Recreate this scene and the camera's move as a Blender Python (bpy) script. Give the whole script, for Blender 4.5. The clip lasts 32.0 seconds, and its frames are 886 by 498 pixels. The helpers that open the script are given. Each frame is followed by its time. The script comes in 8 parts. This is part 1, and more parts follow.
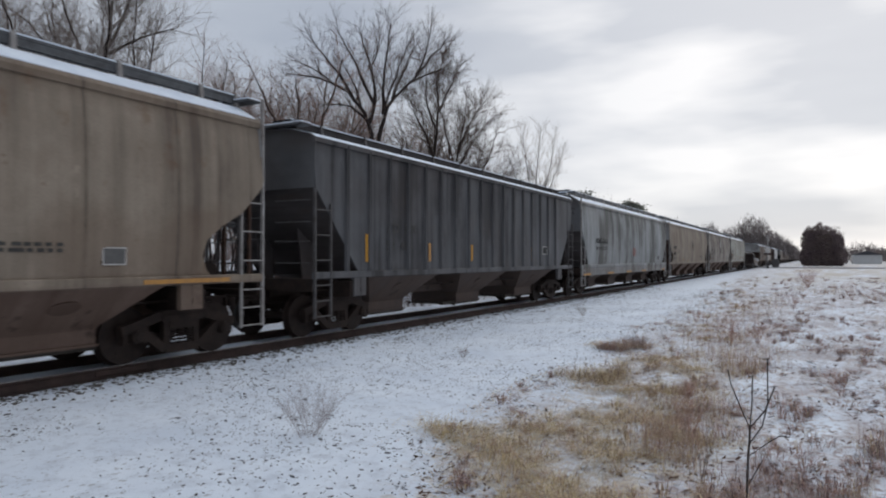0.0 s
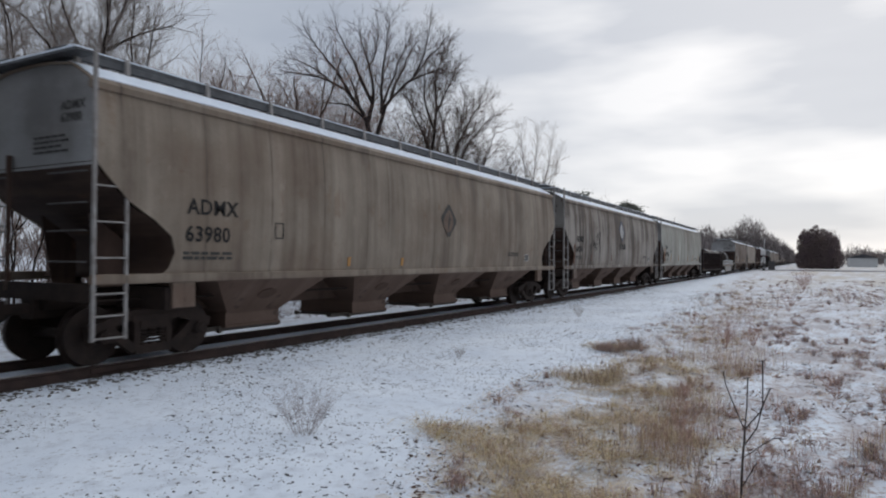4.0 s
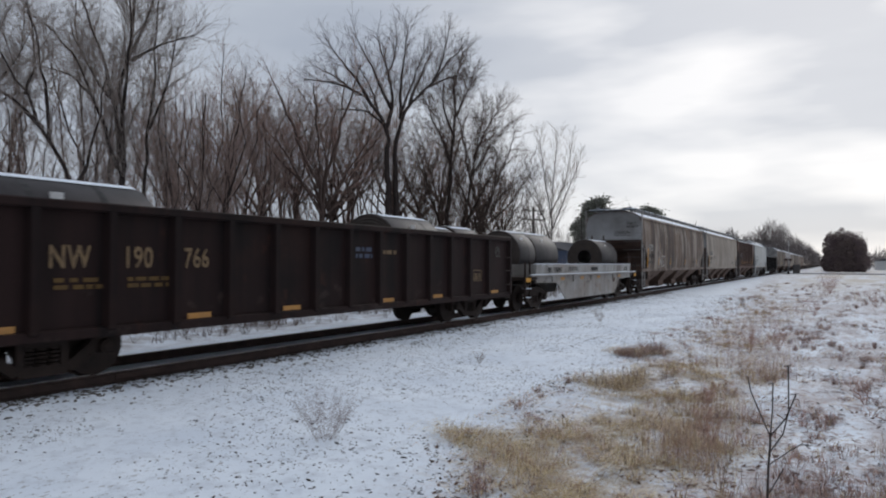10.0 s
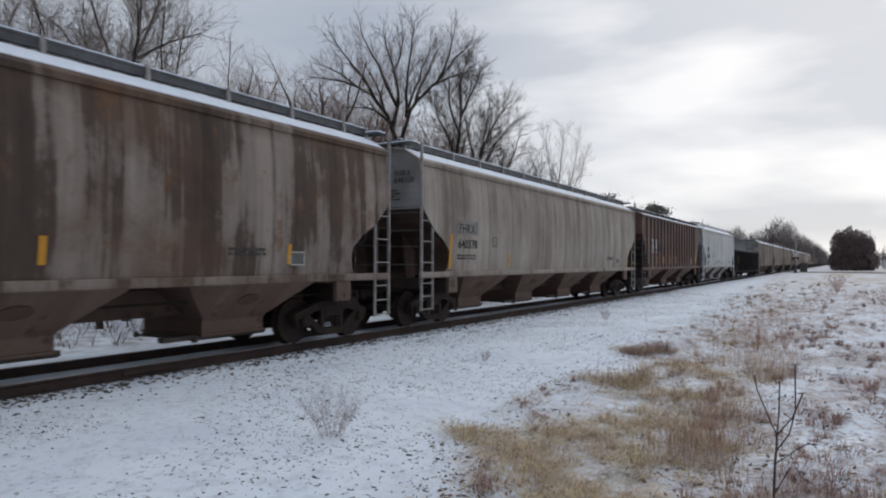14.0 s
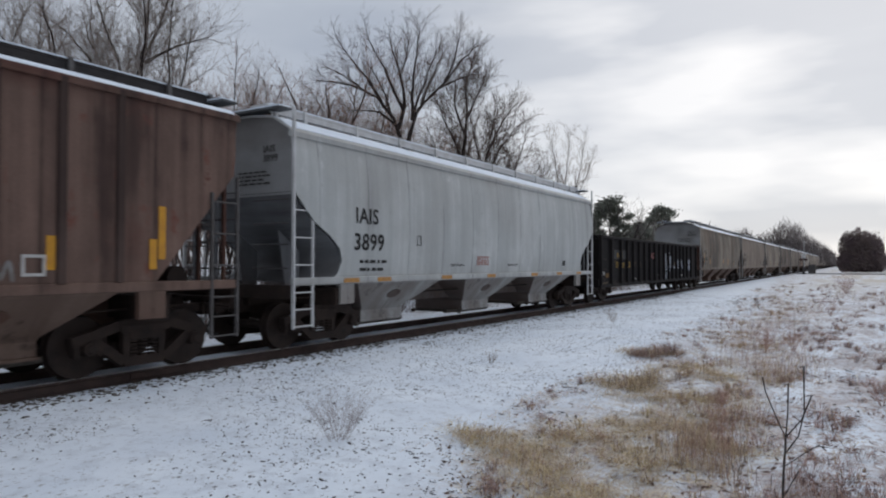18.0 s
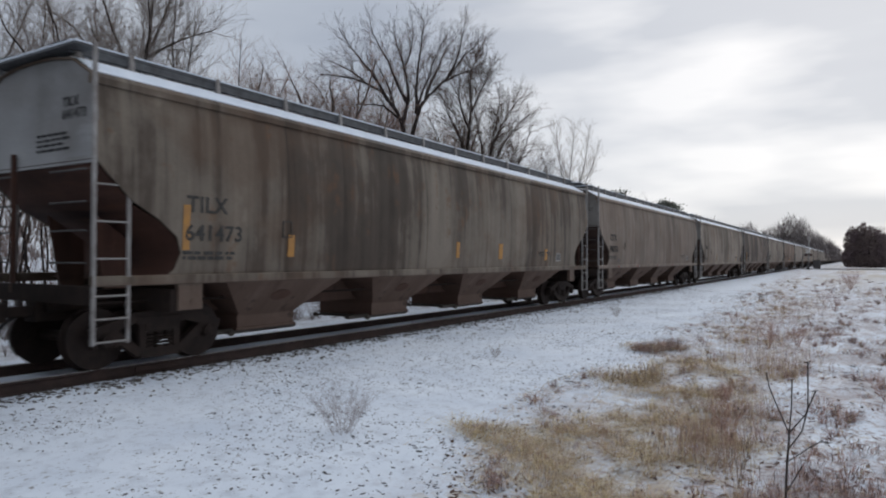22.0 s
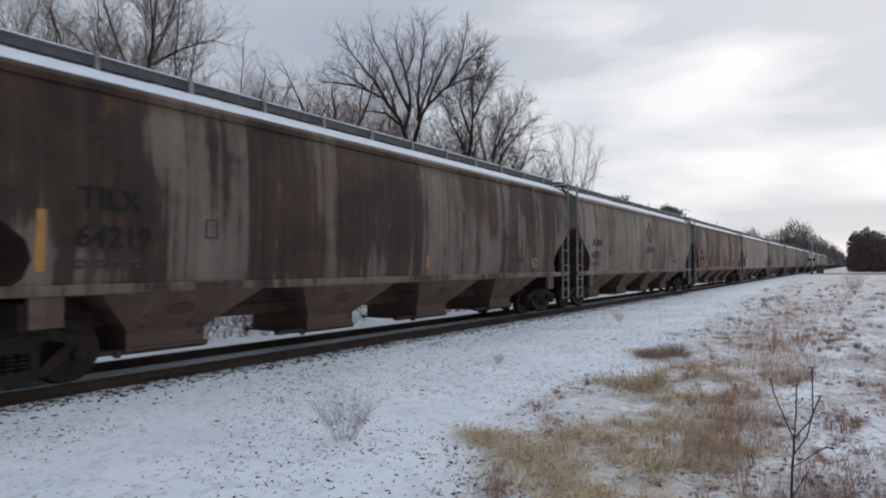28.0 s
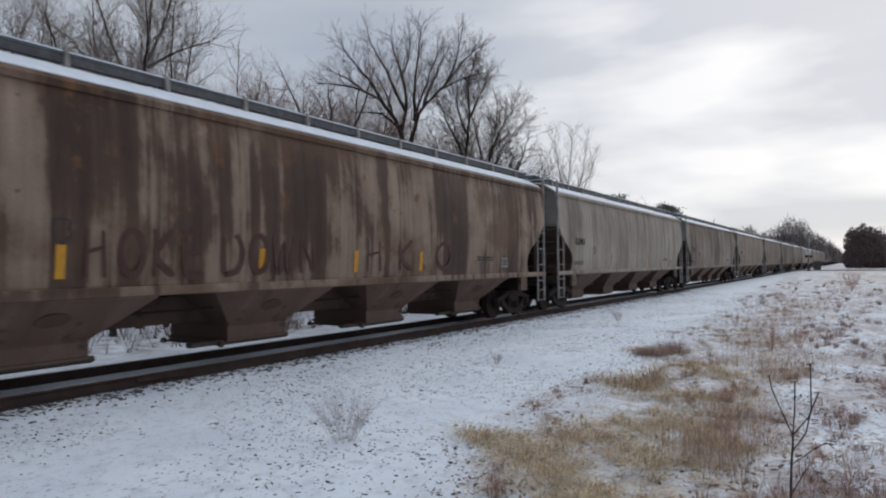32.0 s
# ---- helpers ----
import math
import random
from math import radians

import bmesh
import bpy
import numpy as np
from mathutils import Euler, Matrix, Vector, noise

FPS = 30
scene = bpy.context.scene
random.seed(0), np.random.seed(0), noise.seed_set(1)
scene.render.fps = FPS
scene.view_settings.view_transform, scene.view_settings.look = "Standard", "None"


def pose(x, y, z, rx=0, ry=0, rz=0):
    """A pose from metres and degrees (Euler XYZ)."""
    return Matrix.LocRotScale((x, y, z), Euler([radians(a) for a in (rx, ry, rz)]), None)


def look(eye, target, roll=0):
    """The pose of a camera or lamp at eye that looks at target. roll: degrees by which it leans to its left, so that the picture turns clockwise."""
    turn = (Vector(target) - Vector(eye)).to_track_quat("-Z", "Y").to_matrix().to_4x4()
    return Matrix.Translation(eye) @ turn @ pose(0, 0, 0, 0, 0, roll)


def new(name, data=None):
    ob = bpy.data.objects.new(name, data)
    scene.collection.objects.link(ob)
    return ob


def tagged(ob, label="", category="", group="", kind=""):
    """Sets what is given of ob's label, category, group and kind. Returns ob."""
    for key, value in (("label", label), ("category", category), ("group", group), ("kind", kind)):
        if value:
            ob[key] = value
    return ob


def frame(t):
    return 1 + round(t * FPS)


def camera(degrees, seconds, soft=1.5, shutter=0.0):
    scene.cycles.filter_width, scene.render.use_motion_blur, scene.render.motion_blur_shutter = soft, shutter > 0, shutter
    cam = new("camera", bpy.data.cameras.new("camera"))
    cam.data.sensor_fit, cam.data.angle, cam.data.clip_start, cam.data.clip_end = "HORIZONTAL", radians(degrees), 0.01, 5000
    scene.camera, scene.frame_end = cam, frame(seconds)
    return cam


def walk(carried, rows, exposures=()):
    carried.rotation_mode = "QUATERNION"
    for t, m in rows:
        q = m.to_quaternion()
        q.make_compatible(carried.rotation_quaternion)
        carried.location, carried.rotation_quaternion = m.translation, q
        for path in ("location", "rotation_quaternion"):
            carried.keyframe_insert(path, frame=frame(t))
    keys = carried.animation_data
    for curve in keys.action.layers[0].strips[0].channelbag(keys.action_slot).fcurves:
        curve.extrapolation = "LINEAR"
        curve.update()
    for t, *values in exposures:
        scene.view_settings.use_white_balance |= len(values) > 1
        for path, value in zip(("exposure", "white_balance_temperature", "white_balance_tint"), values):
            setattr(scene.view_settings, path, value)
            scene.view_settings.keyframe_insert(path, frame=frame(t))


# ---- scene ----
# ---- camera and its path ----
# The track runs along +y; z = 0 is the top of the rails. The camera is held by hand at one spot.
cam = camera(67.06, 32.0, soft=2.05, shutter=0.14)
EYE = (0.0, 0.0, 1.68)
# seconds, degrees left of the track, degrees up, roll
AIMS = [
    (0, 28.84, 0.86, -0.10), (0.5, 28.82, 0.94, -0.06), (1, 28.78, 0.91, -0.00), (1.5, 28.75, 0.87, 0.17),
    (2, 28.68, 0.76, 0.22), (2.5, 28.65, 0.69, 0.16), (3, 28.56, 0.73, 0.17), (3.5, 28.54, 0.78, 0.37),
    (5.5, 28.85, 0.94, 0.15), (6, 28.87, 0.98, -0.01), (6.5, 28.97, 1.01, 0.12), (7, 29.11, 1.01, 0.05),
    (7.5, 29.32, 1.01, 0.00), (8, 29.44, 1.00, -0.04), (8.5, 29.51, 1.01, 0.02), (9, 29.62, 1.08, 0.05),
    (9.5, 29.85, 1.15, 0.04), (10, 30.26, 1.26, 0.08), (10.5, 30.48, 1.32, 0.02), (11, 30.64, 1.29, 0.07),
    (11.5, 30.74, 1.27, 0.03), (12, 30.75, 1.23, 0.05), (12.5, 30.76, 1.22, 0.03), (13, 30.69, 1.19, -0.01),
    (13.5, 30.67, 1.15, 0.05), (14, 30.75, 1.08, 0.17), (14.5, 30.76, 1.02, -0.07), (16.5, 31.03, 1.31, -0.19),
    (17, 31.15, 1.27, -0.17), (17.5, 31.25, 1.29, 0.03), (18, 31.29, 1.29, 0.02), (18.5, 31.41, 1.30, 0.09),
    (19, 31.48, 1.26, 0.13), (19.5, 31.54, 1.15, 0.11), (20, 31.59, 1.05, 0.13), (20.5, 31.59, 0.96, 0.06),
    (21, 31.57, 0.85, 0.38), (21.5, 31.60, 0.76, 0.39), (22, 31.61, 0.80, 0.17), (22.5, 31.66, 0.95, 0.20),
    (23, 31.74, 1.06, 0.15), (23.5, 31.76, 1.08, 0.17), (24, 31.75, 1.08, 0.17), (24.5, 31.67, 1.15, 0.18),
    (25, 31.62, 1.19, 0.12), (25.5, 31.59, 1.30, 0.05), (27.5, 31.83, 1.30, -0.03), (28, 31.82, 1.35, -0.09),
    (28.5, 31.93, 1.33, -0.21), (29, 31.95, 1.39, -0.32), (29.5, 31.96, 1.43, -0.36), (30, 31.93, 1.42, -0.45),
    (30.5, 31.86, 1.41, -0.54), (31, 31.77, 1.41, -0.66), (31.5, 31.72, 1.41, -0.64), (32, 31.62, 1.37, -0.64),
]


def aim(yaw, tilt, roll):
    ahead = Vector((-math.sin(radians(yaw)), math.cos(radians(yaw)), math.tan(radians(tilt))))
    return look(EYE, Vector(EYE) + ahead, roll)


walk(cam, [(t, aim(y, p, r)) for t, y, p, r in AIMS])

# ---- world, sun, exposure ----
SUN_TO = Vector((0.06, 0.86, 0.50)).normalized()


def make_world():
    world = bpy.data.worlds.new("overcast_sky")
    scene.world = world
    world.use_nodes = True
    nt = world.node_tree
    nt.nodes.clear()
    n, l = nt.nodes.new, nt.links.new
    out, bg = n("ShaderNodeOutputWorld"), n("ShaderNodeBackground")
    tc = n("ShaderNodeTexCoord")
    sky = n("ShaderNodeTexSky")
    sky.sky_type, sky.sun_disc = "NISHITA", False
    sky.sun_elevation = math.asin(SUN_TO.z)
    sky.sun_rotation = math.atan2(SUN_TO.x, SUN_TO.y)
    # how near a direction lies to the sun behind the cloud
    dot = n("ShaderNodeVectorMath")
    dot.operation = "DOT_PRODUCT"
    dot.inputs[1].default_value = Vector((0.10, 0.955, 0.26)).normalized()
    glow = n("ShaderNodeMapRange")
    glow.interpolation_type = "SMOOTHSTEP"
    glow.inputs[1].default_value, glow.inputs[2].default_value = 0.72, 0.995
    glow.inputs[3].default_value, glow.inputs[4].default_value = 0.0, 1.0
    sep = n("ShaderNodeSeparateXYZ")
    # cloud sheets: flattened noise over the dome
    flat = n("ShaderNodeMapping")
    flat.inputs["Scale"].default_value = (1.9, 1.9, 7.5)
    big, fine = n("ShaderNodeTexNoise"), n("ShaderNodeTexNoise")
    big.inputs["Scale"].default_value, big.inputs["Detail"].default_value = 1.5, 4.0
    fine.inputs["Scale"].default_value, fine.inputs["Detail"].default_value = 3.6, 5.0
    big.inputs["Roughness"].default_value = 0.45
    mixn = n("ShaderNodeMath")
    mixn.operation = "MULTIPLY_ADD"
    mixn.inputs[1].default_value, = (0.35,)
    ramp = n("ShaderNodeValToRGB")
    ramp.color_ramp.elements[0].position, ramp.color_ramp.elements[1].position = 0.5, 0.95
    ramp.color_ramp.elements[0].color = (0.375, 0.415, 0.490, 1)
    ramp.color_ramp.elements[1].color = (0.485, 0.525, 0.590, 1)
    bright = n("ShaderNodeMixRGB")
    bright.inputs["Color2"].default_value = (0.90, 0.895, 0.905, 1)
    bm_fac = n("ShaderNodeMath")
    bm_fac.operation = "MULTIPLY"
    cl = n("ShaderNodeMapRange")
    cl.inputs[1].default_value, cl.inputs[2].default_value = 0.40, 0.58
    cl.inputs[3].default_value, cl.inputs[4].default_value = 0.42, 1.0
    add = n("ShaderNodeMixRGB")
    add.blend_type, add.inputs["Fac"].default_value = "ADD", 0.006
    l(tc.outputs["Generated"], dot.inputs[0])
    l(dot.outputs["Value"], glow.inputs[0])
    l(tc.outputs["Generated"], flat.inputs["Vector"])
    l(flat.outputs[0], big.inputs["Vector"])
    l(flat.outputs[0], fine.inputs["Vector"])
    l(fine.outputs["Fac"], mixn.inputs[0])
    l(big.outputs["Fac"], mixn.inputs[2])
    l(mixn.outputs[0], ramp.inputs["Fac"])
    l(big.outputs["Fac"], cl.inputs[0])
    l(glow.outputs[0], bm_fac.inputs[0])
    l(cl.outputs[0], bm_fac.inputs[1])
    l(bm_fac.outputs[0], bright.inputs["Fac"])
    l(ramp.outputs["Color"], bright.inputs["Color1"])
    # an overcast dome is lighter overhead than near the horizon
    zen, dome = n("ShaderNodeMapRange"), n("ShaderNodeMixRGB")
    zen.inputs[1].default_value, zen.inputs[2].default_value = 0.42, 0.95
    dome.inputs["Color2"].default_value = (0.58, 0.62, 0.70, 1)
    l(tc.outputs["Generated"], sep.inputs[0])
    l(sep.outputs["Z"], zen.inputs[0])
    l(zen.outputs[0], dome.inputs["Fac"])
    l(bright.outputs["Color"], dome.inputs["Color1"])
    l(dome.outputs["Color"], add.inputs["Color1"])
    l(sky.outputs["Color"], add.inputs["Color2"])
    l(add.outputs["Color"], bg.inputs["Color"])
    bg.inputs["Strength"].default_value = 1.03
    l(bg.outputs[0], out.inputs["Surface"])


make_world()
sun_data = bpy.data.lights.new("sun", "SUN")
sun_data.energy, sun_data.angle, sun_data.color = 0.7, radians(32), (1.0, 0.97, 0.93)
sun_ob = new("sun", sun_data)
sun_ob.matrix_world = look(SUN_TO * 200, (0, 0, 0))
scene.view_settings.exposure = 0.0


# ---- materials ----
def nodes_of(name):
    m = bpy.data.materials.new(name)
    m.use_nodes = True
    nt = m.node_tree
    return m, nt, nt.nodes["Principled BSDF"]


def noise_node(nt, vec, scale, detail=4.0, rough=0.5, w=None):
    t = nt.nodes.new("ShaderNodeTexNoise")
    t.inputs["Scale"].default_value = scale
    t.inputs["Detail"].default_value = detail
    t.inputs["Roughness"].default_value = rough
    if w is not None:
        t.noise_dimensions = "4D"
        nt.links.new(w, t.inputs["W"])
    nt.links.new(vec, t.inputs["Vector"])
    return t.outputs["Fac"]


def mapped(nt, vec, scale):
    m = nt.nodes.new("ShaderNodeMapping")
    m.inputs["Scale"].default_value = scale
    nt.links.new(vec, m.inputs["Vector"])
    return m.outputs[0]


def ranged(nt, value, lo, hi, a=0.0, b=1.0):
    r = nt.nodes.new("ShaderNodeMapRange")
    for i, x in enumerate((lo, hi, a, b)):
        r.inputs[i + 1].default_value = x
    nt.links.new(value, r.inputs[0])
    return r.outputs[0]


def mixed(nt, fac, a, b, mode="MIX"):
    x = nt.nodes.new("ShaderNodeMixRGB")
    x.blend_type = mode
    for key, v in (("Fac", fac), ("Color1", a), ("Color2", b)):
        if isinstance(v, (tuple, float, int)):
            x.inputs[key].default_value = (*v, 1) if isinstance(v, tuple) else v
        else:
            nt.links.new(v, x.inputs[key])
    return x.outputs[0]


def mul(nt, a, b):
    m = nt.nodes.new("ShaderNodeMath")
    m.operation = "MULTIPLY"
    nt.links.new(a, m.inputs[0])
    if isinstance(b, (int, float)):
        m.inputs[1].default_value = b
    else:
        nt.links.new(b, m.inputs[1])
    return m.outputs[0]


def bumped(nt, bsdf, height, strength, distance=0.02):
    b = nt.nodes.new("ShaderNodeBump")
    b.inputs["Strength"].default_value, b.inputs["Distance"].default_value = strength, distance
    nt.links.new(height, b.inputs["Height"])
    nt.links.new(b.outputs[0], bsdf.inputs["Normal"])


def coords(nt):
    return nt.nodes.new("ShaderNodeTexCoord").outputs["Object"]


def rand_w(nt, gain=60.0):
    return mul(nt, nt.nodes.new("ShaderNodeObjectInfo").outputs["Random"], gain)


def plain(name, base, dark, rough=0.6, metal=0.0, scale=4.0, bump=0.15, fine=40.0):
    """A worn surface: two colours in patches, fine grain in colour and relief."""
    m, nt, b = nodes_of(name)
    co = coords(nt)
    patch = ranged(nt, noise_node(nt, co, scale, 5, 0.6, rand_w(nt)), 0.35, 0.68)
    grain = ranged(nt, noise_node(nt, co, fine, 3), 0.3, 0.7)
    col = mixed(nt, patch, base, dark)
    col = mixed(nt, mul(nt, grain, 0.22), col, tuple(c * 0.55 for c in dark))
    nt.links.new(col, b.inputs["Base Color"])
    b.inputs["Roughness"].default_value, b.inputs["Metallic"].default_value = rough, metal
    b.inputs["Specular IOR Level"].default_value = 0.18 if rough > 0.45 else 0.4
    bumped(nt, b, grain, bump, 0.006)
    return m


def paint(name, base, dark, rust, dirty=0.5, rusty=0.2, rough=0.62, seed=0.0, splash=0.35, seam=1.56, warm=True):
    """Car-side paint: soot that has run down from the roof, soft patches, pale and dark rain runs, rust and road dirt."""
    m, nt, b = nodes_of(name)
    co = coords(nt)
    if warm:
        base, dark = (tuple(x * k for x, k in zip(c, (1.10, 0.985, 0.93))) for c in (base, dark))
    shift = nt.nodes.new("ShaderNodeVectorMath")
    shift.inputs[1].default_value = (seed * 3.1, seed * 17.7, seed * 1.3)
    nt.links.new(co, shift.inputs[0])
    v = shift.outputs[0]
    sep = nt.nodes.new("ShaderNodeSeparateXYZ")
    nt.links.new(co, sep.inputs[0])
    high = sep.outputs["Z"]

    def field(fy, fz, detail=4, rough=0.6):
        return noise_node(nt, mapped(nt, v, (0.3, fy, fz)), 1.0, detail, rough)

    def plus(a, c, k):
        n = nt.nodes.new("ShaderNodeMath")
        n.operation = "MULTIPLY_ADD"
        nt.links.new(c, n.inputs[0])
        n.inputs[1].default_value = k
        nt.links.new(a, n.inputs[2])
        return n.outputs[0]
    patch, soft, run = field(0.45, 0.30, 5, 0.58), field(1.4, 0.13, 4, 0.56), field(4.2, 0.12, 4, 0.55)
    thin, where = field(12.0, 0.25, 4, 0.55), field(0.8, 0.7, 6, 0.6)
    smear, grain = field(1.0, 0.8, 9, 0.70), noise_node(nt, v, 34.0, 3)
    wash, blotch = field(0.33, 0.42, 5, 0.6), field(1.3, 1.3, 9, 0.70)
    light = tuple(min(0.85, x * 1.30 + min(0.02, x * 0.12)) for x in base)
    brown = tuple(0.55 * d + 0.45 * r for d, r in zip(dark, rust))
    half = tuple(0.6 * x + 0.4 * y for x, y in zip(base, dark))
    # one measure of grime, made of wide patches, soft bands, runs and hair lines; heavier towards the roof
    gain = 0.40 + 0.95 * dirty
    tone = nt.nodes.new("ShaderNodeMath")
    tone.operation = "MULTIPLY_ADD"
    nt.links.new(soft, tone.inputs[0])
    tone.inputs[1].default_value = 1.6 * gain
    tone.inputs[2].default_value = 0.64 - 0.24 * dirty - 0.5 * gain * (1.6 + 1.3 + 0.9 + 0.35 + 0.6) + 2.6 * 0.05 * gain
    v_tone = tone.outputs[0]
    for f, k in ((patch, 1.4), (run, 0.8), (thin, 0.26), (smear, 0.7)):
        v_tone = plus(v_tone, f, k * gain)
    v_tone = plus(v_tone, high, -0.05 * gain)
    ramp = nt.nodes.new("ShaderNodeValToRGB")
    el = ramp.color_ramp.elements
    el[0].position, el[0].color = 0.06, (*(x * 0.62 for x in dark), 1)
    el[1].position, el[1].color = 0.90, (*light, 1)
    gap = 0.17 - 0.125 * min(1.0, dirty)
    for p, col in ((0.47 - gap, dark), (0.47, half), (0.47 + gap, base)):
        e = el.new(p)
        e.color = (*col, 1)
    nt.links.new(v_tone, ramp.inputs["Fac"])
    c = ramp.outputs["Color"]
    # brown wash in broad fields, rust in ragged blotches and short runs
    c = mixed(nt, mul(nt, ranged(nt, wash, 0.50, 0.62), min(0.8, 0.12 + rusty * 1.1)), c, brown)
    c = mixed(nt, mul(nt, mul(nt, ranged(nt, blotch, 0.56, 0.64), ranged(nt, run, 0.46, 0.54)), min(1.0, rusty * 1.7)), c, rust)
    # rust-brown band below the eave, with the overhang's shade line in its colour
    c = mixed(nt, mul(nt, mul(nt, ranged(nt, high, 3.85, 4.12), ranged(nt, soft, 0.40, 0.56)), 0.25 + dirty * 0.5), c, tuple(x * 0.8 for x in brown))
    if seam:
        # grime gathered along the upright welds
        pp = nt.nodes.new("ShaderNodeMath")
        pp.operation = "PINGPONG"
        pp.inputs[1].default_value = seam / 2
        nt.links.new(sep.outputs["Y"], pp.inputs[0])
        weld = mul(nt, ranged(nt, pp.outputs[0], 0.09, 0.0), ranged(nt, where, 0.40, 0.62))
        c = mixed(nt, mul(nt, weld, 0.20 + dirty * 0.40), c, tuple(x * 0.7 for x in dark))
        line = mul(nt, ranged(nt, pp.outputs[0], 0.030, 0.010), ranged(nt, field(0.7, 1.1, 6, 0.65), 0.38, 0.60))
        c = mixed(nt, mul(nt, line, 0.62), c, tuple(x * 0.45 for x in dark))
    # small rust chips, and scuffs where the paint shows through clean
    flake = mul(nt, ranged(nt, noise_node(nt, mapped(nt, v, (0.3, 5.0, 7.0)), 1.0, 5, 0.62), 0.64, 0.70), ranged(nt, smear, 0.48, 0.58))
    c = mixed(nt, mul(nt, flake, 0.30 + rusty), c, tuple(0.6 * x + 0.4 * y for x, y in zip(rust, dark)))
    scuff = mul(nt, ranged(nt, noise_node(nt, mapped(nt, v, (0.3, 2.6, 1.5)), 1.0, 8, 0.70), 0.60, 0.68), ranged(nt, patch, 0.50, 0.60))
    c = mixed(nt, mul(nt, scuff, 0.45), c, tuple(min(0.85, x * 1.2) for x in light))
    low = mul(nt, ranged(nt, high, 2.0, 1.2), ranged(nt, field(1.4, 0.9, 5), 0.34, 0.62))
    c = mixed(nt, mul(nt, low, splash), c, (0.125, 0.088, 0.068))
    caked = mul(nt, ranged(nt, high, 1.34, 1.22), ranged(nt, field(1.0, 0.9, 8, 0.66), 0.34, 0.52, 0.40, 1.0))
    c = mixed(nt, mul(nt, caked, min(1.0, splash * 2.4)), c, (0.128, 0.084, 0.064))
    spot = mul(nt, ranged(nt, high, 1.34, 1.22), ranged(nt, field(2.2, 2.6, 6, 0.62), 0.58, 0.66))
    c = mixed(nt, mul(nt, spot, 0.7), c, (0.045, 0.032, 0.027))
    c = mixed(nt, mul(nt, ranged(nt, grain, 0.35, 0.7), 0.14), c, tuple(x * 0.5 for x in dark))
    nt.links.new(c, b.inputs["Base Color"])
    b.inputs["Roughness"].default_value = rough
    b.inputs["Specular IOR Level"].default_value = 0.14
    wavy = noise_node(nt, mapped(nt, v, (1, 0.55, 0.55)), 1.4, 3)
    if seam:
        # each sheet bellies out a little between its welds
        wavy = plus(wavy, ranged(nt, pp.outputs[0], 0.0, 0.22), 0.55)
    bumped(nt, b, wavy, 0.45, 0.035)
    return m


def blades(name, tones):
    """Dead grass whose blades differ in tone, one from the next."""
    m, nt, b = nodes_of(name)
    ramp = nt.nodes.new("ShaderNodeValToRGB")
    el = ramp.color_ramp.elements
    el[0].position, el[0].color = 0.0, (*tones[0], 1)
    el[1].position, el[1].color = 1.0, (*tones[-1], 1)
    for i, c in enumerate(tones[1:-1]):
        el.new((i + 1) / (len(tones) - 1)).color = (*c, 1)
    nt.links.new(nt.nodes.new("ShaderNodeNewGeometry").outputs["Random Per Island"], ramp.inputs["Fac"])
    patch = ranged(nt, noise_node(nt, coords(nt), 1.2, 4, 0.6), 0.35, 0.65, 0.0, 0.35)
    nt.links.new(mixed(nt, patch, ramp.outputs["Color"], tuple(x * 0.6 for x in tones[1])), b.inputs["Base Color"])
    b.inputs["Roughness"].default_value = 0.85
    b.inputs["Specular IOR Level"].default_value = 0.15
    return m


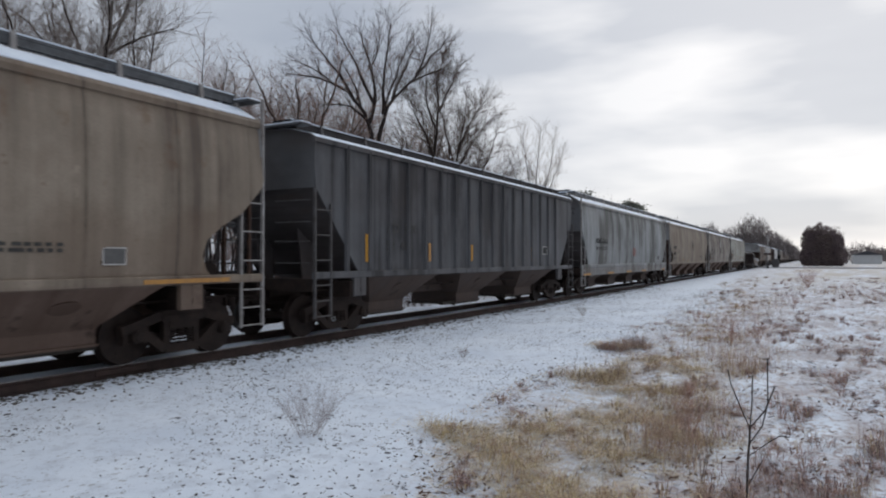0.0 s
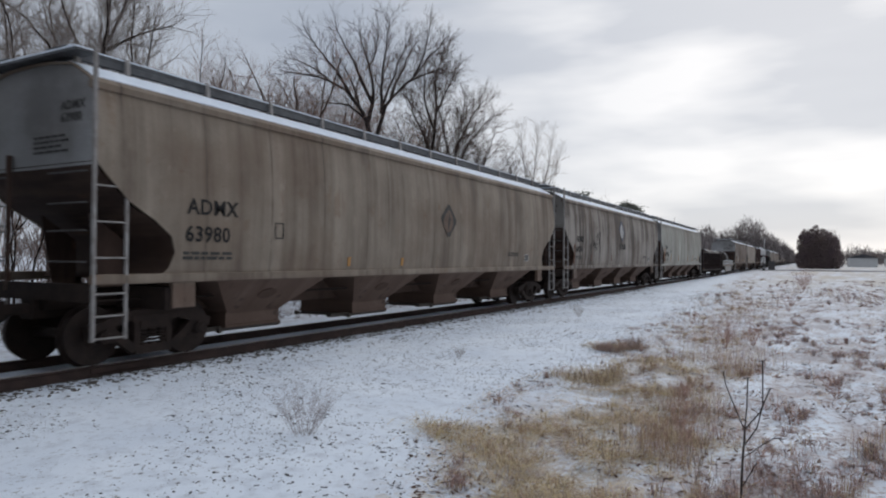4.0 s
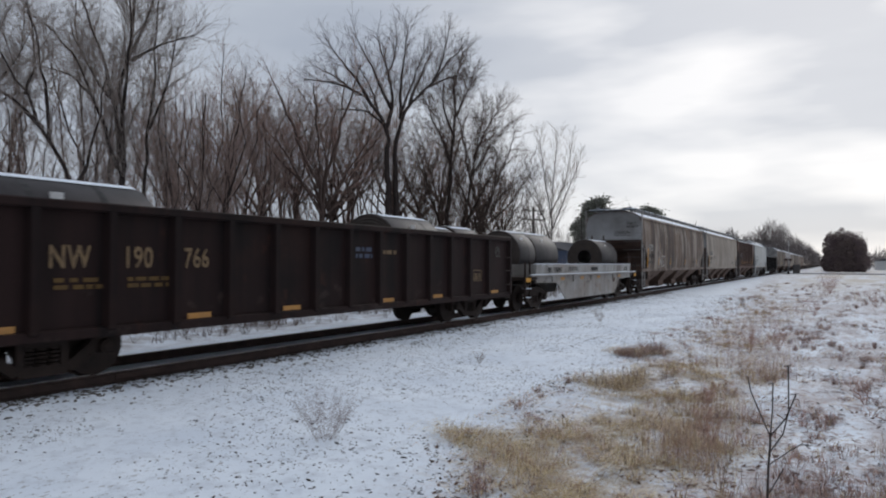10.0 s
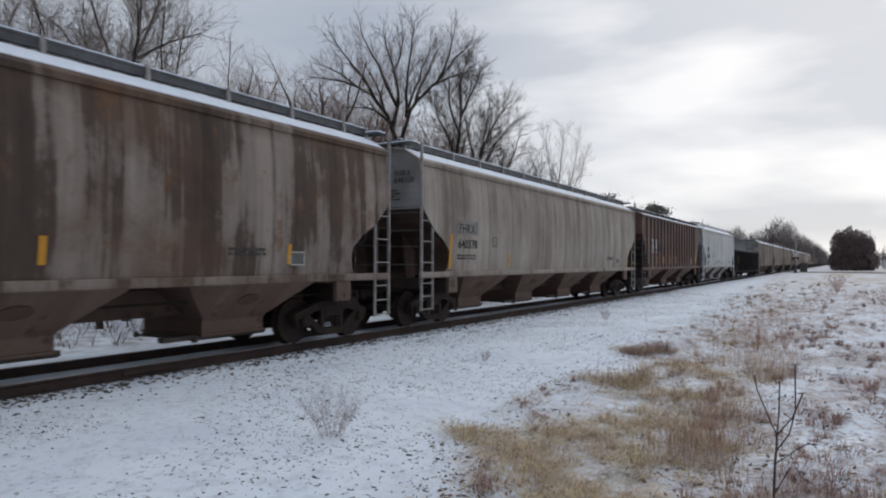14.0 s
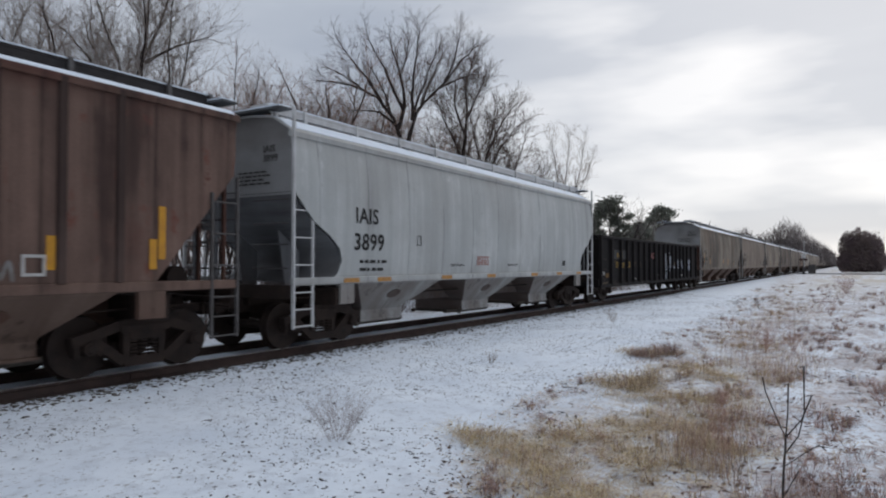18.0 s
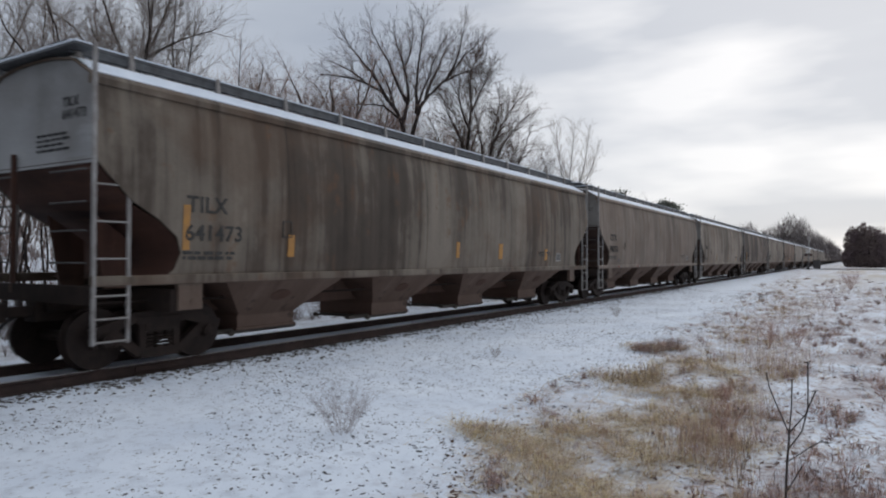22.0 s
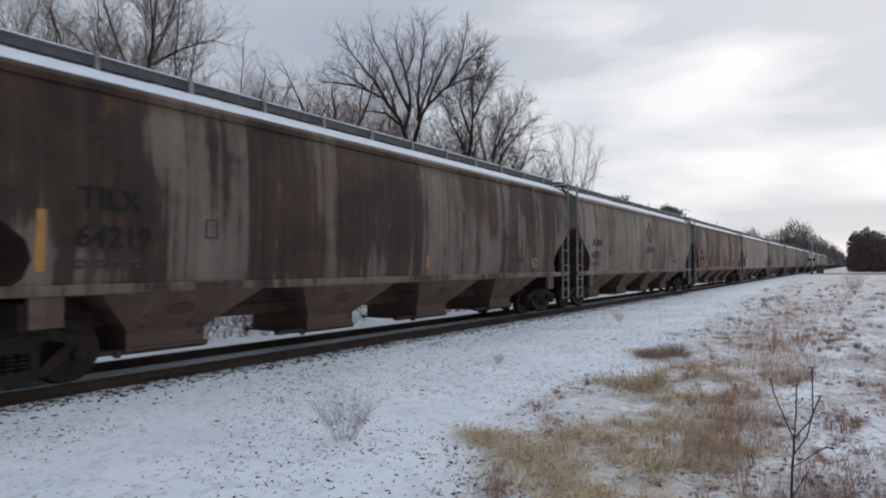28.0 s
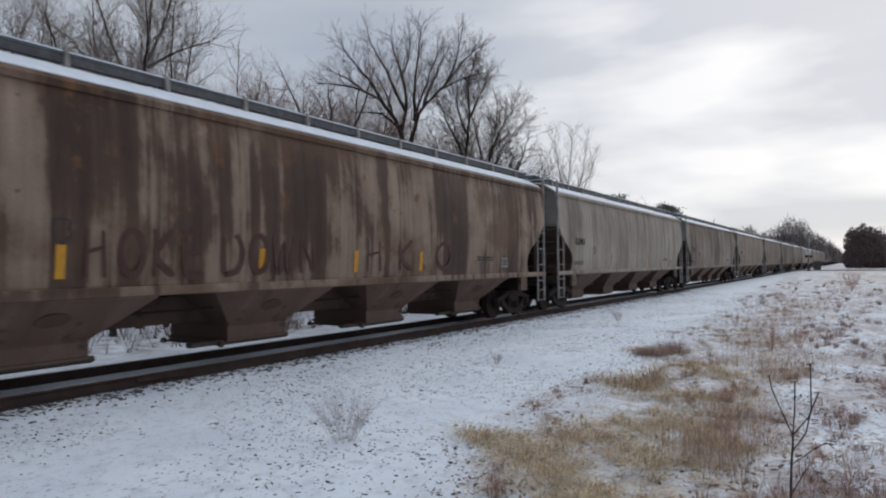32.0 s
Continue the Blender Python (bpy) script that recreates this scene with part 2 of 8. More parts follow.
def snow_mat(name, ground=False):
    m, nt, b = nodes_of(name)
    co = coords(nt)
    tone = noise_node(nt, co, 0.7 if ground else 3.0, 6, 0.6)
    grain = noise_node(nt, co, 45.0, 4, 0.7)
    col = mixed(nt, ranged(nt, tone, 0.35, 0.65), (0.755, 0.815, 0.885), (0.645, 0.712, 0.80))
    height = mixed(nt, 0.6, tone, grain)
    if ground:
        lump = noise_node(nt, co, 4.2, 5, 0.62)
        col = mixed(nt, mul(nt, ranged(nt, lump, 0.50, 0.66), 0.75), col, (0.535, 0.58, 0.645))
        height = mixed(nt, 0.45, lump, grain)
        sep = nt.nodes.new("ShaderNodeSeparateXYZ")
        nt.links.new(co, sep.inputs[0])
        # the frozen field to the right of the track-side strip: thin snow over brown turf
        bend = nt.nodes.new("ShaderNodeMath")
        bend.operation = "MULTIPLY_ADD"
        nt.links.new(sep.outputs["Y"], bend.inputs[0])
        bend.inputs[1].default_value = 0.055
        nt.links.new(sep.outputs["X"], bend.inputs[2])
        field = ranged(nt, bend.outputs[0], -3.4, -1.4)
        patch = noise_node(nt, mapped(nt, co, (1.0, 0.42, 1.0)), 1.5, 8, 0.72)
        turf = mul(nt, field, ranged(nt, patch, 0.44, 0.60))
        speck = noise_node(nt, co, 13.0, 4, 0.65)
        turf2 = mul(nt, field, ranged(nt, speck, 0.53, 0.61))
        brown = mixed(nt, ranged(nt, noise_node(nt, co, 3.0, 4), 0.35, 0.65), (0.28, 0.175, 0.125), (0.19, 0.108, 0.09))
        col = mixed(nt, mul(nt, turf, 0.50), col, brown)
        col = mixed(nt, mul(nt, turf2, 0.70), col, brown)
        near = mul(nt, mul(nt, ranged(nt, bend.outputs[0], -3.1, -2.5), ranged(nt, bend.outputs[0], -0.2, -0.9)), ranged(nt, sep.outputs["Y"], 17.0, 13.0))
        mat_y = mul(nt, near, ranged(nt, noise_node(nt, mapped(nt, co, (1.0, 1.5, 1.0)), 3.4, 6, 0.75), 0.50, 0.60))
        col = mixed(nt, mul(nt, mat_y, 0.55), col, (0.46, 0.36, 0.22))
        far = mul(nt, mul(nt, ranged(nt, sep.outputs["Y"], 42.0, 75.0), ranged(nt, sep.outputs["X"], -7.0, -1.0)), ranged(nt, noise_node(nt, mapped(nt, co, (0.35, 0.06, 1.0)), 1.0, 6, 0.7), 0.40, 0.58))
        col = mixed(nt, mul(nt, far, 0.75), col, (0.42, 0.36, 0.27))
        # leaf litter and dirt on the bank beyond the rails
        bank = mul(nt, ranged(nt, sep.outputs["X"], -12.3, -14.5), ranged(nt, noise_node(nt, co, 1.6, 6, 0.7), 0.42, 0.60))
        col = mixed(nt, mul(nt, bank, 0.7), col, (0.17, 0.13, 0.11))
        # grit showing through beside the ballast
        grit = noise_node(nt, mapped(nt, co, (1.0, 0.8, 1.0)), 16.0, 3, 0.6)
        zone = mul(nt, ranged(nt, noise_node(nt, co, 0.55, 4), 0.36, 0.6, 0.25, 1.0), ranged(nt, sep.outputs["X"], -2.6, -5.0))
        col = mixed(nt, mul(nt, zone, ranged(nt, grit, 0.61, 0.67, 0.0, 0.85)), col, (0.17, 0.155, 0.14))
        fleck = noise_node(nt, mapped(nt, co, (1.0, 0.6, 1.0)), 34.0, 2, 0.5)
        col = mixed(nt, mul(nt, zone, ranged(nt, fleck, 0.66, 0.72, 0.0, 0.8)), col, (0.13, 0.11, 0.095))
    nt.links.new(col, b.inputs["Base Color"])
    b.inputs["Roughness"].default_value = 0.75
    b.inputs["Subsurface Weight"].default_value = 0.0
    bumped(nt, b, height, 0.5, 0.03)
    return m


SNOW = snow_mat("thin_snow")
GROUND = snow_mat("snowy_ground", True)
STEEL_DARK = plain("grimy_truck_steel", (0.023, 0.0165, 0.0145), (0.042, 0.028, 0.022), 0.8, 0.0, 5.0, 0.3)
WHEEL = plain("wheel_steel", (0.026, 0.019, 0.017), (0.046, 0.031, 0.025), 0.6, 0.2, 6.0, 0.2)
RAIL_SIDE = plain("rusty_rail_steel", (0.088, 0.058, 0.050), (0.052, 0.038, 0.034), 0.8, 0.0, 3.0, 0.4)
RAIL_TOP = plain("polished_rail_head", (0.78, 0.76, 0.74), (0.62, 0.60, 0.58), 0.32, 1.0, 3.0, 0.1)
TIE = plain("creosoted_tie", (0.055, 0.044, 0.038), (0.035, 0.030, 0.027), 0.9, 0.0, 6.0, 0.5)
BALLAST = plain("ballast_stone", (0.16, 0.145, 0.13), (0.075, 0.066, 0.06), 0.9, 0.0, 9.0, 0.5)
GRIT = plain("dark_grit", (0.090, 0.080, 0.075), (0.050, 0.045, 0.044), 0.9, 0.0, 9.0, 0.5)
BED = plain("dirty_ballast_bed", (0.085, 0.064, 0.056), (0.046, 0.036, 0.033), 0.95, 0.0, 2.5, 0.8, 28.0)
LADDER = plain("grey_ladder_paint", (0.36, 0.345, 0.33), (0.19, 0.165, 0.15), 0.55, 0.0, 5.0, 0.2)
LADDER_DARK = plain("dark_ladder_paint", (0.11, 0.105, 0.105), (0.07, 0.06, 0.055), 0.6, 0.0, 5.0, 0.2)
BOARD_DARK = plain("dark_running_board", (0.040, 0.036, 0.036), (0.024, 0.021, 0.021), 0.75, 0.0, 7.0, 0.4)
GRATE = plain("galvanised_walkway", (0.13, 0.135, 0.14), (0.075, 0.075, 0.078), 0.6, 0.3, 7.0, 0.4)
GATE = plain("outlet_gate_steel", (0.060, 0.050, 0.043), (0.10, 0.085, 0.07), 0.7, 0.0, 6.0, 0.3)
HOSE = plain("black_rubber", (0.018, 0.018, 0.018), (0.03, 0.028, 0.026), 0.6, 0.0, 9.0, 0.2)
YELLOW = plain("yellow_reflector", (0.62, 0.305, 0.03), (0.47, 0.22, 0.04), 0.5, 0.0, 9.0, 0.1)
ORANGE = plain("faded_orange_reflector", (0.52, 0.26, 0.07), (0.38, 0.20, 0.08), 0.55, 0.0, 9.0, 0.1)
RUSTY_PLATE = plain("rusted_orange_reflector", (0.45, 0.175, 0.055), (0.30, 0.12, 0.05), 0.6, 0.0, 9.0, 0.1)
GREY_PATCH = plain("grey_paint_patch", (0.034, 0.036, 0.036), (0.022, 0.022, 0.023), 0.6, 0.0, 3.0, 0.1)
LETTER_DIM = plain("dim_yellow_stencil", (0.13, 0.075, 0.022), (0.075, 0.045, 0.02), 0.6, 0.0, 9.0, 0.05)
GRAFFITI_BLUE = plain("blue_spray_shadow", (0.085, 0.105, 0.165), (0.05, 0.06, 0.10), 0.5, 0.0, 3.0, 0.05)
LETTER_BLACK = plain("black_stencil", (0.012, 0.012, 0.013), (0.026, 0.024, 0.023), 0.6, 0.0, 9.0, 0.05)
LETTER_FADED = plain("faded_stencil", (0.040, 0.038, 0.036), (0.075, 0.070, 0.064), 0.6, 0.0, 9.0, 0.05)
LETTER_WHITE = plain("white_stencil", (0.55, 0.54, 0.52), (0.40, 0.37, 0.34), 0.6, 0.0, 9.0, 0.05)
RED_TAPE = plain("dull_red_reflective_tape", (0.22, 0.07, 0.05), (0.14, 0.06, 0.045), 0.6, 0.0, 9.0, 0.05)
LETTER_PALE = plain("thin_pale_spray", (0.24, 0.23, 0.22), (0.15, 0.13, 0.12), 0.6, 0.0, 9.0, 0.05)
LETTER_TAN = plain("tan_stencil", (0.26, 0.175, 0.092), (0.11, 0.075, 0.048), 0.6, 0.0, 9.0, 0.05)
LETTER_YELLOW = plain("yellow_stencil", (0.50, 0.31, 0.04), (0.36, 0.22, 0.05), 0.6, 0.0, 9.0, 0.05)
LETTER_RED = plain("faded_red_stencil", (0.30, 0.10, 0.085), (0.36, 0.17, 0.14), 0.6, 0.0, 9.0, 0.05)
GRAFFITI = plain("white_spray_paint", (0.504, 0.526, 0.576), (0.360, 0.382, 0.432), 0.5, 0.0, 3.0, 0.05)
GRAFFITI_PINK = plain("pink_spray_paint", (0.42, 0.16, 0.15), (0.30, 0.10, 0.10), 0.5, 0.0, 3.0, 0.05)
GRAFFITI_MAROON = plain("faded_maroon_spray_paint", (0.070, 0.030, 0.028), (0.095, 0.050, 0.043), 0.6, 0.0, 3.0, 0.05)
COIL = plain("rolled_steel_coil", (0.064, 0.060, 0.064), (0.036, 0.033, 0.034), 0.5, 0.5, 1.6, 0.1)
COIL_BORE = plain("coil_end_steel", (0.075, 0.060, 0.052), (0.05, 0.042, 0.038), 0.6, 0.3, 5.0, 0.4)
BAND = plain("black_strapping", (0.02, 0.02, 0.022), (0.035, 0.035, 0.035), 0.5, 0.2, 9.0, 0.1)
BARK = plain("grey_brown_bark", (0.055, 0.042, 0.038), (0.033, 0.026, 0.024), 0.9, 0.0, 5.0, 0.6)
TWIG = plain("winter_twigs", (0.285, 0.21, 0.18), (0.212, 0.155, 0.134), 0.9, 0.0, 0.6, 0.1)
TWIG_BROWN = plain("brown_twigs", (0.35, 0.235, 0.195), (0.26, 0.175, 0.146), 0.9, 0.0, 0.6, 0.1)
TWIG_DARK = plain("dark_twigs", (0.110, 0.076, 0.062), (0.078, 0.056, 0.048), 0.9, 0.0, 0.6, 0.1)
TWIG_PALE = plain("pale_twigs", (0.31, 0.265, 0.235), (0.235, 0.198, 0.178), 0.9, 0.0, 0.6, 0.1)
BRUSH = plain("brown_brush", (0.16, 0.112, 0.092), (0.11, 0.082, 0.072), 0.9, 0.0, 0.5, 0.1)
WOODS_BARK = plain("brown_woods_bark", (0.118, 0.083, 0.070), (0.078, 0.056, 0.048), 0.9, 0.0, 3.0, 0.4)
SHOOTS = plain("brown_shoots", (0.30, 0.215, 0.185), (0.22, 0.16, 0.14), 0.9, 0.0, 0.4, 0.1)
NEEDLES = plain("dark_pine_needles", (0.185, 0.195, 0.160), (0.24, 0.245, 0.20), 0.8, 0.0, 0.9, 0.2)
# pale grey: the haze of distance is put into the far twigs' colour
HAZED_TWIG = plain("hazed_far_twigs", (0.26, 0.225, 0.215), (0.19, 0.165, 0.16), 0.9, 0.0, 0.3, 0.1)
LITTER = plain("dead_leaf_litter", (0.10, 0.062, 0.055), (0.16, 0.105, 0.08), 0.9, 0.0, 1.2, 0.1)
END_GREY = paint("grey_end_paint", (0.29, 0.29, 0.29), (0.17, 0.165, 0.16), (0.14, 0.09, 0.06), 0.30, 0.20, 0.62, 30.0, 0.0, 0.0, False)
END_BROWN = paint("brown_end_paint", (0.235, 0.222, 0.204), (0.120, 0.106, 0.094), (0.12, 0.075, 0.05), 0.45, 0.30, 0.65, 32.0, 0.0, 0.0, False)
END_DARK = paint("dark_end_paint", (0.135, 0.135, 0.14), (0.085, 0.08, 0.078), (0.10, 0.06, 0.04), 0.3, 0.2, 0.65, 31.0, 0.0, 0.0, False)
CEDAR = plain("brown_clump_foliage", (0.150, 0.112, 0.118), (0.20, 0.155, 0.14), 0.85, 0.0, 0.5, 0.2)
STRAW = blades("dry_straw_grass", [(0.26, 0.185, 0.12), (0.56, 0.42, 0.26), (0.80, 0.67, 0.45), (0.68, 0.57, 0.31), (0.88, 0.80, 0.66)])
RUSSET = blades("russet_weed", [(0.17, 0.095, 0.085), (0.40, 0.235, 0.19), (0.62, 0.42, 0.345), (0.50, 0.30, 0.26), (0.74, 0.60, 0.51)])
DULL = blades("dull_brown_grass", [(0.105, 0.075, 0.078), (0.19, 0.138, 0.136), (0.30, 0.23, 0.22), (0.50, 0.42, 0.39)])
FROST_STEM = plain("frosted_stem", (0.44, 0.40, 0.40), (0.30, 0.255, 0.245), 0.85, 0.0, 5.0, 0.2)
STEM = plain("weed_stem", (0.30, 0.24, 0.20), (0.20, 0.155, 0.13), 0.85, 0.0, 5.0, 0.2)
SAPBARK = plain("sapling_bark", (0.055, 0.045, 0.045), (0.085, 0.07, 0.065), 0.8, 0.0, 9.0, 0.3)
POLE_WOOD = plain("weathered_pole", (0.10, 0.085, 0.075), (0.065, 0.055, 0.05), 0.9, 0.0, 3.0, 0.4)
SIGNAL_MAT = plain("signal_black", (0.03, 0.03, 0.032), (0.05, 0.05, 0.05), 0.6, 0.0, 5.0, 0.1)
SIGNAL_ALU = plain("signal_mast_metal", (0.13, 0.12, 0.12), (0.09, 0.085, 0.085), 0.5, 0.5, 5.0, 0.1)
SIGN_WHITE = plain("white_sign_sheet", (0.72, 0.72, 0.72), (0.55, 0.54, 0.53), 0.5, 0.0, 5.0, 0.1)
LENS_RED = plain("dark_red_lens", (0.12, 0.010, 0.010), (0.09, 0.008, 0.008), 0.25, 0.0, 5.0, 0.0)
ASPHALT = plain("snow_dusted_asphalt", (0.30, 0.30, 0.30), (0.14, 0.14, 0.14), 0.9, 0.0, 0.8, 0.4)
HOUSE_WALL = plain("pale_siding", (0.55, 0.55, 0.55), (0.45, 0.45, 0.44), 0.7, 0.0, 2.0, 0.1)
HOUSE_ROOF = plain("dark_shingle_roof", (0.09, 0.09, 0.10), (0.06, 0.06, 0.065), 0.9, 0.0, 2.0, 0.3)


# ---- mesh helpers ----
class Geo:
    """Collects vertices and faces; simple solids are added one after another."""

    def __init__(self):
        self.v, self.f = [], []

    def add(self, verts, faces):
        k = len(self.v)
        self.v.extend(tuple(p) for p in verts)
        self.f.extend(tuple(i + k for i in q) for q in faces)
        return self

    def box(self, x0, x1, y0, y1, z0, z1):
        return self.add([(x, y, z) for x in (x0, x1) for y in (y0, y1) for z in (z0, z1)],
                        [(0, 1, 3, 2), (4, 6, 7, 5), (0, 4, 5, 1), (2, 3, 7, 6), (0, 2, 6, 4), (1, 5, 7, 3)])

    def prism(self, ring0, ring1):
        """A solid between two rings of equal count, capped."""
        n = len(ring0)
        faces = [(i, (i + 1) % n, n + (i + 1) % n, n + i) for i in range(n)]
        return self.add([*ring0, *ring1], [tuple(range(n - 1, -1, -1)), tuple(range(n, 2 * n)), *faces])

    def cbox(self, x0, x1, y0, y1, z0, z1, c=0.012):
        """A box whose edges along y are chamfered."""
        c = min(c, (x1 - x0) * 0.4, (z1 - z0) * 0.4)
        ring = [(x0 + c, z0), (x1 - c, z0), (x1, z0 + c), (x1, z1 - c), (x1 - c, z1), (x0 + c, z1), (x0, z1 - c), (x0, z0 + c)]
        return self.prism([(x, y0, z) for x, z in ring], [(x, y1, z) for x, z in ring])

    def tube(self, p, q, r0, r1=None, n=8, caps=True):
        p, q = Vector(p), Vector(q)
        r1 = r0 if r1 is None else r1
        d = (q - p).normalized()
        a = d.orthogonal().normalized()
        b = d.cross(a)
        ring = [(a * math.cos(2 * math.pi * i / n) + b * math.sin(2 * math.pi * i / n)) for i in range(n)]
        faces = [(i, (i + 1) % n, n + (i + 1) % n, n + i) for i in range(n)]
        if caps:
            faces += [tuple(range(n - 1, -1, -1)), tuple(range(n, 2 * n))]
        return self.add([p + o * r0 for o in ring] + [q + o * r1 for o in ring], faces)

    def bent(self, pts, r, n=6):
        for a, b in zip(pts, pts[1:]):
            self.tube(a, b, r, r, n)
        return self

    def mesh(self, name, smooth=False, angle=35):
        me = bpy.data.meshes.new(name)
        me.from_pydata(self.v, [], self.f)
        if smooth:
            me.shade_smooth()
            me.set_sharp_from_angle(angle=radians(angle))
        me.update()
        return me


CACHE = {}


def cached(key, make):
    if key not in CACHE:
        CACHE[key] = make()
    return CACHE[key]


def part(name, data, material, parent, label="", at=None):
    """Links a mesh (or a Geo) as one object under a thing or a part. Alike pieces share their mesh, the material sits on the object."""
    if isinstance(data, Geo):
        data = data.mesh(name)
    ob = new(name, data)
    if material:
        if not data.materials:
            data.materials.append(material)
        if data.materials[0] != material:
            ob.material_slots[0].link = "OBJECT"
            ob.material_slots[0].material = material
    ob.parent = parent
    if at is not None:
        ob.matrix_basis = at
    return tagged(ob, label) if label else ob


def thing(name, label, category, group="", kind="", at=None, data=None, material=None):
    ob = new(name, data)
    if material and data:
        data.materials.append(material)
    if at is not None:
        ob.matrix_basis = at
    return tagged(ob, label, category, group, kind)


def text_mesh(words, size):
    """Stencilled words as a thin mesh, lying in x and y, starting at the origin."""
    def make():
        cu = bpy.data.curves.new("lettering", "FONT")
        cu.body, cu.size, cu.extrude = words, size, 0.003
        cu.resolution_u = 3
        cu.space_character = 1.08
        cu.offset = 0.016 * size
        ob = bpy.data.objects.new("lettering", cu)
        me = bpy.data.meshes.new_from_object(ob)
        bpy.data.objects.remove(ob)
        return me
    return cached(("text", words, size), make)


def on_side(x, y, z, lean=0.0, sx=1.0, sz=1.0):
    """Stands a flat piece against a side that faces +x: its x runs along the car, its y up."""
    m = Matrix(((0, 0, 1, x), (1, 0, 0, y), (0, 1, 0, z), (0, 0, 0, 1)))
    return m @ Matrix.Rotation(lean, 4, "X") @ Matrix.Diagonal((sx, sz, 1, 1))


def on_end(x, y, z):
    """Stands a flat piece against an end that faces -y."""
    return Matrix(((1, 0, 0, x), (0, 0, -1, y), (0, 1, 0, z), (0, 0, 0, 1)))


def stroke(points, w):
    """A flat brush stroke through the points, in x and y, a few millimetres thick."""
    g = Geo()
    for (x0, y0), (x1, y1) in zip(points, points[1:]):
        d = Vector((x1 - x0, y1 - y0, 0))
        if d.length < 1e-4:
            continue
        d.normalize()
        o = Vector((-d.y, d.x, 0)) * w * 0.5
        e = d * w * 0.35
        a, b = Vector((x0, y0, 0)) - e, Vector((x1, y1, 0)) + e
        low = [a - o, b - o, b + o, a + o]
        g.prism(low, [p + Vector((0, 0, 0.004)) for p in low])
    return g


# ---- track and ground ----
SIDE = -8.83                # the near sides of the cars
MID = SIDE - 1.60           # the middle of the track
GROUND_Z = -0.17


def ground_height(x, y):
    d = abs(x - MID)
    z = GROUND_Z + 0.05 * noise.noise((x * 0.23, y * 0.17, 3.0)) * min(1.0, max(0.0, (d - 1.6) / 3.0))
    if d < 1.02:
        z -= 0.10 * min(1.0, (1.02 - d) / 0.12)
    elif d < 1.75:
        z += 0.028 + 0.012 * noise.noise((x * 3.0, y * 2.2, 1.0))
    if d > 1.9:
        z -= 0.10 * min(1.0, (d - 1.9) / 2.0) * (1.0 if x < MID else 0.35)
    if -9.0 < x < 20 and 0 < y < 60:
        z += 0.012 * noise.noise((x * 1.7, y * 1.7, 8.0))
        # hummocks of the rough field
        rough = min(1.0, max(0.0, (x + 0.055 * y + 3.3) / 0.9))
        z += rough * (0.050 * noise.noise((x * 1.5, y * 1.3, 4.0)) + 0.038 * noise.noise((x * 3.3, y * 3.0, 6.0)))
    return z


def spaced(lo, hi, near, grow):
    """Grid lines: close together at 0, wider and wider outwards."""
    out, step, p = [0.0], near, 0.0
    while p < hi:
        p += step
        step *= grow
        out.append(min(p, hi))
    step, p = near, 0.0
    while p > lo:
        p -= step
        step *= grow
        out.insert(0, max(p, lo))
    return out


def make_ground():
    xs = [-12.2 + v for v in spaced(-1600, 0, 0.14, 1.06)] + [-12.06 + 0.14 * i for i in range(114)] + [4.0 + v for v in spaced(0, 1600, 0.16, 1.07)[1:]]
    ys = [3.0 + v for v in spaced(-400, 0, 0.2, 1.08)] + [3.14 + 0.14 * i for i in range(130)] + [21.3 + v for v in spaced(0, 2600, 0.16, 1.045)[1:]]
    g = Geo()
    g.v = [(x, y, ground_height(x, y) if abs(x) < 300 and abs(y) < 600 else GROUND_Z - 0.08) for y in ys for x in xs]
    w = len(xs)
    g.f = [(j * w + i, j * w + i + 1, (j + 1) * w + i + 1, (j + 1) * w + i) for j in range(len(ys) - 1) for i in range(w - 1)]
    me = g.mesh("ground")
    me.shade_smooth()
    thing("ground", "flat field and track side under thin snow with brown turf showing", "ground", "", "structure", None, me, GROUND)


make_ground()


def rail_profile():
    return [(-0.070, -0.172), (0.070, -0.172), (0.070, -0.160), (0.012, -0.142), (0.010, -0.052), (0.036, -0.038), (0.037, -0.010),
            (0.028, 0.0), (-0.028, 0.0), (-0.037, -0.010), (-0.036, -0.038), (-0.010, -0.052), (-0.012, -0.142), (-0.070, -0.160)]


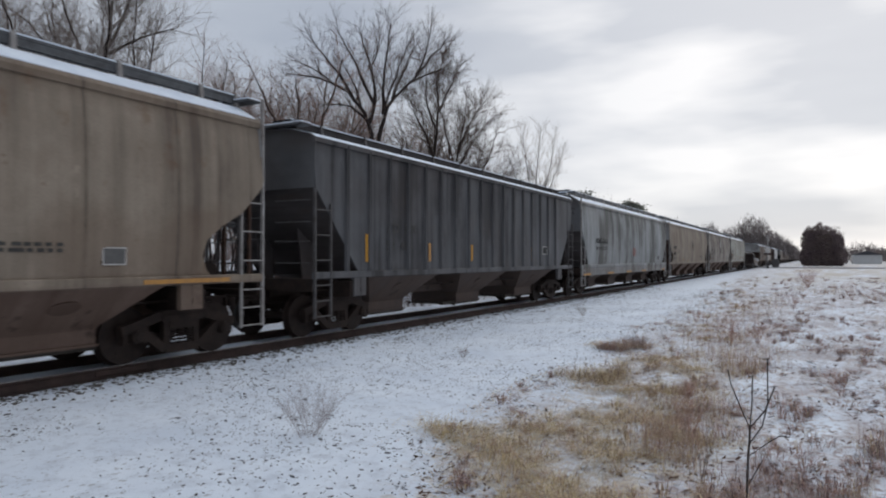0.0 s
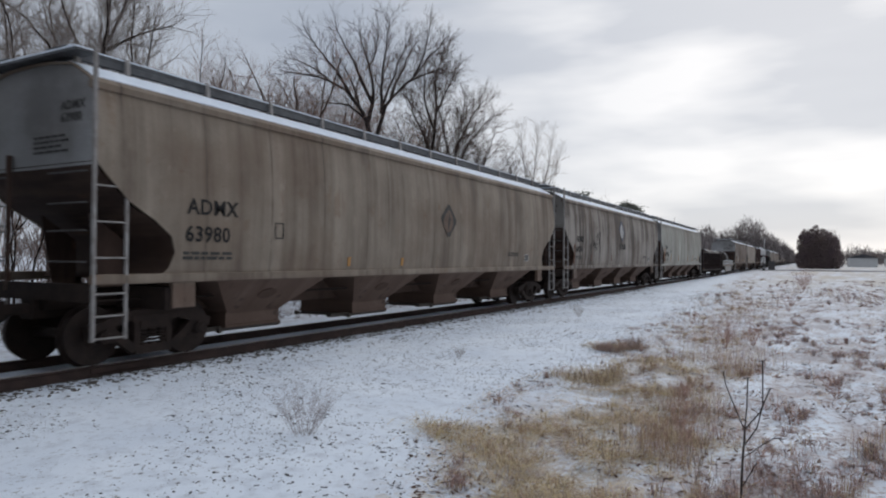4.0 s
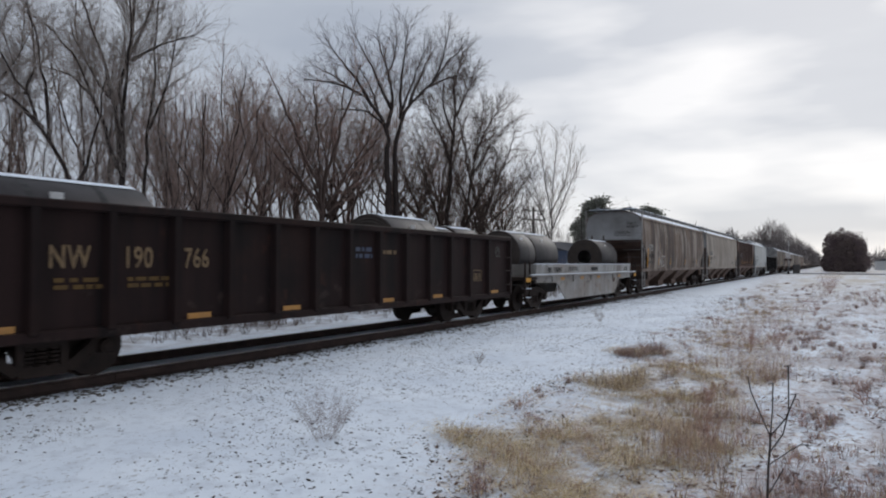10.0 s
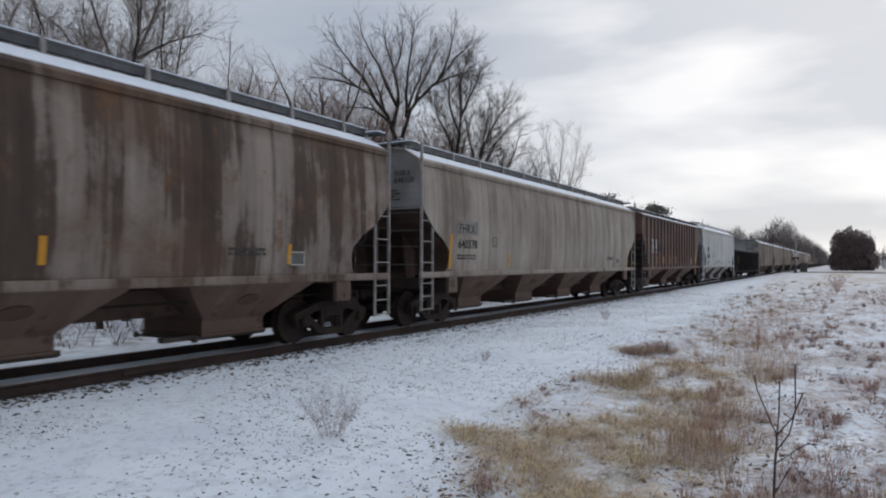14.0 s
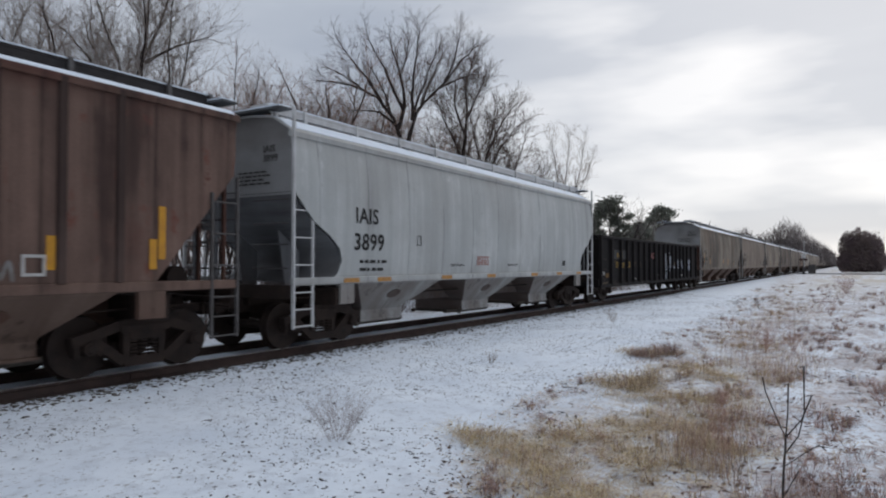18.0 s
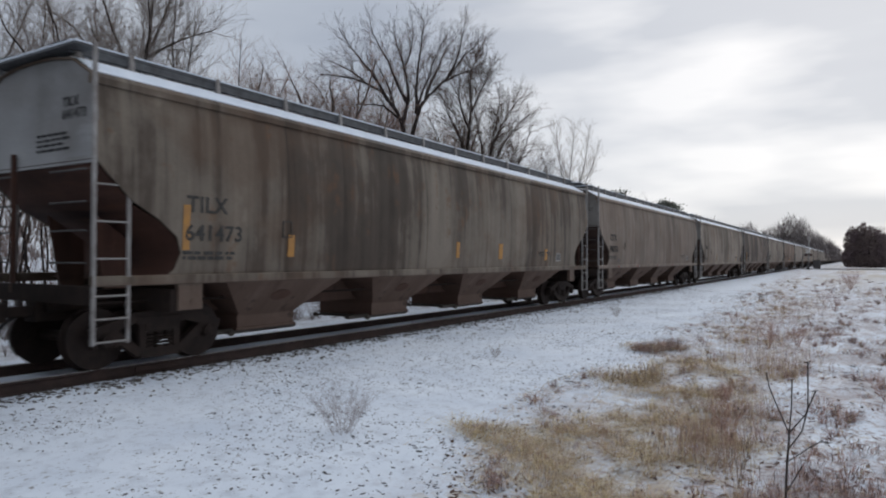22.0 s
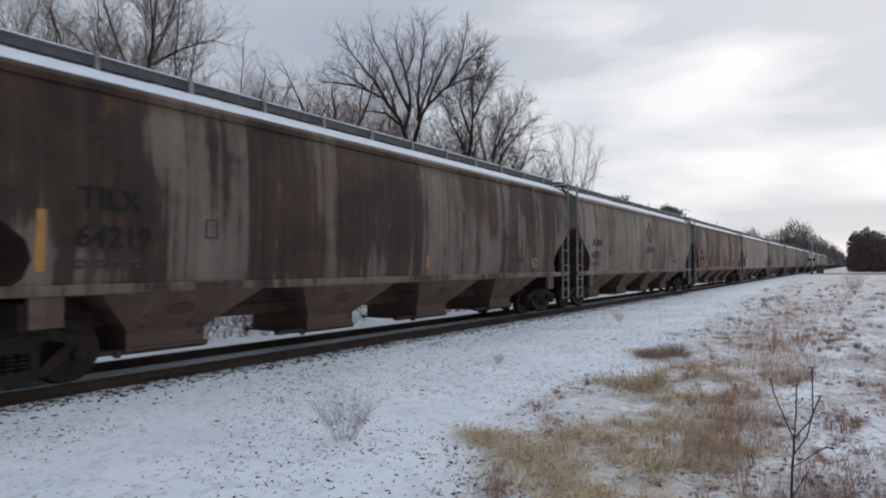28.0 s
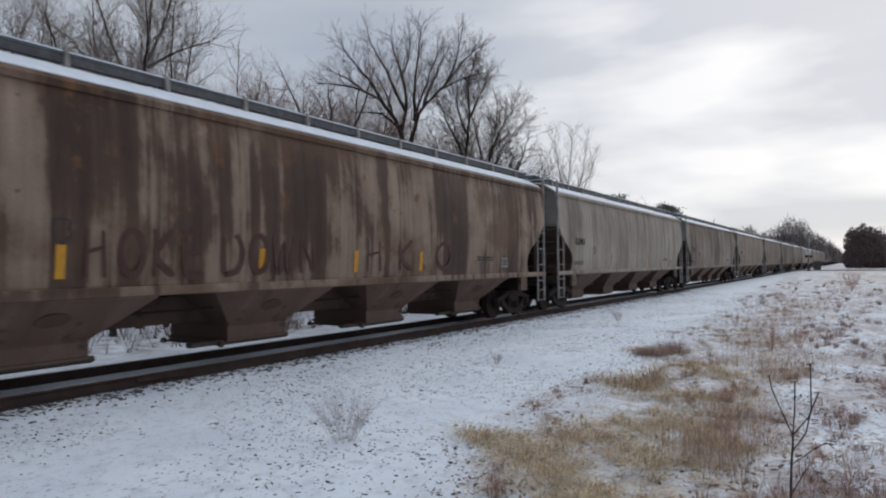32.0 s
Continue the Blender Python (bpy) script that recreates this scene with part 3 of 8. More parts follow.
def make_track():
    track = thing("railway_track", "rusty steel rails on dark ties in snow-dusted ballast", "railway track", "", "structure")
    ring = rail_profile()
    for x in (MID - 0.75, MID + 0.75):
        rail = part("rail", Geo().prism([(x + a, -60, b) for a, b in ring], [(x + a, 1300, b) for a, b in ring]), RAIL_SIDE, track, "rusty steel rail")
        part("rail_head", Geo().box(x - 0.033, x + 0.033, -60, 1300, -0.002, 0.003), RAIL_TOP, rail, "bright polished running surface")
    bed, n = Geo(), 700
    for i in range(n + 1):
        y = -12 + 90 * (i / n) ** 1.3 if i < n else 1300
        e0 = 1.13 + 0.10 * noise.noise((y * 1.3, 0.0, 2.0)) + 0.08 * noise.noise((y * 5.1, 0.0, 5.0))
        e1 = 1.12 + 0.1 * noise.noise((y * 1.1, 4.0, 2.0))
        bed.v += [(MID - e1, y, -0.20), (MID - e1 + 0.12, y, -0.168), (MID + e0 - 0.12, y, -0.168), (MID + e0, y, -0.20)]
    bed.f = [(4 * i + k, 4 * i + k + 1, 4 * i + 5 + k, 4 * i + 4 + k) for i in range(n) for k in range(3)]
    part("ballast_bed", bed, BED, track, "dark dirty ballast between the ties")
    strip = Geo()
    for i in range(n + 1):
        y = -12 + 90 * (i / n) ** 1.3 if i < n else 1300
        e0 = 0.12 * noise.noise((y * 1.7, 1.0, 7.0)) + 0.10 * noise.noise((y * 6.3, 2.0, 7.0))
        lift = 0.008 * noise.noise((y * 2.1, 3.0, 7.0))
        strip.v += [(MID - 0.665, y, -0.160), (MID - 0.56, y, -0.142 + lift), (MID + e0 - 0.10, y, -0.140 + lift), (MID + e0, y, -0.172)]
    strip.f = [(4 * i + k, 4 * i + k + 1, 4 * i + 5 + k, 4 * i + 4 + k) for i in range(n) for k in range(3)]
    part("snow_strip", strip, SNOW, track, "thin snow lying between the rails")
    tie = cached("tie", lambda: Geo().prism([(-1.3, -0.11, -0.30), (1.3, -0.11, -0.30), (1.3, -0.11, -0.165), (-1.3, -0.11, -0.165)],
                                            [(-1.3, 0.11, -0.30), (1.3, 0.11, -0.30), (1.3, 0.11, -0.165), (-1.3, 0.11, -0.165)]).mesh("tie"))
    plate = cached("plate", lambda: Geo().box(-0.16, 0.16, -0.09, 0.09, -0.178, -0.160).mesh("tie_plate"))
    for i in range(110):
        y = -6 + i * 0.52
        t = part("tie", tie, TIE, track, "", pose(MID, y, 0.012 * math.sin(i * 5.1), 0, 0, 1.2 * math.sin(i * 2.3)))
        for x in (-0.75, 0.75):
            part("tie_plate", plate, RAIL_SIDE, t, "", pose(x, 0, 0))
    far = Geo()
    for i in range(1400):
        y = -6 + (110 + i) * 0.52
        far.box(MID - 1.3, MID + 1.3, y - 0.11, y + 0.11, -0.3, -0.165)
    tagged(part("far_ties", far, TIE, track), "", "", "", "stuff")
    # joint bars on the near rail
    for y in (6.9, 18.8, 30.7):
        part("joint_bar", Geo().cbox(MID + 0.765, MID + 0.79, y - 0.45, y + 0.45, -0.13, -0.05), RAIL_SIDE, track)


make_track()


def make_stones():
    """Ballast stones and grit lying on and in the snow."""
    rng = random.Random(5)
    for name, label, count, zone in (("ballast_stones", "dark ballast stones half buried in snow beside the rails", 8000, 0),
                                     ("scattered_grit", "loose dark stones and leaves scattered on the snow", 38000, 1)):
        g = Geo()
        for _ in range(count):
            y = -2 + 46 * rng.random() ** 1.75 if rng.random() < 0.88 else rng.uniform(-25, -2)
            if zone == 0:
                x = MID + 0.85 + abs(rng.gauss(0, 0.55)) if rng.random() < 0.72 else MID - 0.62 + 1.24 * rng.random()
                s = rng.uniform(0.010, 0.028)
            else:
                x = rng.uniform(-9.2, -2.6 - 0.03 * y)
                if noise.noise((x * 0.55, y * 0.45, 1.0)) + rng.uniform(-0.35, 0.35) < -0.05:
                    continue
                s = rng.uniform(0.0045, 0.012) * (1.0 if rng.random() < 0.93 else 1.6)
            z = ground_height(x, y)
            a, e, h = rng.uniform(0, 6.28), rng.uniform(1.2, 3.6), rng.uniform(0.35, 0.75)
            if zone and rng.random() < 0.30:
                # a bit of dead stalk
                s, e, h = rng.uniform(0.0018, 0.0035), rng.uniform(6.0, 16.0), 1.2
            c, d = math.cos(a), math.sin(a)
            pts = [(s * e * math.cos(k * 1.2566 + a) * rng.uniform(0.7, 1.1), s * math.sin(k * 1.2566 + a) * rng.uniform(0.7, 1.1)) for k in range(5)]
            low = [(x + p * c - q * d, y + p * d + q * c, z - 0.01) for p, q in pts]
            top = [(x + 0.6 * (p * c - q * d), y + 0.6 * (p * d + q * c), z + s * h) for p, q in pts]
            k = len(g.v)
            g.v += low + top
            g.f += [(k + i, k + (i + 1) % 5, k + 5 + (i + 1) % 5, k + 5 + i) for i in range(5)] + [tuple(k + 5 + i for i in range(5))]
        thing(name, label, "gravel", "", "stuff", None, g.mesh(name), GRIT if zone else BALLAST)


make_stones()


# ---- the train ----
SPEED, GAIN = 10.944, 0.00065
ROLLING = []                # things that roll with the train: object, place along the track at 0 s
WHEELSETS = []              # wheelset, its place on the car, the car's place


def shift(t):
    """How far the train has come at t seconds."""
    return SPEED * t + GAIN * ((t - 16) ** 2 - 256)


def wheelset_mesh():
    def make():
        g = Geo()
        for s in (-1, 1):
            x = s * 0.75
            g.tube((x - s * 0.055, 0, 0), (x + s * 0.07, 0, 0), 0.457, 0.452, 28)
            g.tube((x - s * 0.085, 0, 0), (x - s * 0.055, 0, 0), 0.484, 0.480, 28)
            g.tube((x + s * 0.06, 0, 0), (x + s * 0.10, 0, 0), 0.16, 0.13, 14)
            for k in range(6):
                a = k * math.pi / 3
                g.tube((x + s * 0.05, 0.30 * math.cos(a), 0.30 * math.sin(a)), (x + s * 0.075, 0.30 * math.cos(a), 0.30 * math.sin(a)), 0.035, 0.03, 6)
        g.tube((-1.05, 0, 0), (1.05, 0, 0), 0.085, 0.085, 12)
        return g.mesh("wheelset", True)
    return cached("wheelset", make)


def side_frame_mesh():
    """Cast truck side: a bowed top member, two sloping struts, a spring nest and pedestal jaws."""
    def make():
        g = Geo()
        def bar(pts, hw, x0, x1):
            for (y0, z0), (y1, z1) in zip(pts, pts[1:]):
                d = Vector((y1 - y0, z1 - z0)).normalized()
                o = Vector((-d.y, d.x)) * hw
                ring = [(y0 - o.x, z0 - o.y), (y1 - o.x, z1 - o.y), (y1 + o.x, z1 + o.y), (y0 + o.x, z0 + o.y)]
                g.prism([(x0, y, z) for y, z in ring], [(x1, y, z) for y, z in ring])
        bar([(-1.14, 0.56), (-0.85, 0.63), (-0.42, 0.76), (0.42, 0.76), (0.85, 0.63), (1.14, 0.56)], 0.075, 0.95, 1.10)
        bar([(-0.86, 0.60), (-0.34, 0.20), (0.34, 0.20), (0.86, 0.60)], 0.07, 0.95, 1.09)
        bar([(-0.30, 0.72), (-0.30, 0.24)], 0.055, 0.96, 1.08)
        bar([(0.30, 0.72), (0.30, 0.24)], 0.055, 0.96, 1.08)
        bar([(-0.42, 0.70), (0.42, 0.70)], 0.05, 0.94, 1.12)
        for y in (-0.89, 0.89):
            g.tube((0.93, y, 0.457), (1.16, y, 0.457), 0.115, 0.105, 12)
            g.tube((1.16, y, 0.457), (1.185, y, 0.457), 0.075, 0.06, 10)
            bar([(y - 0.17, 0.56), (y - 0.17, 0.34)], 0.04, 0.95, 1.08)
            bar([(y + 0.17, 0.56), (y + 0.17, 0.34)], 0.04, 0.95, 1.08)
        for y in (-0.17, 0.0, 0.17):
            for k in range(5):
                g.tube((1.02, y, 0.27 + k * 0.055), (1.02, y, 0.30 + k * 0.055), 0.075, 0.075, 8)
        g.box(0.9, 1.1, -0.26, 0.26, 0.53, 0.66)
        return g.mesh("side_frame", True)
    return cached("side_frame", make)


def add_truck(car, y, along, group_turn=True):
    truck = part("truck", cached("truck_bolster", lambda: Geo().cbox(-0.98, 0.98, -0.19, 0.19, 0.50, 0.74, 0.03).box(-0.3, 0.3, -0.3, 0.3, 0.7, 0.82).mesh("truck")), STEEL_DARK, car, "grimy cast two-axle truck", pose(0, y, 0))
    part("side_frame", side_frame_mesh(), STEEL_DARK, truck)
    part("side_frame", side_frame_mesh(), STEEL_DARK, truck, "", pose(0, 0, 0, 0, 0, 180))
    shoe = cached("brake_beam", lambda: Geo().box(-0.8, 0.8, -0.05, 0.05, 0.36, 0.46).mesh("brake_beam"))
    for a in (-0.89, 0.89):
        w = part("wheelset", wheelset_mesh(), WHEEL, truck, "", pose(0, a, 0.457))
        WHEELSETS.append((w, a, along + y + a))
        part("brake_beam", shoe, STEEL_DARK, truck, "", pose(0, a * 0.42, 0))
    return truck


def add_coupler(car, y, out):
    """Knuckle coupler on a draft sill, pointing out along y."""
    def make():
        g = Geo()
        g.cbox(-0.16, 0.16, -1.6, 0.0, 0.72, 1.02, 0.02)
        g.cbox(-0.09, 0.09, 0.0, 0.42, 0.80, 0.96, 0.02)
        g.prism([(-0.16, 0.40, 0.74), (0.16, 0.40, 0.74), (0.16, 0.40, 1.02), (-0.16, 0.40, 1.02)],
                [(-0.20, 0.62, 0.76), (0.02, 0.66, 0.76), (0.02, 0.66, 1.0), (-0.20, 0.62, 1.0)])
        g.tube((0.10, 0.60, 0.74), (0.10, 0.60, 1.02), 0.085, 0.085, 10)
        return g.mesh("coupler", True)
    c = part("coupler", cached("coupler", make), STEEL_DARK, car, "", pose(0, y, 0, 0, 0, 0 if out > 0 else 180))
    hose = cached("hose", lambda: Geo().bent([(0.34, 0.05, 0.80), (0.35, 0.22, 0.66), (0.33, 0.40, 0.42), (0.27, 0.56, 0.33), (0.20, 0.70, 0.36)], 0.032, 7).mesh("air_hose", True))
    part("air_hose", hose, HOSE, c, "black rubber air hose")
    part("uncoupling_rod", cached("lever", lambda: Geo().bent([(1.30, 0.05, 0.95), (0.45, 0.12, 0.98), (0.22, 0.30, 1.06)], 0.016, 5).mesh("uncoupling_rod")), STEEL_DARK, c)


def add_ladder(car, x, y, inward, rungs, top, low, material, width=0.52, head=None):
    """A side ladder at a corner: the outer stile at y, the inner one further in along the car."""
    s = 1 if x > 0 else -1
    y1 = y + inward * width
    lad = part("ladder", Geo().cbox(x - 0.03, x + 0.03, y - 0.022, y + 0.022, low, head or top), material, car, "steel side ladder")
    part("stile", Geo().cbox(x - 0.025, x + 0.025, y1 - 0.02, y1 + 0.02, low, top), material, lad)
    for z in rungs:
        part("rung", cached(("rung", width), lambda: Geo().tube((0, -width / 2, 0), (0, width / 2, 0), 0.015, 0.015, 6).mesh("rung", True)), material, lad, "", pose(x + s * 0.02, (y + y1) / 2, z))
    return lad


def prof_wide(z):
    """Half width of a round-sided hopper at height z."""
    pts = [(1.20, 1.50), (1.45, 1.535), (1.9, 1.58), (2.6, 1.60), (3.3, 1.585), (3.8, 1.545), (4.18, 1.47)]
    for (z0, w0), (z1, w1) in zip(pts, pts[1:]):
        if z <= z1:
            return w0 + (w1 - w0) * max(0.0, z - z0) / (z1 - z0)
    return pts[-1][1]


# how far the side sheets are cut back from the car's end, by height
CUTS = {
    "round": [(1.33, 1.10), (1.5, 1.32), (1.75, 1.42), (2.0, 1.34), (2.25, 1.02), (2.45, 0.62), (2.55, 0.52), (2.9, 0.16), (3.05, 0.03), (5, 0.03)],
    "slant": [(1.33, 1.16), (2.85, 0.06), (2.9, 0.03), (5, 0.03)],
    "flat": [(1.33, 1.62), (3.15, 0.10), (3.2, 0.05), (5, 0.05)],
}


def side_mesh(length, s, style, ribs=()):
    """One side sheet with its ends cut back over the trucks. style: round, slant or flat (external ribs)."""
    g = Geo()
    half = length / 2
    zs = [1.33, 1.5, 1.75, 2.0, 2.25, 2.5, 2.7, 2.85, 3.0, 3.15, 3.5, 3.9, 4.12, 4.2]
    cut = CUTS[style]

    def cut_at(z):
        for (a, b), (c, d) in zip(cut, cut[1:]):
            if z <= c:
                return b + (d - b) * max(0.0, z - a) / (c - a)
        return 0.03
    wide = prof_wide if style != "flat" else (lambda z: 1.53)
    cols = 26
    n = len(zs)
    for layer, off in ((0, 0.0), (1, -0.02)):
        for z in zs:
            e = half - cut_at(z)
            for i in range(cols + 1):
                y = -e + 2 * e * i / cols
                # the sheet is pulled in slightly at its welded seams
                dent = 0.006 * math.sin(i * 2.1 + z * 1.7) if style != "flat" else 0.0
                g.v.append((s * (wide(z) + off + dent), y, z))
    w = cols + 1
    for layer in (0, 1):
        k = layer * n * w
        for j in range(n - 1):
            for i in range(cols):
                q = (k + j * w + i, k + j * w + i + 1, k + (j + 1) * w + i + 1, k + (j + 1) * w + i)
                g.f.append(q if (s > 0) == (layer == 0) else q[::-1])
    rim = [j * w for j in range(n)], [j * w + cols for j in range(n)]
    for side in rim:
        for a, b in zip(side, side[1:]):
            g.f.append((a, b, b + n * w, a + n * w))
    for i in range(cols):
        for j in (0, (n - 1) * w):
            g.f.append((j + i, j + i + 1, j + i + 1 + n * w, j + i + n * w))
    me = g.mesh("side_panel")
    me.shade_smooth()
    me.set_sharp_from_angle(angle=radians(40))
    return me


def roof_ring(style, up=0.0):
    if style == "flat":
        half = [(1.56, 4.19), (1.45, 4.27), (0.95, 4.40), (0.4, 4.46), (0.0, 4.47)]
    else:
        half = [(1.51, 4.17), (1.51, 4.20), (1.44, 4.265), (1.02, 4.51), (0.5, 4.585), (0.0, 4.60)]
    half = [(x, z + up) for x, z in half]
    return half + [(-x, z) for x, z in reversed(half[:-1])]


def roof_mesh(length, style, up=0.0, inset=0.0, name="roof"):
    ring = roof_ring(style, up)
    if inset:
        ring = [(x * (1 - inset), z) for x, z in ring if abs(x) < 1.50 or style == "flat"]
        ring = [(x, z) for x, z in ring]
    low = [(x, z - 0.03) for x, z in reversed(ring)]
    full = ring + low
    half = length / 2
    g = Geo()
    n = 26
    rng = random.Random(int(length * 10))
    loops = []
    for i in range(n + 1):
        y = -half + length * i / n
        loops.append([(x, y, z + (0.008 * rng.random() if inset else 0)) for x, z in full])
    k = len(full)
    for loop in loops:
        g.v += loop
    for j in range(n):
        for i in range(k):
            g.f.append((j * k + i, (j + 1) * k + i, (j + 1) * k + (i + 1) % k, j * k + (i + 1) % k))
    g.f += [tuple(range(k)), tuple(n * k + i for i in range(k - 1, -1, -1))]
    me = g.mesh(name)
    me.shade_smooth()
    me.set_sharp_from_angle(angle=radians(30))
    return me


def bay_mesh(top, bottom, wide=1.49, zt=1.38, slopes=False):
    """A discharge bay: a hopper that narrows evenly to a short upright outlet."""
    g = Geo()
    for x, y, z in ((wide, top, zt), (wide * 0.985, top - 0.03, zt - 0.06), (0.84, bottom, 0.66), (0.80, bottom - 0.01, 0.61), (0.80, bottom - 0.01, 0.40), (0.83, bottom + 0.02, 0.39), (0.83, bottom + 0.02, 0.35)):
        g.v += [(-x, -y, z), (x, -y, z), (x, y, z), (-x, y, z)]
    for r in range(6):
        for i in (1, 3) if slopes is False else (0, 2):
            g.f.append((r * 4 + (i + 1) % 4, r * 4 + i, (r + 1) * 4 + i, (r + 1) * 4 + (i + 1) % 4))
    if slopes:
        g.f.append((3, 2, 1, 0))
        return g.mesh("bay_slope")
    g.f.append((24, 25, 26, 27))
    return g.mesh("bay")


def pocket_mesh():
    """A raised oval on the sloping side of a bay, coloured dark in place of a shaded recess."""
    low, high = [], []
    for k in range(12):
        y, z = 0.27 * math.cos(k * 0.5236), 0.98 + 0.115 * math.sin(k * 0.5236)
        x = 1.468 - (1.32 - z) * 0.9515
        low.append((x - 0.03, y, z - 0.01))
        high.append((x + 0.02, 0.12 + (y - 0.12) * 0.85, 0.98 + (z - 0.98) * 0.85))
    return Geo().prism(low, high).mesh("vibrator_pocket")


def gate_mesh(length):
    """Sliding outlet gate hung under a bay: its flanged frame."""
    l = length / 2 + 0.10
    return Geo().cbox(-0.72, 0.72, -l, l, 0.28, 0.352, 0.02).mesh("outlet_gate", True)


def gate_runner_mesh(length):
    l = length / 2 + 0.10
    return Geo().cbox(0.60, 0.74, -l - 0.62, l + 0.02, 0.30, 0.38, 0.01).mesh("gate_runner")


def gate_shaft_mesh(length):
    """Operating shaft with capstan heads, turned in one piece."""
    g, y, n = Geo(), -length / 2 - 0.14, 10
    prof = [(-0.84, 0.0), (-0.84, 0.05), (-0.77, 0.05), (-0.77, 0.02), (0.77, 0.02), (0.77, 0.05), (0.84, 0.05), (0.84, 0.0)]
    for x, rad in prof:
        g.v += [(x, y + rad * math.cos(2 * math.pi * i / n), 0.31 + rad * math.sin(2 * math.pi * i / n)) for i in range(n)]
    g.f = [(k * n + i, k * n + (i + 1) % n, (k + 1) * n + (i + 1) % n, (k + 1) * n + i) for k in range(len(prof) - 1) for i in range(n)]
    return g.mesh("gate_shaft", True)


def hopper_end(car, length, paint_mat, dark_mat, end, style, sheet_mat=None, near=True):
    """End sheet, slope sheet, posts, platform and brake gear; end is -1 (leading) or 1."""
    half = length / 2
    flip = pose(0, 0, 0) if end < 0 else pose(0, 0, 0, 0, 0, 180)

    def sheet():
        g = Geo()
        ring = [(x, z) for x, z in roof_ring("flat" if style == "flat" else "round", -0.03)]
        w = 1.50 if style == "flat" else 1.56
        low = 3.0 if style == "round" else (2.88 if style == "slant" else 3.16)
        outline = ring + [(-w, 3.6), (-w, low), (w, low), (w, 3.6)]
        y0 = -half + 0.05
        g.prism([(x, y0, z) for x, z in outline], [(x, y0 + 0.03, z) for x, z in outline])
        return g.mesh("end_panel")

    def slope():
        g = Geo()
        pts = sorted(((-half + y + 0.012, z) for z, y in CUTS[style] if z < 4), key=lambda p: -p[1]) + [(-half + 2.30, 1.30)]
        w = 1.50
        for off in (0.0, 0.02):
            g.v += [(x, y + off, z) for y, z in pts for x in (-w, w)]
        n = len(pts)
        for k in (0, 2 * n):
            for i in range(n - 1):
                q = (k + 2 * i, k + 2 * i + 1, k + 2 * i + 3, k + 2 * i + 2)
                g.f.append(q if k else q[::-1])
        me = g.mesh("slope_sheet")
        me.shade_smooth()
        me.set_sharp_from_angle(angle=radians(50))
        return me

    def web(x):
        y0 = -half + 0.06
        return Geo().prism([(x - 0.02, y0 + 0.5, 2.36), (x + 0.02, y0 + 0.5, 2.36), (x + 0.02, y0 + 0.7, 1.2), (x - 0.02, y0 + 0.7, 1.2)],
                           [(x - 0.02, y0 + 1.1, 1.95), (x + 0.02, y0 + 1.1, 1.95), (x + 0.02, y0 + 1.1, 1.2), (x - 0.02, y0 + 1.1, 1.2)]).mesh("web")

    def platform(pieces):
        g = Geo()
        y0 = -half
        if "end_platform" in pieces:
            g.cbox(-1.45, 1.45, y0, y0 + 0.35, 1.10, 1.14, 0.01)
        if "end_sill" in pieces:
            g.cbox(-1.50, 1.50, y0 - 0.01, y0 + 0.10, 1.02, 1.28, 0.015)
        if "draft_sill" in pieces:
            g.cbox(-0.30, 0.30, y0 + 0.1, y0 + 2.4, 0.86, 1.16, 0.02)
        if "body_bolster" in pieces:
            g.cbox(-1.50, 1.50, y0 + 1.30, y0 + 1.62, 0.84, 1.20, 0.02)
        return g.mesh("end_platform")
    part("end_panel", cached(("end", length, style), sheet), paint_mat if style == "flat" else (END_DARK if style == "slant" else sheet_mat or END_GREY), car, "", flip)
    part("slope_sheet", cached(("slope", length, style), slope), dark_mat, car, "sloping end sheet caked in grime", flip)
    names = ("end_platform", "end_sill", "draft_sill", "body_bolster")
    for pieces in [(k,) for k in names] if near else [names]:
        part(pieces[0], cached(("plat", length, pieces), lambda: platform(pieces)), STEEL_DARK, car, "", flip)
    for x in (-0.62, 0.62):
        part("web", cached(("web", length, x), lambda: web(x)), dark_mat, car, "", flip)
    for x in (-1.20, -0.55):
        part("end_post", cached(("epost", length), lambda: Geo().cbox(-0.03, 0.03, -half - 0.02, -half + 0.04, 1.14, 3.25).mesh("end_post")), dark_mat, car, "", flip @ pose(x, 0, 0))
    for z in (1.60, 2.05, 2.45, 2.9):
        part("grab_iron", cached("egrab", lambda: Geo().tube((-1.48, 0, 0), (-0.55, 0, 0), 0.014, 0.014, 6).mesh("grab_iron", True)), LADDER_DARK, car, "", flip @ pose(0, -half - 0.03, z))
        part("grab_iron", CACHE["egrab"], LADDER_DARK, car, "", flip @ pose(2.03, -half - 0.03, z))
    # jacking pads under the bolster ends
    pad = cached("pad", lambda: Geo().cbox(-0.05, 0.05, -0.22, 0.22, 0.86, 1.30, 0.01).tube((0.03, 0.05, 1.0), (0.06, 0.05, 1.0), 0.05, 0.05, 10).mesh("jacking_pad"))
    for s in (-1, 1):
        part("jacking_pad", pad, paint_mat, car, "", pose(s * 1.50, end * (half - 1.62), 0, 0, 0, 0 if s > 0 else 180))
    add_coupler(car, end * half, end)


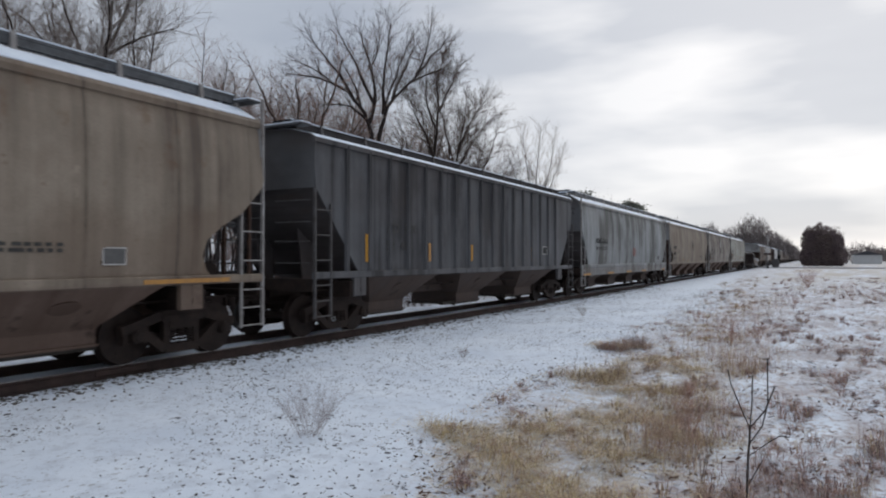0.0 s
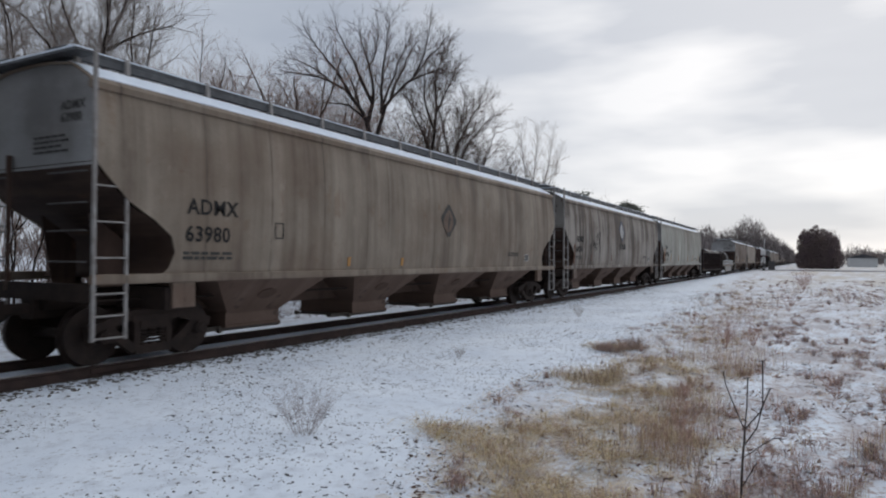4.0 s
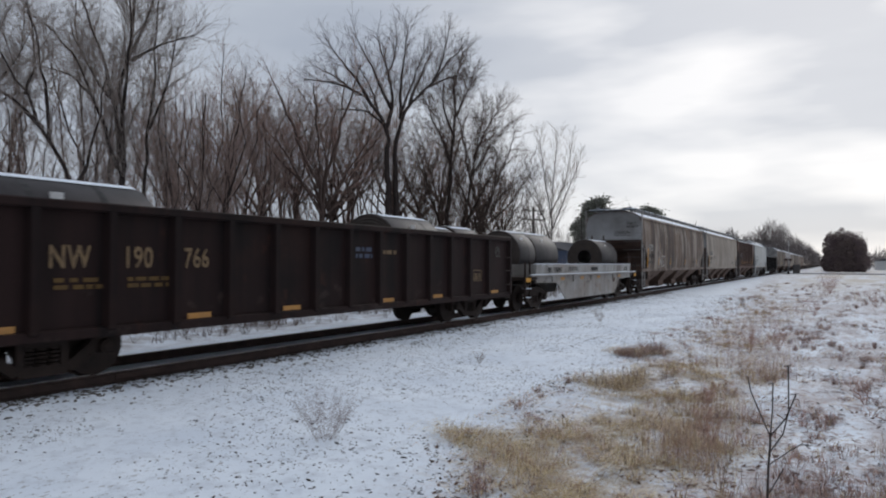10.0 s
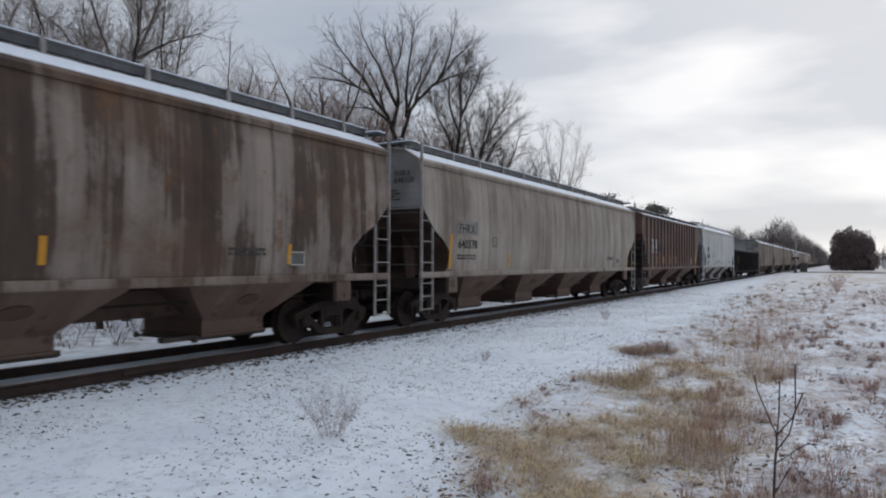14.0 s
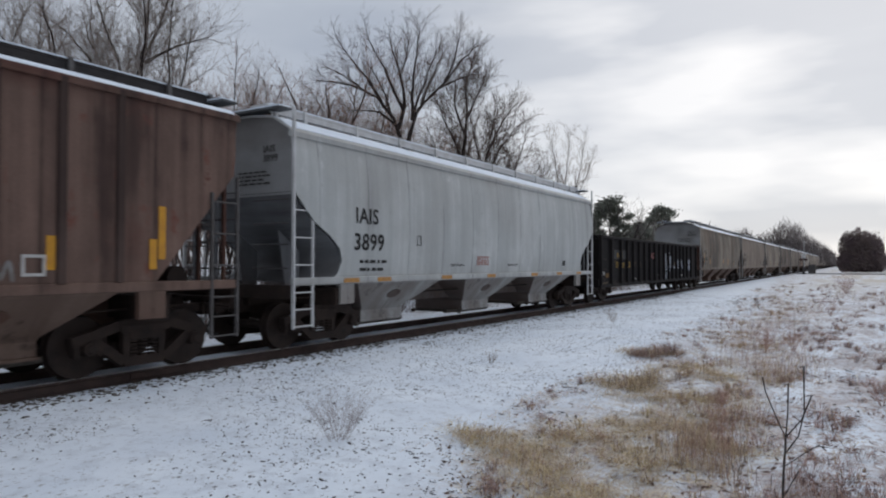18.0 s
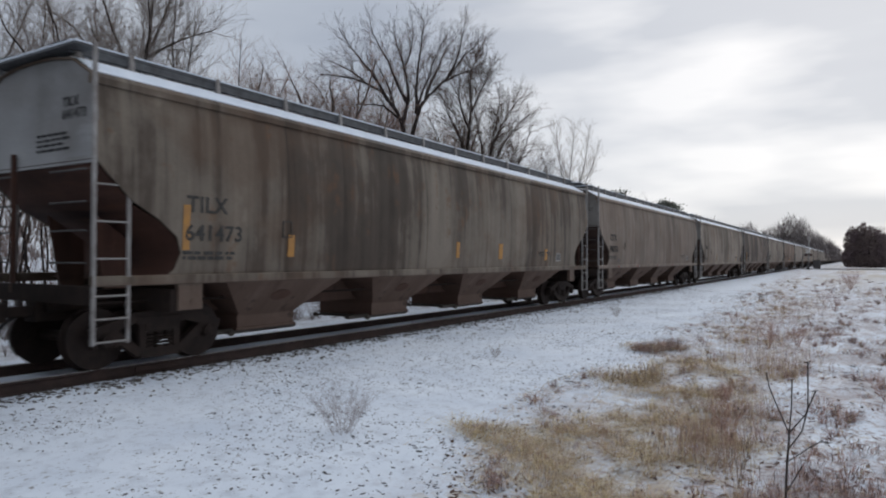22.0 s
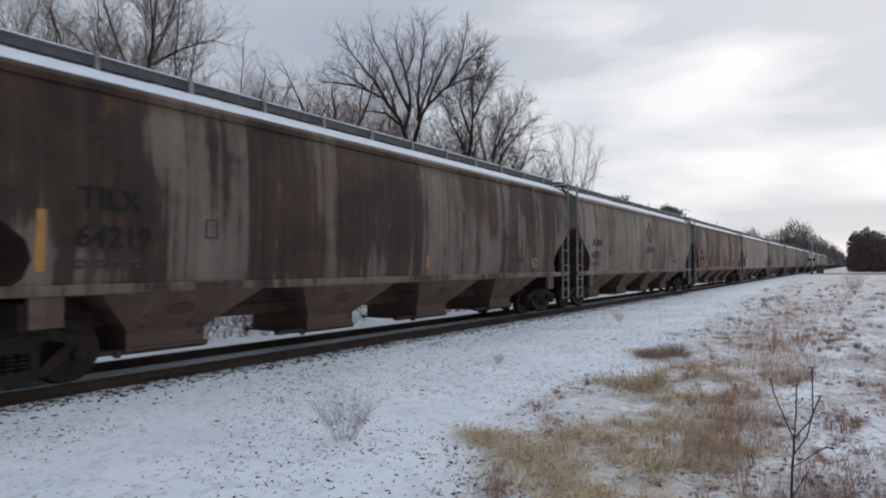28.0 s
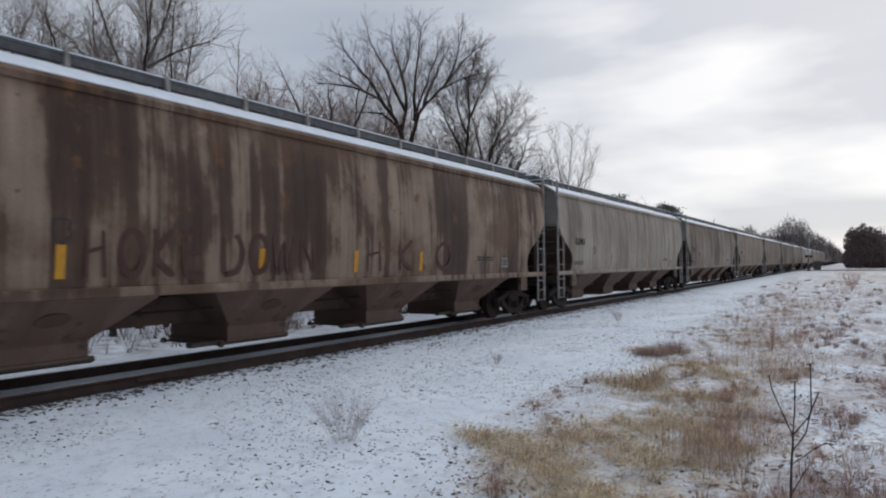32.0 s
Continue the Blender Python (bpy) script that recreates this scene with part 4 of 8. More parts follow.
def brake_wheel(car, y, end):
    def make():
        g = Geo()
        n = 18
        for i in range(n):
            a, b = 2 * math.pi * i / n, 2 * math.pi * (i + 1) / n
            g.tube((0.28 * math.cos(a), 0, 0.28 * math.sin(a)), (0.28 * math.cos(b), 0, 0.28 * math.sin(b)), 0.015, 0.015, 5)
        for i in range(5):
            a = 2 * math.pi * i / 5
            g.tube((0, 0, 0), (0.28 * math.cos(a), 0, 0.28 * math.sin(a)), 0.012, 0.012, 5)
        g.tube((0, -0.05, 0), (0, 0.12, 0), 0.05, 0.07, 8)
        return g.mesh("brake_wheel", True)
    part("brake_wheel", cached("brake_wheel", make), LADDER_DARK, car, "", pose(0.5, y + end * 0.14, 2.35))


RUNGS = (0.50, 0.82, 1.14, 1.66, 2.18, 2.70)


def words_on(car, words, y, z, size, material, x=None, stretch=1.0, name="lettering", lean=True):
    w = prof_wide(z + size * 0.3) if x is None else x
    tilt = math.atan2(prof_wide(z) - prof_wide(z + 0.3), 0.3) if (x is None and lean) else 0.0
    return part(name, text_mesh(words, size), material, car, "", on_side(w + 0.007, y, z, -tilt, stretch))


def plate_on(car, y0, y1, z0, z1, material, name="reflector", x=None, label=""):
    w0 = prof_wide(z0) if x is None else x
    w1 = prof_wide(z1) if x is None else x
    g = Geo().prism([(w0 + 0.004, y0, z0), (w0 + 0.012, y0, z0), (w1 + 0.012, y0, z1), (w1 + 0.004, y0, z1)],
                    [(w0 + 0.004, y1, z0), (w0 + 0.012, y1, z0), (w1 + 0.012, y1, z1), (w1 + 0.004, y1, z1)])
    return part(name, g, material, car, label)


def frame_on(car, y0, y1, z0, z1, material, t=0.018, x=None):
    """An outlined box stencil."""
    g = Geo()
    w = (prof_wide((z0 + z1) / 2) if x is None else x) + 0.009
    for a, b, c, d in ((y0, y1, z0, z0 + t), (y0, y1, z1 - t, z1), (y0, y0 + t, z0, z1), (y1 - t, y1, z0, z1)):
        g.box(w - 0.004, w + 0.004, a, b, c, d)
    return part("stencil_box", g, material, car)


def small_print(car, y, z, width, rows, material, x=None, h=0.05, rng=None, gap=0.6):
    """Unreadable small print: short bars in rows."""
    rng = rng or random.Random(int(y * 100 + z * 1000))
    g = Geo()
    for r in range(rows):
        zz = z - r * h * (1 + gap)
        w = (prof_wide(zz) if x is None else x) + 0.008
        p = y
        while p < y + width - 0.05:
            q = min(y + width, p + rng.uniform(0.05, 0.22))
            g.box(w - 0.003, w + 0.003, p, q, zz, zz + h)
            p = q + rng.uniform(0.03, 0.08)
    return tagged(part("small_print", g, material, car), "", "", "", "stuff")


def hopper_car(start, length, label, body, dark, bays, style="round", ladder=LADDER, sill=0.0, near=True, roof_mat=None, bracket_mat=None, ribs=(), ends=None, bay_mat=None, rib_mat=None):
    """A covered hopper. start: place of its leading end along the track at 0 s."""
    along = start + length / 2
    car = thing("hopper_car", label, "freight car", "cars of the passing train", "", pose(MID, along, 0))
    ROLLING.append((car, along, 0.0, MID))
    half = length / 2
    board_mat = ladder if roof_mat else (BOARD_DARK if style == "flat" else GRATE)
    drop = -0.16 if style == "flat" else 0.0
    roof_mat = roof_mat or body
    for s in (1, -1):
        part("side_panel", cached(("side", length, s, style), lambda: side_mesh(length, s, style)), body, car)
    part("roof", cached(("roof", length, style), lambda: roof_mesh(length, style)), roof_mat, car)
    part("roof_snow", cached(("rsnow", length, style), lambda: roof_mesh(length - 0.15, style, 0.022, 0.012, "roof_snow")), SNOW, car, "thin snow lying on the roof")
    # side chord under the sheet
    wall = 1.53 if style == "flat" else 1.545
    for s in (1, -1):
        g = cached(("chord", length, wall), lambda: Geo().cbox(-0.03, 0.035, -half, half, 1.27, 1.42, 0.015).mesh("side_sill"))
        part("side_sill", g, body, car, "", pose(s * wall, 0, 0, 0, 0, 0 if s > 0 else 180))
        if sill:
            part("skirt", cached(("skirt", length, sill), lambda: Geo().cbox(-0.012, 0.02, -half + 0.02, half - 0.02, 1.33 - sill, 1.30, 0.01).mesh("skirt")), body, car, "deep side sill below the sheet", pose(s * wall, 0, 0))
    for a, b in bays:
        m = (b - a) / 2 - 0.02
        bottom = m * 0.46
        mid = (a + b) / 2 - half
        bay = part("bay", cached(("bay", round(b - a, 2)), lambda: bay_mesh(m, bottom)), bay_mat or MUD, car, "", pose(0, mid, 0))
        # the slopes' shade is put into this darker coat, along with the grime
        part("bay_slope", cached(("bays", round(b - a, 2)), lambda: bay_mesh(m, bottom, slopes=True)), dark, bay, "sloping ends of the bay, grime and shade in their dark colour")
        part("outlet_gate", cached(("gate", round(bottom, 2)), lambda: gate_mesh(bottom * 2)), GATE, bay, "grimy outlet gate")
        if near:
            pocket = cached("pocket", lambda: pocket_mesh())
            part("vibrator_pocket", pocket, dark, bay, "dark raised oval in place of a shaded recess in the bay side")
            part("gate_runner", cached(("runner", round(bottom, 2)), lambda: gate_runner_mesh(bottom * 2)), GATE, bay)
            part("gate_shaft", cached(("shaft", round(bottom, 2)), lambda: gate_shaft_mesh(bottom * 2)), GATE, bay)
    for s in (1, -1):
        part("eave_trim", cached(("eave", length, style), lambda: Geo().cbox(1.44 if style != "flat" else 1.50, 1.52 if style != "flat" else 1.585, -half, half, 4.09, 4.20, 0.012).mesh("eave_trim")), body, car, "", pose(0, 0, 0, 0, 0, 0 if s > 0 else 180))
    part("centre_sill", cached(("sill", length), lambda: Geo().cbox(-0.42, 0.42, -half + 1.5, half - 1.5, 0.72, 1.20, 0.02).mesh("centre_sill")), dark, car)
    hatch = part("hatch_cover", cached(("hatch", length), lambda: Geo().cbox(-0.34, 0.34, -half + 0.9, half - 0.9, 4.56, 4.74, 0.05).mesh("hatch_cover")), board_mat, car, "long trough hatch cover", pose(0, 0, drop))
    for s in (1, -1):
        part("running_board", cached(("board", length), lambda: Geo().cbox(-0.24, 0.24, -half - 0.05, half + 0.05, 4.71, 4.76, 0.01).box(0.205, 0.235, -half, half, 4.60, 4.71).mesh("running_board")), board_mat, car, "", pose(s * 0.72, 0, drop, 0, 0, 0 if s > 0 else 180))
        part("board_snow", cached(("bsnow", length), lambda: Geo().cbox(0.06, 0.235, -half + 0.02, half - 0.02, 4.762, 4.786, 0.008).mesh("board_snow")), SNOW, car, "line of snow on the running board", pose(s * 0.72, 0, drop, 0, 0, 0 if s > 0 else 180))
    n = max(6, int(length / 1.62))
    spots = [-half + 0.12] + [-half + 0.95 + (length - 1.9) * i / (n - 1) for i in range(n)] + [half - 0.12]
    br = cached("bracket", lambda: Geo().prism([(1.02, -0.035, 4.48), (0.93, -0.035, 4.48), (0.93, -0.035, 4.79), (0.99, -0.035, 4.79)],
                                              [(1.02, 0.035, 4.48), (0.93, 0.035, 4.48), (0.93, 0.035, 4.79), (0.99, 0.035, 4.79)]).mesh("bracket"))
    for y in spots:
        part("bracket", br, bracket_mat or ladder, car, "", pose(0, y, drop))
        if near:
            part("bracket", br, bracket_mat or ladder, car, "", pose(0, y, drop, 0, 0, 180))
    for end in (-1, 1):
        part("crossover_board", cached("cross", lambda: Geo().cbox(-1.35, 1.35, -0.16, 0.16, 4.62, 4.66, 0.01).mesh("crossover_board")), GRATE, car, "", pose(0, end * (half - 0.02), drop))
        part("roof_snow", cached("crosssnow", lambda: Geo().cbox(-1.33, 1.33, -0.15, 0.15, 4.662, 4.69, 0.01).mesh("roof_snow")), SNOW, car, "", pose(0, end * (half - 0.02), drop))
        hopper_end(car, length, body, dark, end, style, ends, near)
        for s in (1, -1):
            x = s * 1.555
            head = 4.64 if style != "flat" else 3.15
            if s > 0 or near:
                add_ladder(car, x, end * (half - 0.03), -end, RUNGS, 2.85, 0.46, ladder, 0.52, head)
        add_truck(car, end * (half - 1.42), along)
    brake_wheel(car, half, 1)
    for y in ribs:
        for s in (1, -1):
            part("rib", cached("rib", lambda: Geo().prism([(0, -0.07, 1.42), (0.055, -0.045, 1.42), (0.055, 0.045, 1.42), (0, 0.07, 1.42)],
                                                          [(0, -0.07, 4.17), (0.055, -0.045, 4.17), (0.055, 0.045, 4.17), (0, 0.07, 4.17)]).mesh("rib")), rib_mat or body, car, "", pose(s * 1.53, y - half, 0, 0, 0, 0 if s > 0 else 180))
    if near:
        part("brake_cylinder", cached("cyl", lambda: Geo().tube((-0.5, 0, 0), (0.1, 0, 0), 0.16, 0.16, 12).tube((0.1, 0, 0), (0.16, 0, 0), 0.1, 0.06, 10).mesh("brake_cylinder", True)), STEEL_DARK, car, "", pose(-0.4, half - 0.75, 1.55))
        part("air_reservoir", cached("res", lambda: Geo().tube((-0.45, 0, 0), (0.45, 0, 0), 0.2, 0.2, 14).mesh("air_reservoir", True)), STEEL_DARK, car, "", pose(0.45, half - 0.7, 1.45))
        part("brake_pipe", Geo().bent([(0.9, -half + 0.3, 1.0), (0.92, -half + 2.2, 0.98), (0.95, half - 2.2, 0.98), (0.9, half - 0.3, 1.0)], 0.02, 6), STEEL_DARK, car)
    return car


BAYS4 = [(2.32 + 4.0 * i, 2.32 + 4.0 * i + 3.22) for i in range(4)]


def bays_for(length, count):
    step = (length - 2 * 2.0 + 1.1) / count
    return [(2.0 + step * i, 2.0 + step * (i + 1) - 1.1) for i in range(count)]


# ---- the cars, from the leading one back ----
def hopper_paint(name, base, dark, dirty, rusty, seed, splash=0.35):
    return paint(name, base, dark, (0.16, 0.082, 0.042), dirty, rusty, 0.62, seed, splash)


# grime colours; on the bay slopes they carry the shade as well
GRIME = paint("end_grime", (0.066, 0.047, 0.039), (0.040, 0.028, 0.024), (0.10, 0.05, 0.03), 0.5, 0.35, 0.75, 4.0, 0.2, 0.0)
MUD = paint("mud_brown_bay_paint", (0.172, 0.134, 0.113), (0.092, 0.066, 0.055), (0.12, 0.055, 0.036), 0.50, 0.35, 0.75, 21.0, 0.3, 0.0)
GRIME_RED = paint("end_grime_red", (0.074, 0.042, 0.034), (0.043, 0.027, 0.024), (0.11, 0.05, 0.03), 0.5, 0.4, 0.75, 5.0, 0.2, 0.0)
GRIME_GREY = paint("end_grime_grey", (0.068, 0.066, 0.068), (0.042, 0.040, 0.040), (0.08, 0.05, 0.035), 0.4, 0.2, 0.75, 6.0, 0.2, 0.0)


def grain_logo(car, y, z, ring_mat, leaf_mat, r=0.34, bars=None):
    """A leaning four-cornered mark with a leaf in it and a worn line of wording below, drawn as plain shapes."""
    lean = math.atan2(prof_wide(z) - prof_wide(z + 0.3), 0.3)
    at = on_side(prof_wide(z) + 0.008, y, z, -lean)

    def flat(points, deep):
        return Geo().prism([(p * r * 1.35, q * r, 0.0) for p, q in points], [(p * r * 1.35, q * r, deep) for p, q in points])
    part("logo_field", flat([(-0.15, -1.35), (0.10, -1.32), (0.98, -0.18), (0.98, 0.10), (0.12, 1.30), (-0.10, 1.32), (-0.96, 0.28), (-0.98, 0.02)], 0.004), ring_mat, car, "worn four-cornered company mark", at)
    part("logo_leaf", flat([(-0.30, -1.02), (0.22, -0.86), (0.56, -0.30), (0.50, 0.30), (0.08, 0.92), (-0.42, 0.52), (-0.72, -0.05), (-0.62, -0.62)], 0.008), leaf_mat, car, "", at)
    part("logo_vein", flat([(-0.16, -0.72), (-0.08, -0.72), (0.20, 0.10), (0.05, 0.52)], 0.011), ring_mat, car, "", at)
    if bars:
        for p in (-1.05, -0.30, 0.50):
            part("company_mark", flat([(p, -2.35), (p + 0.55, -2.35), (p + 0.52, -1.62), (p + 0.10, -1.62)], 0.004), bars, car, "worn dark company mark", at)


STENCIL_BOX = plain("grey_stencil_box", (0.10, 0.098, 0.095), (0.16, 0.15, 0.14), 0.6)


def side_marks(car, length, code, number, y=1.62, z=2.39, size=0.36, material=LETTER_BLACK, plates=(), plate_mat=YELLOW, print_y=None):
    """Reporting mark and number on the near side, small print, reflectors and the lot stencils."""
    half = length / 2
    if code:
        words_on(car, code, y - half, z, size, material)
    if number:
        words_on(car, number, y - half - 0.03, z - size * 1.25, size, material)
    small_print(car, y - half - 0.05, z - size * 1.25 - 0.22, 1.05, 2, LETTER_FADED)
    for p, lo, hi, w in plates:
        plate_on(car, p - half, p - half + w, lo, hi, plate_mat)
    p = length - 3.2 - half
    plate_on(car, p, p + 0.34, 1.62, 1.84, STENCIL_BOX, "consolidated_stencil")
    frame_on(car, p - 0.02, p + 0.36, 1.60, 1.86, LETTER_WHITE, 0.02)
    small_print(car, p - 1.5, 1.86, 0.9, 2, LETTER_FADED)
    frame_on(car, y - half + 2.05, y - half + 2.28, z - 0.35, z - 0.05, LETTER_FADED, 0.02)


def end_marks(car, length, code, number, material=LETTER_FADED):
    half = length / 2
    for words, z in ((code, 3.84), (number, 3.66)):
        if words:
            part("lettering", text_mesh(words, 0.19), material, car, "", on_end(0.72, -half + 0.045, z))
    g = Geo()
    rng = random.Random(3)
    for r in range(4):
        p = 0.05
        while p < 0.75:
            q = p + rng.uniform(0.05, 0.2)
            g.box(p, q, -half + 0.040, -half + 0.046, 3.45 - r * 0.075, 3.485 - r * 0.075)
            p = q + 0.04
    part("small_print", g, material, car)


def vertical_plates(spots, lo=1.62, hi=2.05, w=0.10):
    return [(p, lo, hi, w) for p in spots]


def ribbon(points, w, smooth=True):
    """One sprayed line through the points, its corners rounded, as a thin connected strip in x and y."""
    pts = [Vector((x, y, 0)) for x, y in points]
    if smooth and len(pts) > 2:
        out = []
        for i in range(len(pts) - 1):
            p0, p1, p2, p3 = pts[max(0, i - 1)], pts[i], pts[i + 1], pts[min(len(pts) - 1, i + 2)]
            for k in range(5):
                t = k / 5
                out.append(0.5 * (2 * p1 + (p2 - p0) * t + (2 * p0 - 5 * p1 + 4 * p2 - p3) * t * t + (3 * p1 - p0 - 3 * p2 + p3) * t ** 3))
        pts = out + [pts[-1]]
    g = Geo()
    n = len(pts)
    for i, p in enumerate(pts):
        d = (pts[min(n - 1, i + 1)] - pts[max(0, i - 1)])
        d = d.normalized() if d.length > 1e-6 else Vector((1, 0, 0))
        o = Vector((-d.y, d.x, 0)) * w * 0.5 * (0.55 if i in (0, n - 1) else 1.0)
        up = Vector((0, 0, 0.004))
        g.v += [tuple(p - o), tuple(p + o), tuple(p + o + up), tuple(p - o + up)]
    for i in range(n - 1):
        k = i * 4
        g.f += [(k, k + 4, k + 5, k + 1), (k + 1, k + 5, k + 6, k + 2), (k + 2, k + 6, k + 7, k + 3), (k + 3, k + 7, k + 4, k)]
    g.f += [(0, 1, 2, 3), (n * 4 - 1, n * 4 - 2, n * 4 - 3, n * 4 - 4)]
    return g


def oval(x, y, rx, ry):
    return [(x + rx * math.cos(k * 0.6981), y + ry * math.sin(k * 0.6981)) for k in range(10)]


def tag_on(car, y, z, w, h, strokes, line, material, x=None):
    """Sprayed strokes, given in a unit box, on the side from y and z."""
    wd = prof_wide(z + h / 2) if x is None else x
    for k, pts in enumerate(strokes):
        part("graffiti", ribbon([(p * w, q * h) for p, q in pts], line), material, car, "spray-painted scrawl", on_side(wd + 0.008 + 0.0006 * k, y, z))


BEIGE = hopper_paint("beige_hopper_paint", (0.223, 0.202, 0.164), (0.124, 0.108, 0.090), 0.30, 0.25, 1.0)
car = hopper_car(-10.22, 19.45, "beige four-bay covered hopper with faint streaks, rolling on the track", BEIGE, GRIME, BAYS4)
side_marks(car, 19.45, "", "", plates=())
plate_on(car, 16.9 - 9.72, 18.6 - 9.72, 1.30, 1.37, ORANGE, x=1.58)

CHARCOAL = paint("dark_grey_hopper_paint", (0.100, 0.099, 0.102), (0.054, 0.052, 0.054), (0.10, 0.06, 0.04), 0.45, 0.06, 0.62, 2.0, 0.06, 1.56, False)
RIBS16 = [1.13 + 0.85 * i for i in range(17)]
car = hopper_car(10.66, 16.85, "dark grey ribbed three-bay covered hopper", CHARCOAL, GRIME_GREY, bays_for(16.9, 3), "flat", LADDER_DARK, ribs=RIBS16, bay_mat=GRIME_GREY)
words_on(car, "AD  MX", 2.72 - 8.45, 2.32, 0.34, LETTER_FADED, 1.535, 1.1)
words_on(car, "52  486", 2.70 - 8.45, 1.90, 0.34, LETTER_FADED, 1.535, 1.1)
plate_on(car, 1.85 - 8.45, 1.96 - 8.45, 1.62, 2.25, YELLOW, x=1.535)
plate_on(car, 4.72 - 8.45, 4.83 - 8.45, 1.62, 2.10, ORANGE, x=1.535)
plate_on(car, 7.25 - 8.45, 7.36 - 8.45, 1.62, 2.10, YELLOW, x=1.535)
for p in (9.66, 12.14):
    plate_on(car, p - 8.45, p - 8.35, 1.62, 2.10, ORANGE, x=1.535)
plate_on(car, 13.34 - 8.45, 13.74 - 8.45, 1.89, 2.11, LETTER_BLACK, "consolidated_stencil", x=1.535)
frame_on(car, 13.3 - 8.45, 13.78 - 8.45, 1.85, 2.15, LETTER_WHITE, 0.025, 1.535)

PALE = paint("pale_grey_hopper_paint", (0.262, 0.270, 0.268), (0.128, 0.128, 0.120), (0.14, 0.085, 0.05), 0.52, 0.08, 0.62, 3.0, 0.15, 1.56, False)
car = hopper_car(28.74, 19.5, "pale grey covered hopper with deep side sill and rain streaks", PALE, GRIME_GREY, BAYS4, "slant", sill=0.42, bay_mat=GRIME_GREY)
words_on(car, "ADMX 62316", 2.15 - 9.75, 2.42, 0.34, LETTER_BLACK)
small_print(car, 2.2 - 9.75, 2.20, 1.9, 2, LETTER_FADED)
for p in (0.3, 4.4, 8.2, 12.0, 18.0):
    plate_on(car, p - 9.75, p - 9.75 + 1.1, 0.93, 1.02, ORANGE, x=1.567)
plate_on(car, 16.6 - 9.75, 17.0 - 9.75, 1.62, 1.86, LETTER_BLACK, "consolidated_stencil")
frame_on(car, 16.57 - 9.75, 17.03 - 9.75, 1.6, 1.88, LETTER_WHITE, 0.02)
end_marks(car, 19.5, "ADMX", "62316")
small_print(car, 9.6 - 9.75, 2.22, 0.75, 5, LETTER_RED, h=0.06, gap=0.55)

SAND = hopper_paint("sand_hopper_paint", (0.232, 0.214, 0.177), (0.143, 0.124, 0.102), 0.34, 0.22, 4.0)
car = hopper_car(49.62, 19.65, "sand-coloured four-bay covered hopper, lightly streaked", SAND, GRIME, BAYS4)
side_marks(car, 19.65, "ADMX", "63980", plates=vertical_plates((6.0, 8.2), 1.5, 1.7), plate_mat=ORANGE)
grain_logo(car, 10.6 - 9.8, 2.75, LETTER_FADED, SAND)
end_marks(car, 19.65, "ADMX", "63980")

STREAKED = hopper_paint("streaked_grey_hopper_paint", (0.236, 0.234, 0.216), (0.100, 0.090, 0.080), 0.60, 0.20, 5.0)
streaked = car = hopper_car(70.47, 19.78, "grey four-bay covered hopper heavily streaked with grime", STREAKED, GRIME, BAYS4, ends=END_BROWN)
RUST_RUN = plain("rust_run", (0.17, 0.072, 0.042), (0.11, 0.055, 0.04), 0.8)
BLUE_MARK = plain("blue_company_mark", (0.055, 0.070, 0.120), (0.085, 0.095, 0.125), 0.6)
side_marks(car, 19.78, "ADMX", "64254", 1.62, 2.47, 0.36)
plate_on(car, 1.34 - 9.89, 1.46 - 9.89, 1.5, 2.35, RUST_RUN, "rust_run")
grain_logo(car, 9.75 - 9.89, 3.24, BLUE_MARK, LETTER_WHITE, 0.42, LETTER_FADED)
end_marks(car, 19.78, "ADMX", "64254")
SCRIBBLE = [oval(0.12, 0.42, 0.10, 0.09), [(0.28, 0.5), (0.34, 0.36), (0.26, 0.30)], [(0.55, 0.1), (0.48, 0.5), (0.60, 0.62)], [(0.5, 0.86), (0.62, 0.84), (0.52, 0.74), (0.64, 0.70)], [(0.55, 1.1), (0.6, 1.2)], [(0.0, 0.30), (0.25, 0.36), (0.2, 0.22), (0.4, 0.26), (0.35, 0.12)], [(0.75, 0.98), (0.95, 0.95), (0.9, 0.88)], [(0.7, 0.8), (0.95, 0.84), (0.85, 0.74)], [(0.72, 0.66), (0.9, 0.7), (0.8, 0.6), (0.95, 0.56)], [(0.7, 0.5), (0.92, 0.46), (0.75, 0.4)], [(0.75, 0.3), (0.9, 0.28), (0.8, 0.1), (0.95, 0.05)]]

CREAM = paint("cream_hopper_paint", (0.335, 0.330, 0.292), (0.200, 0.182, 0.155), (0.18, 0.085, 0.042), 0.26, 0.12, 0.62, 6.0, 0.35, 1.56, False)
car = hopper_car(91.48, 19.85, "cream-grey four-bay covered hopper with wide seams", CREAM, GRIME, BAYS4)
side_marks(car, 19.85, "TILX", "649970", 1.46, 2.46, 0.40, plates=vertical_plates((1.20,), 1.62, 2.53, 0.14) + vertical_plates((3.75, 7.1, 11.6, 14.3, 17.6), 1.60, 2.11, 0.13), plate_mat=RUSTY_PLATE)
end_marks(car, 19.85, "TILX", "649970")


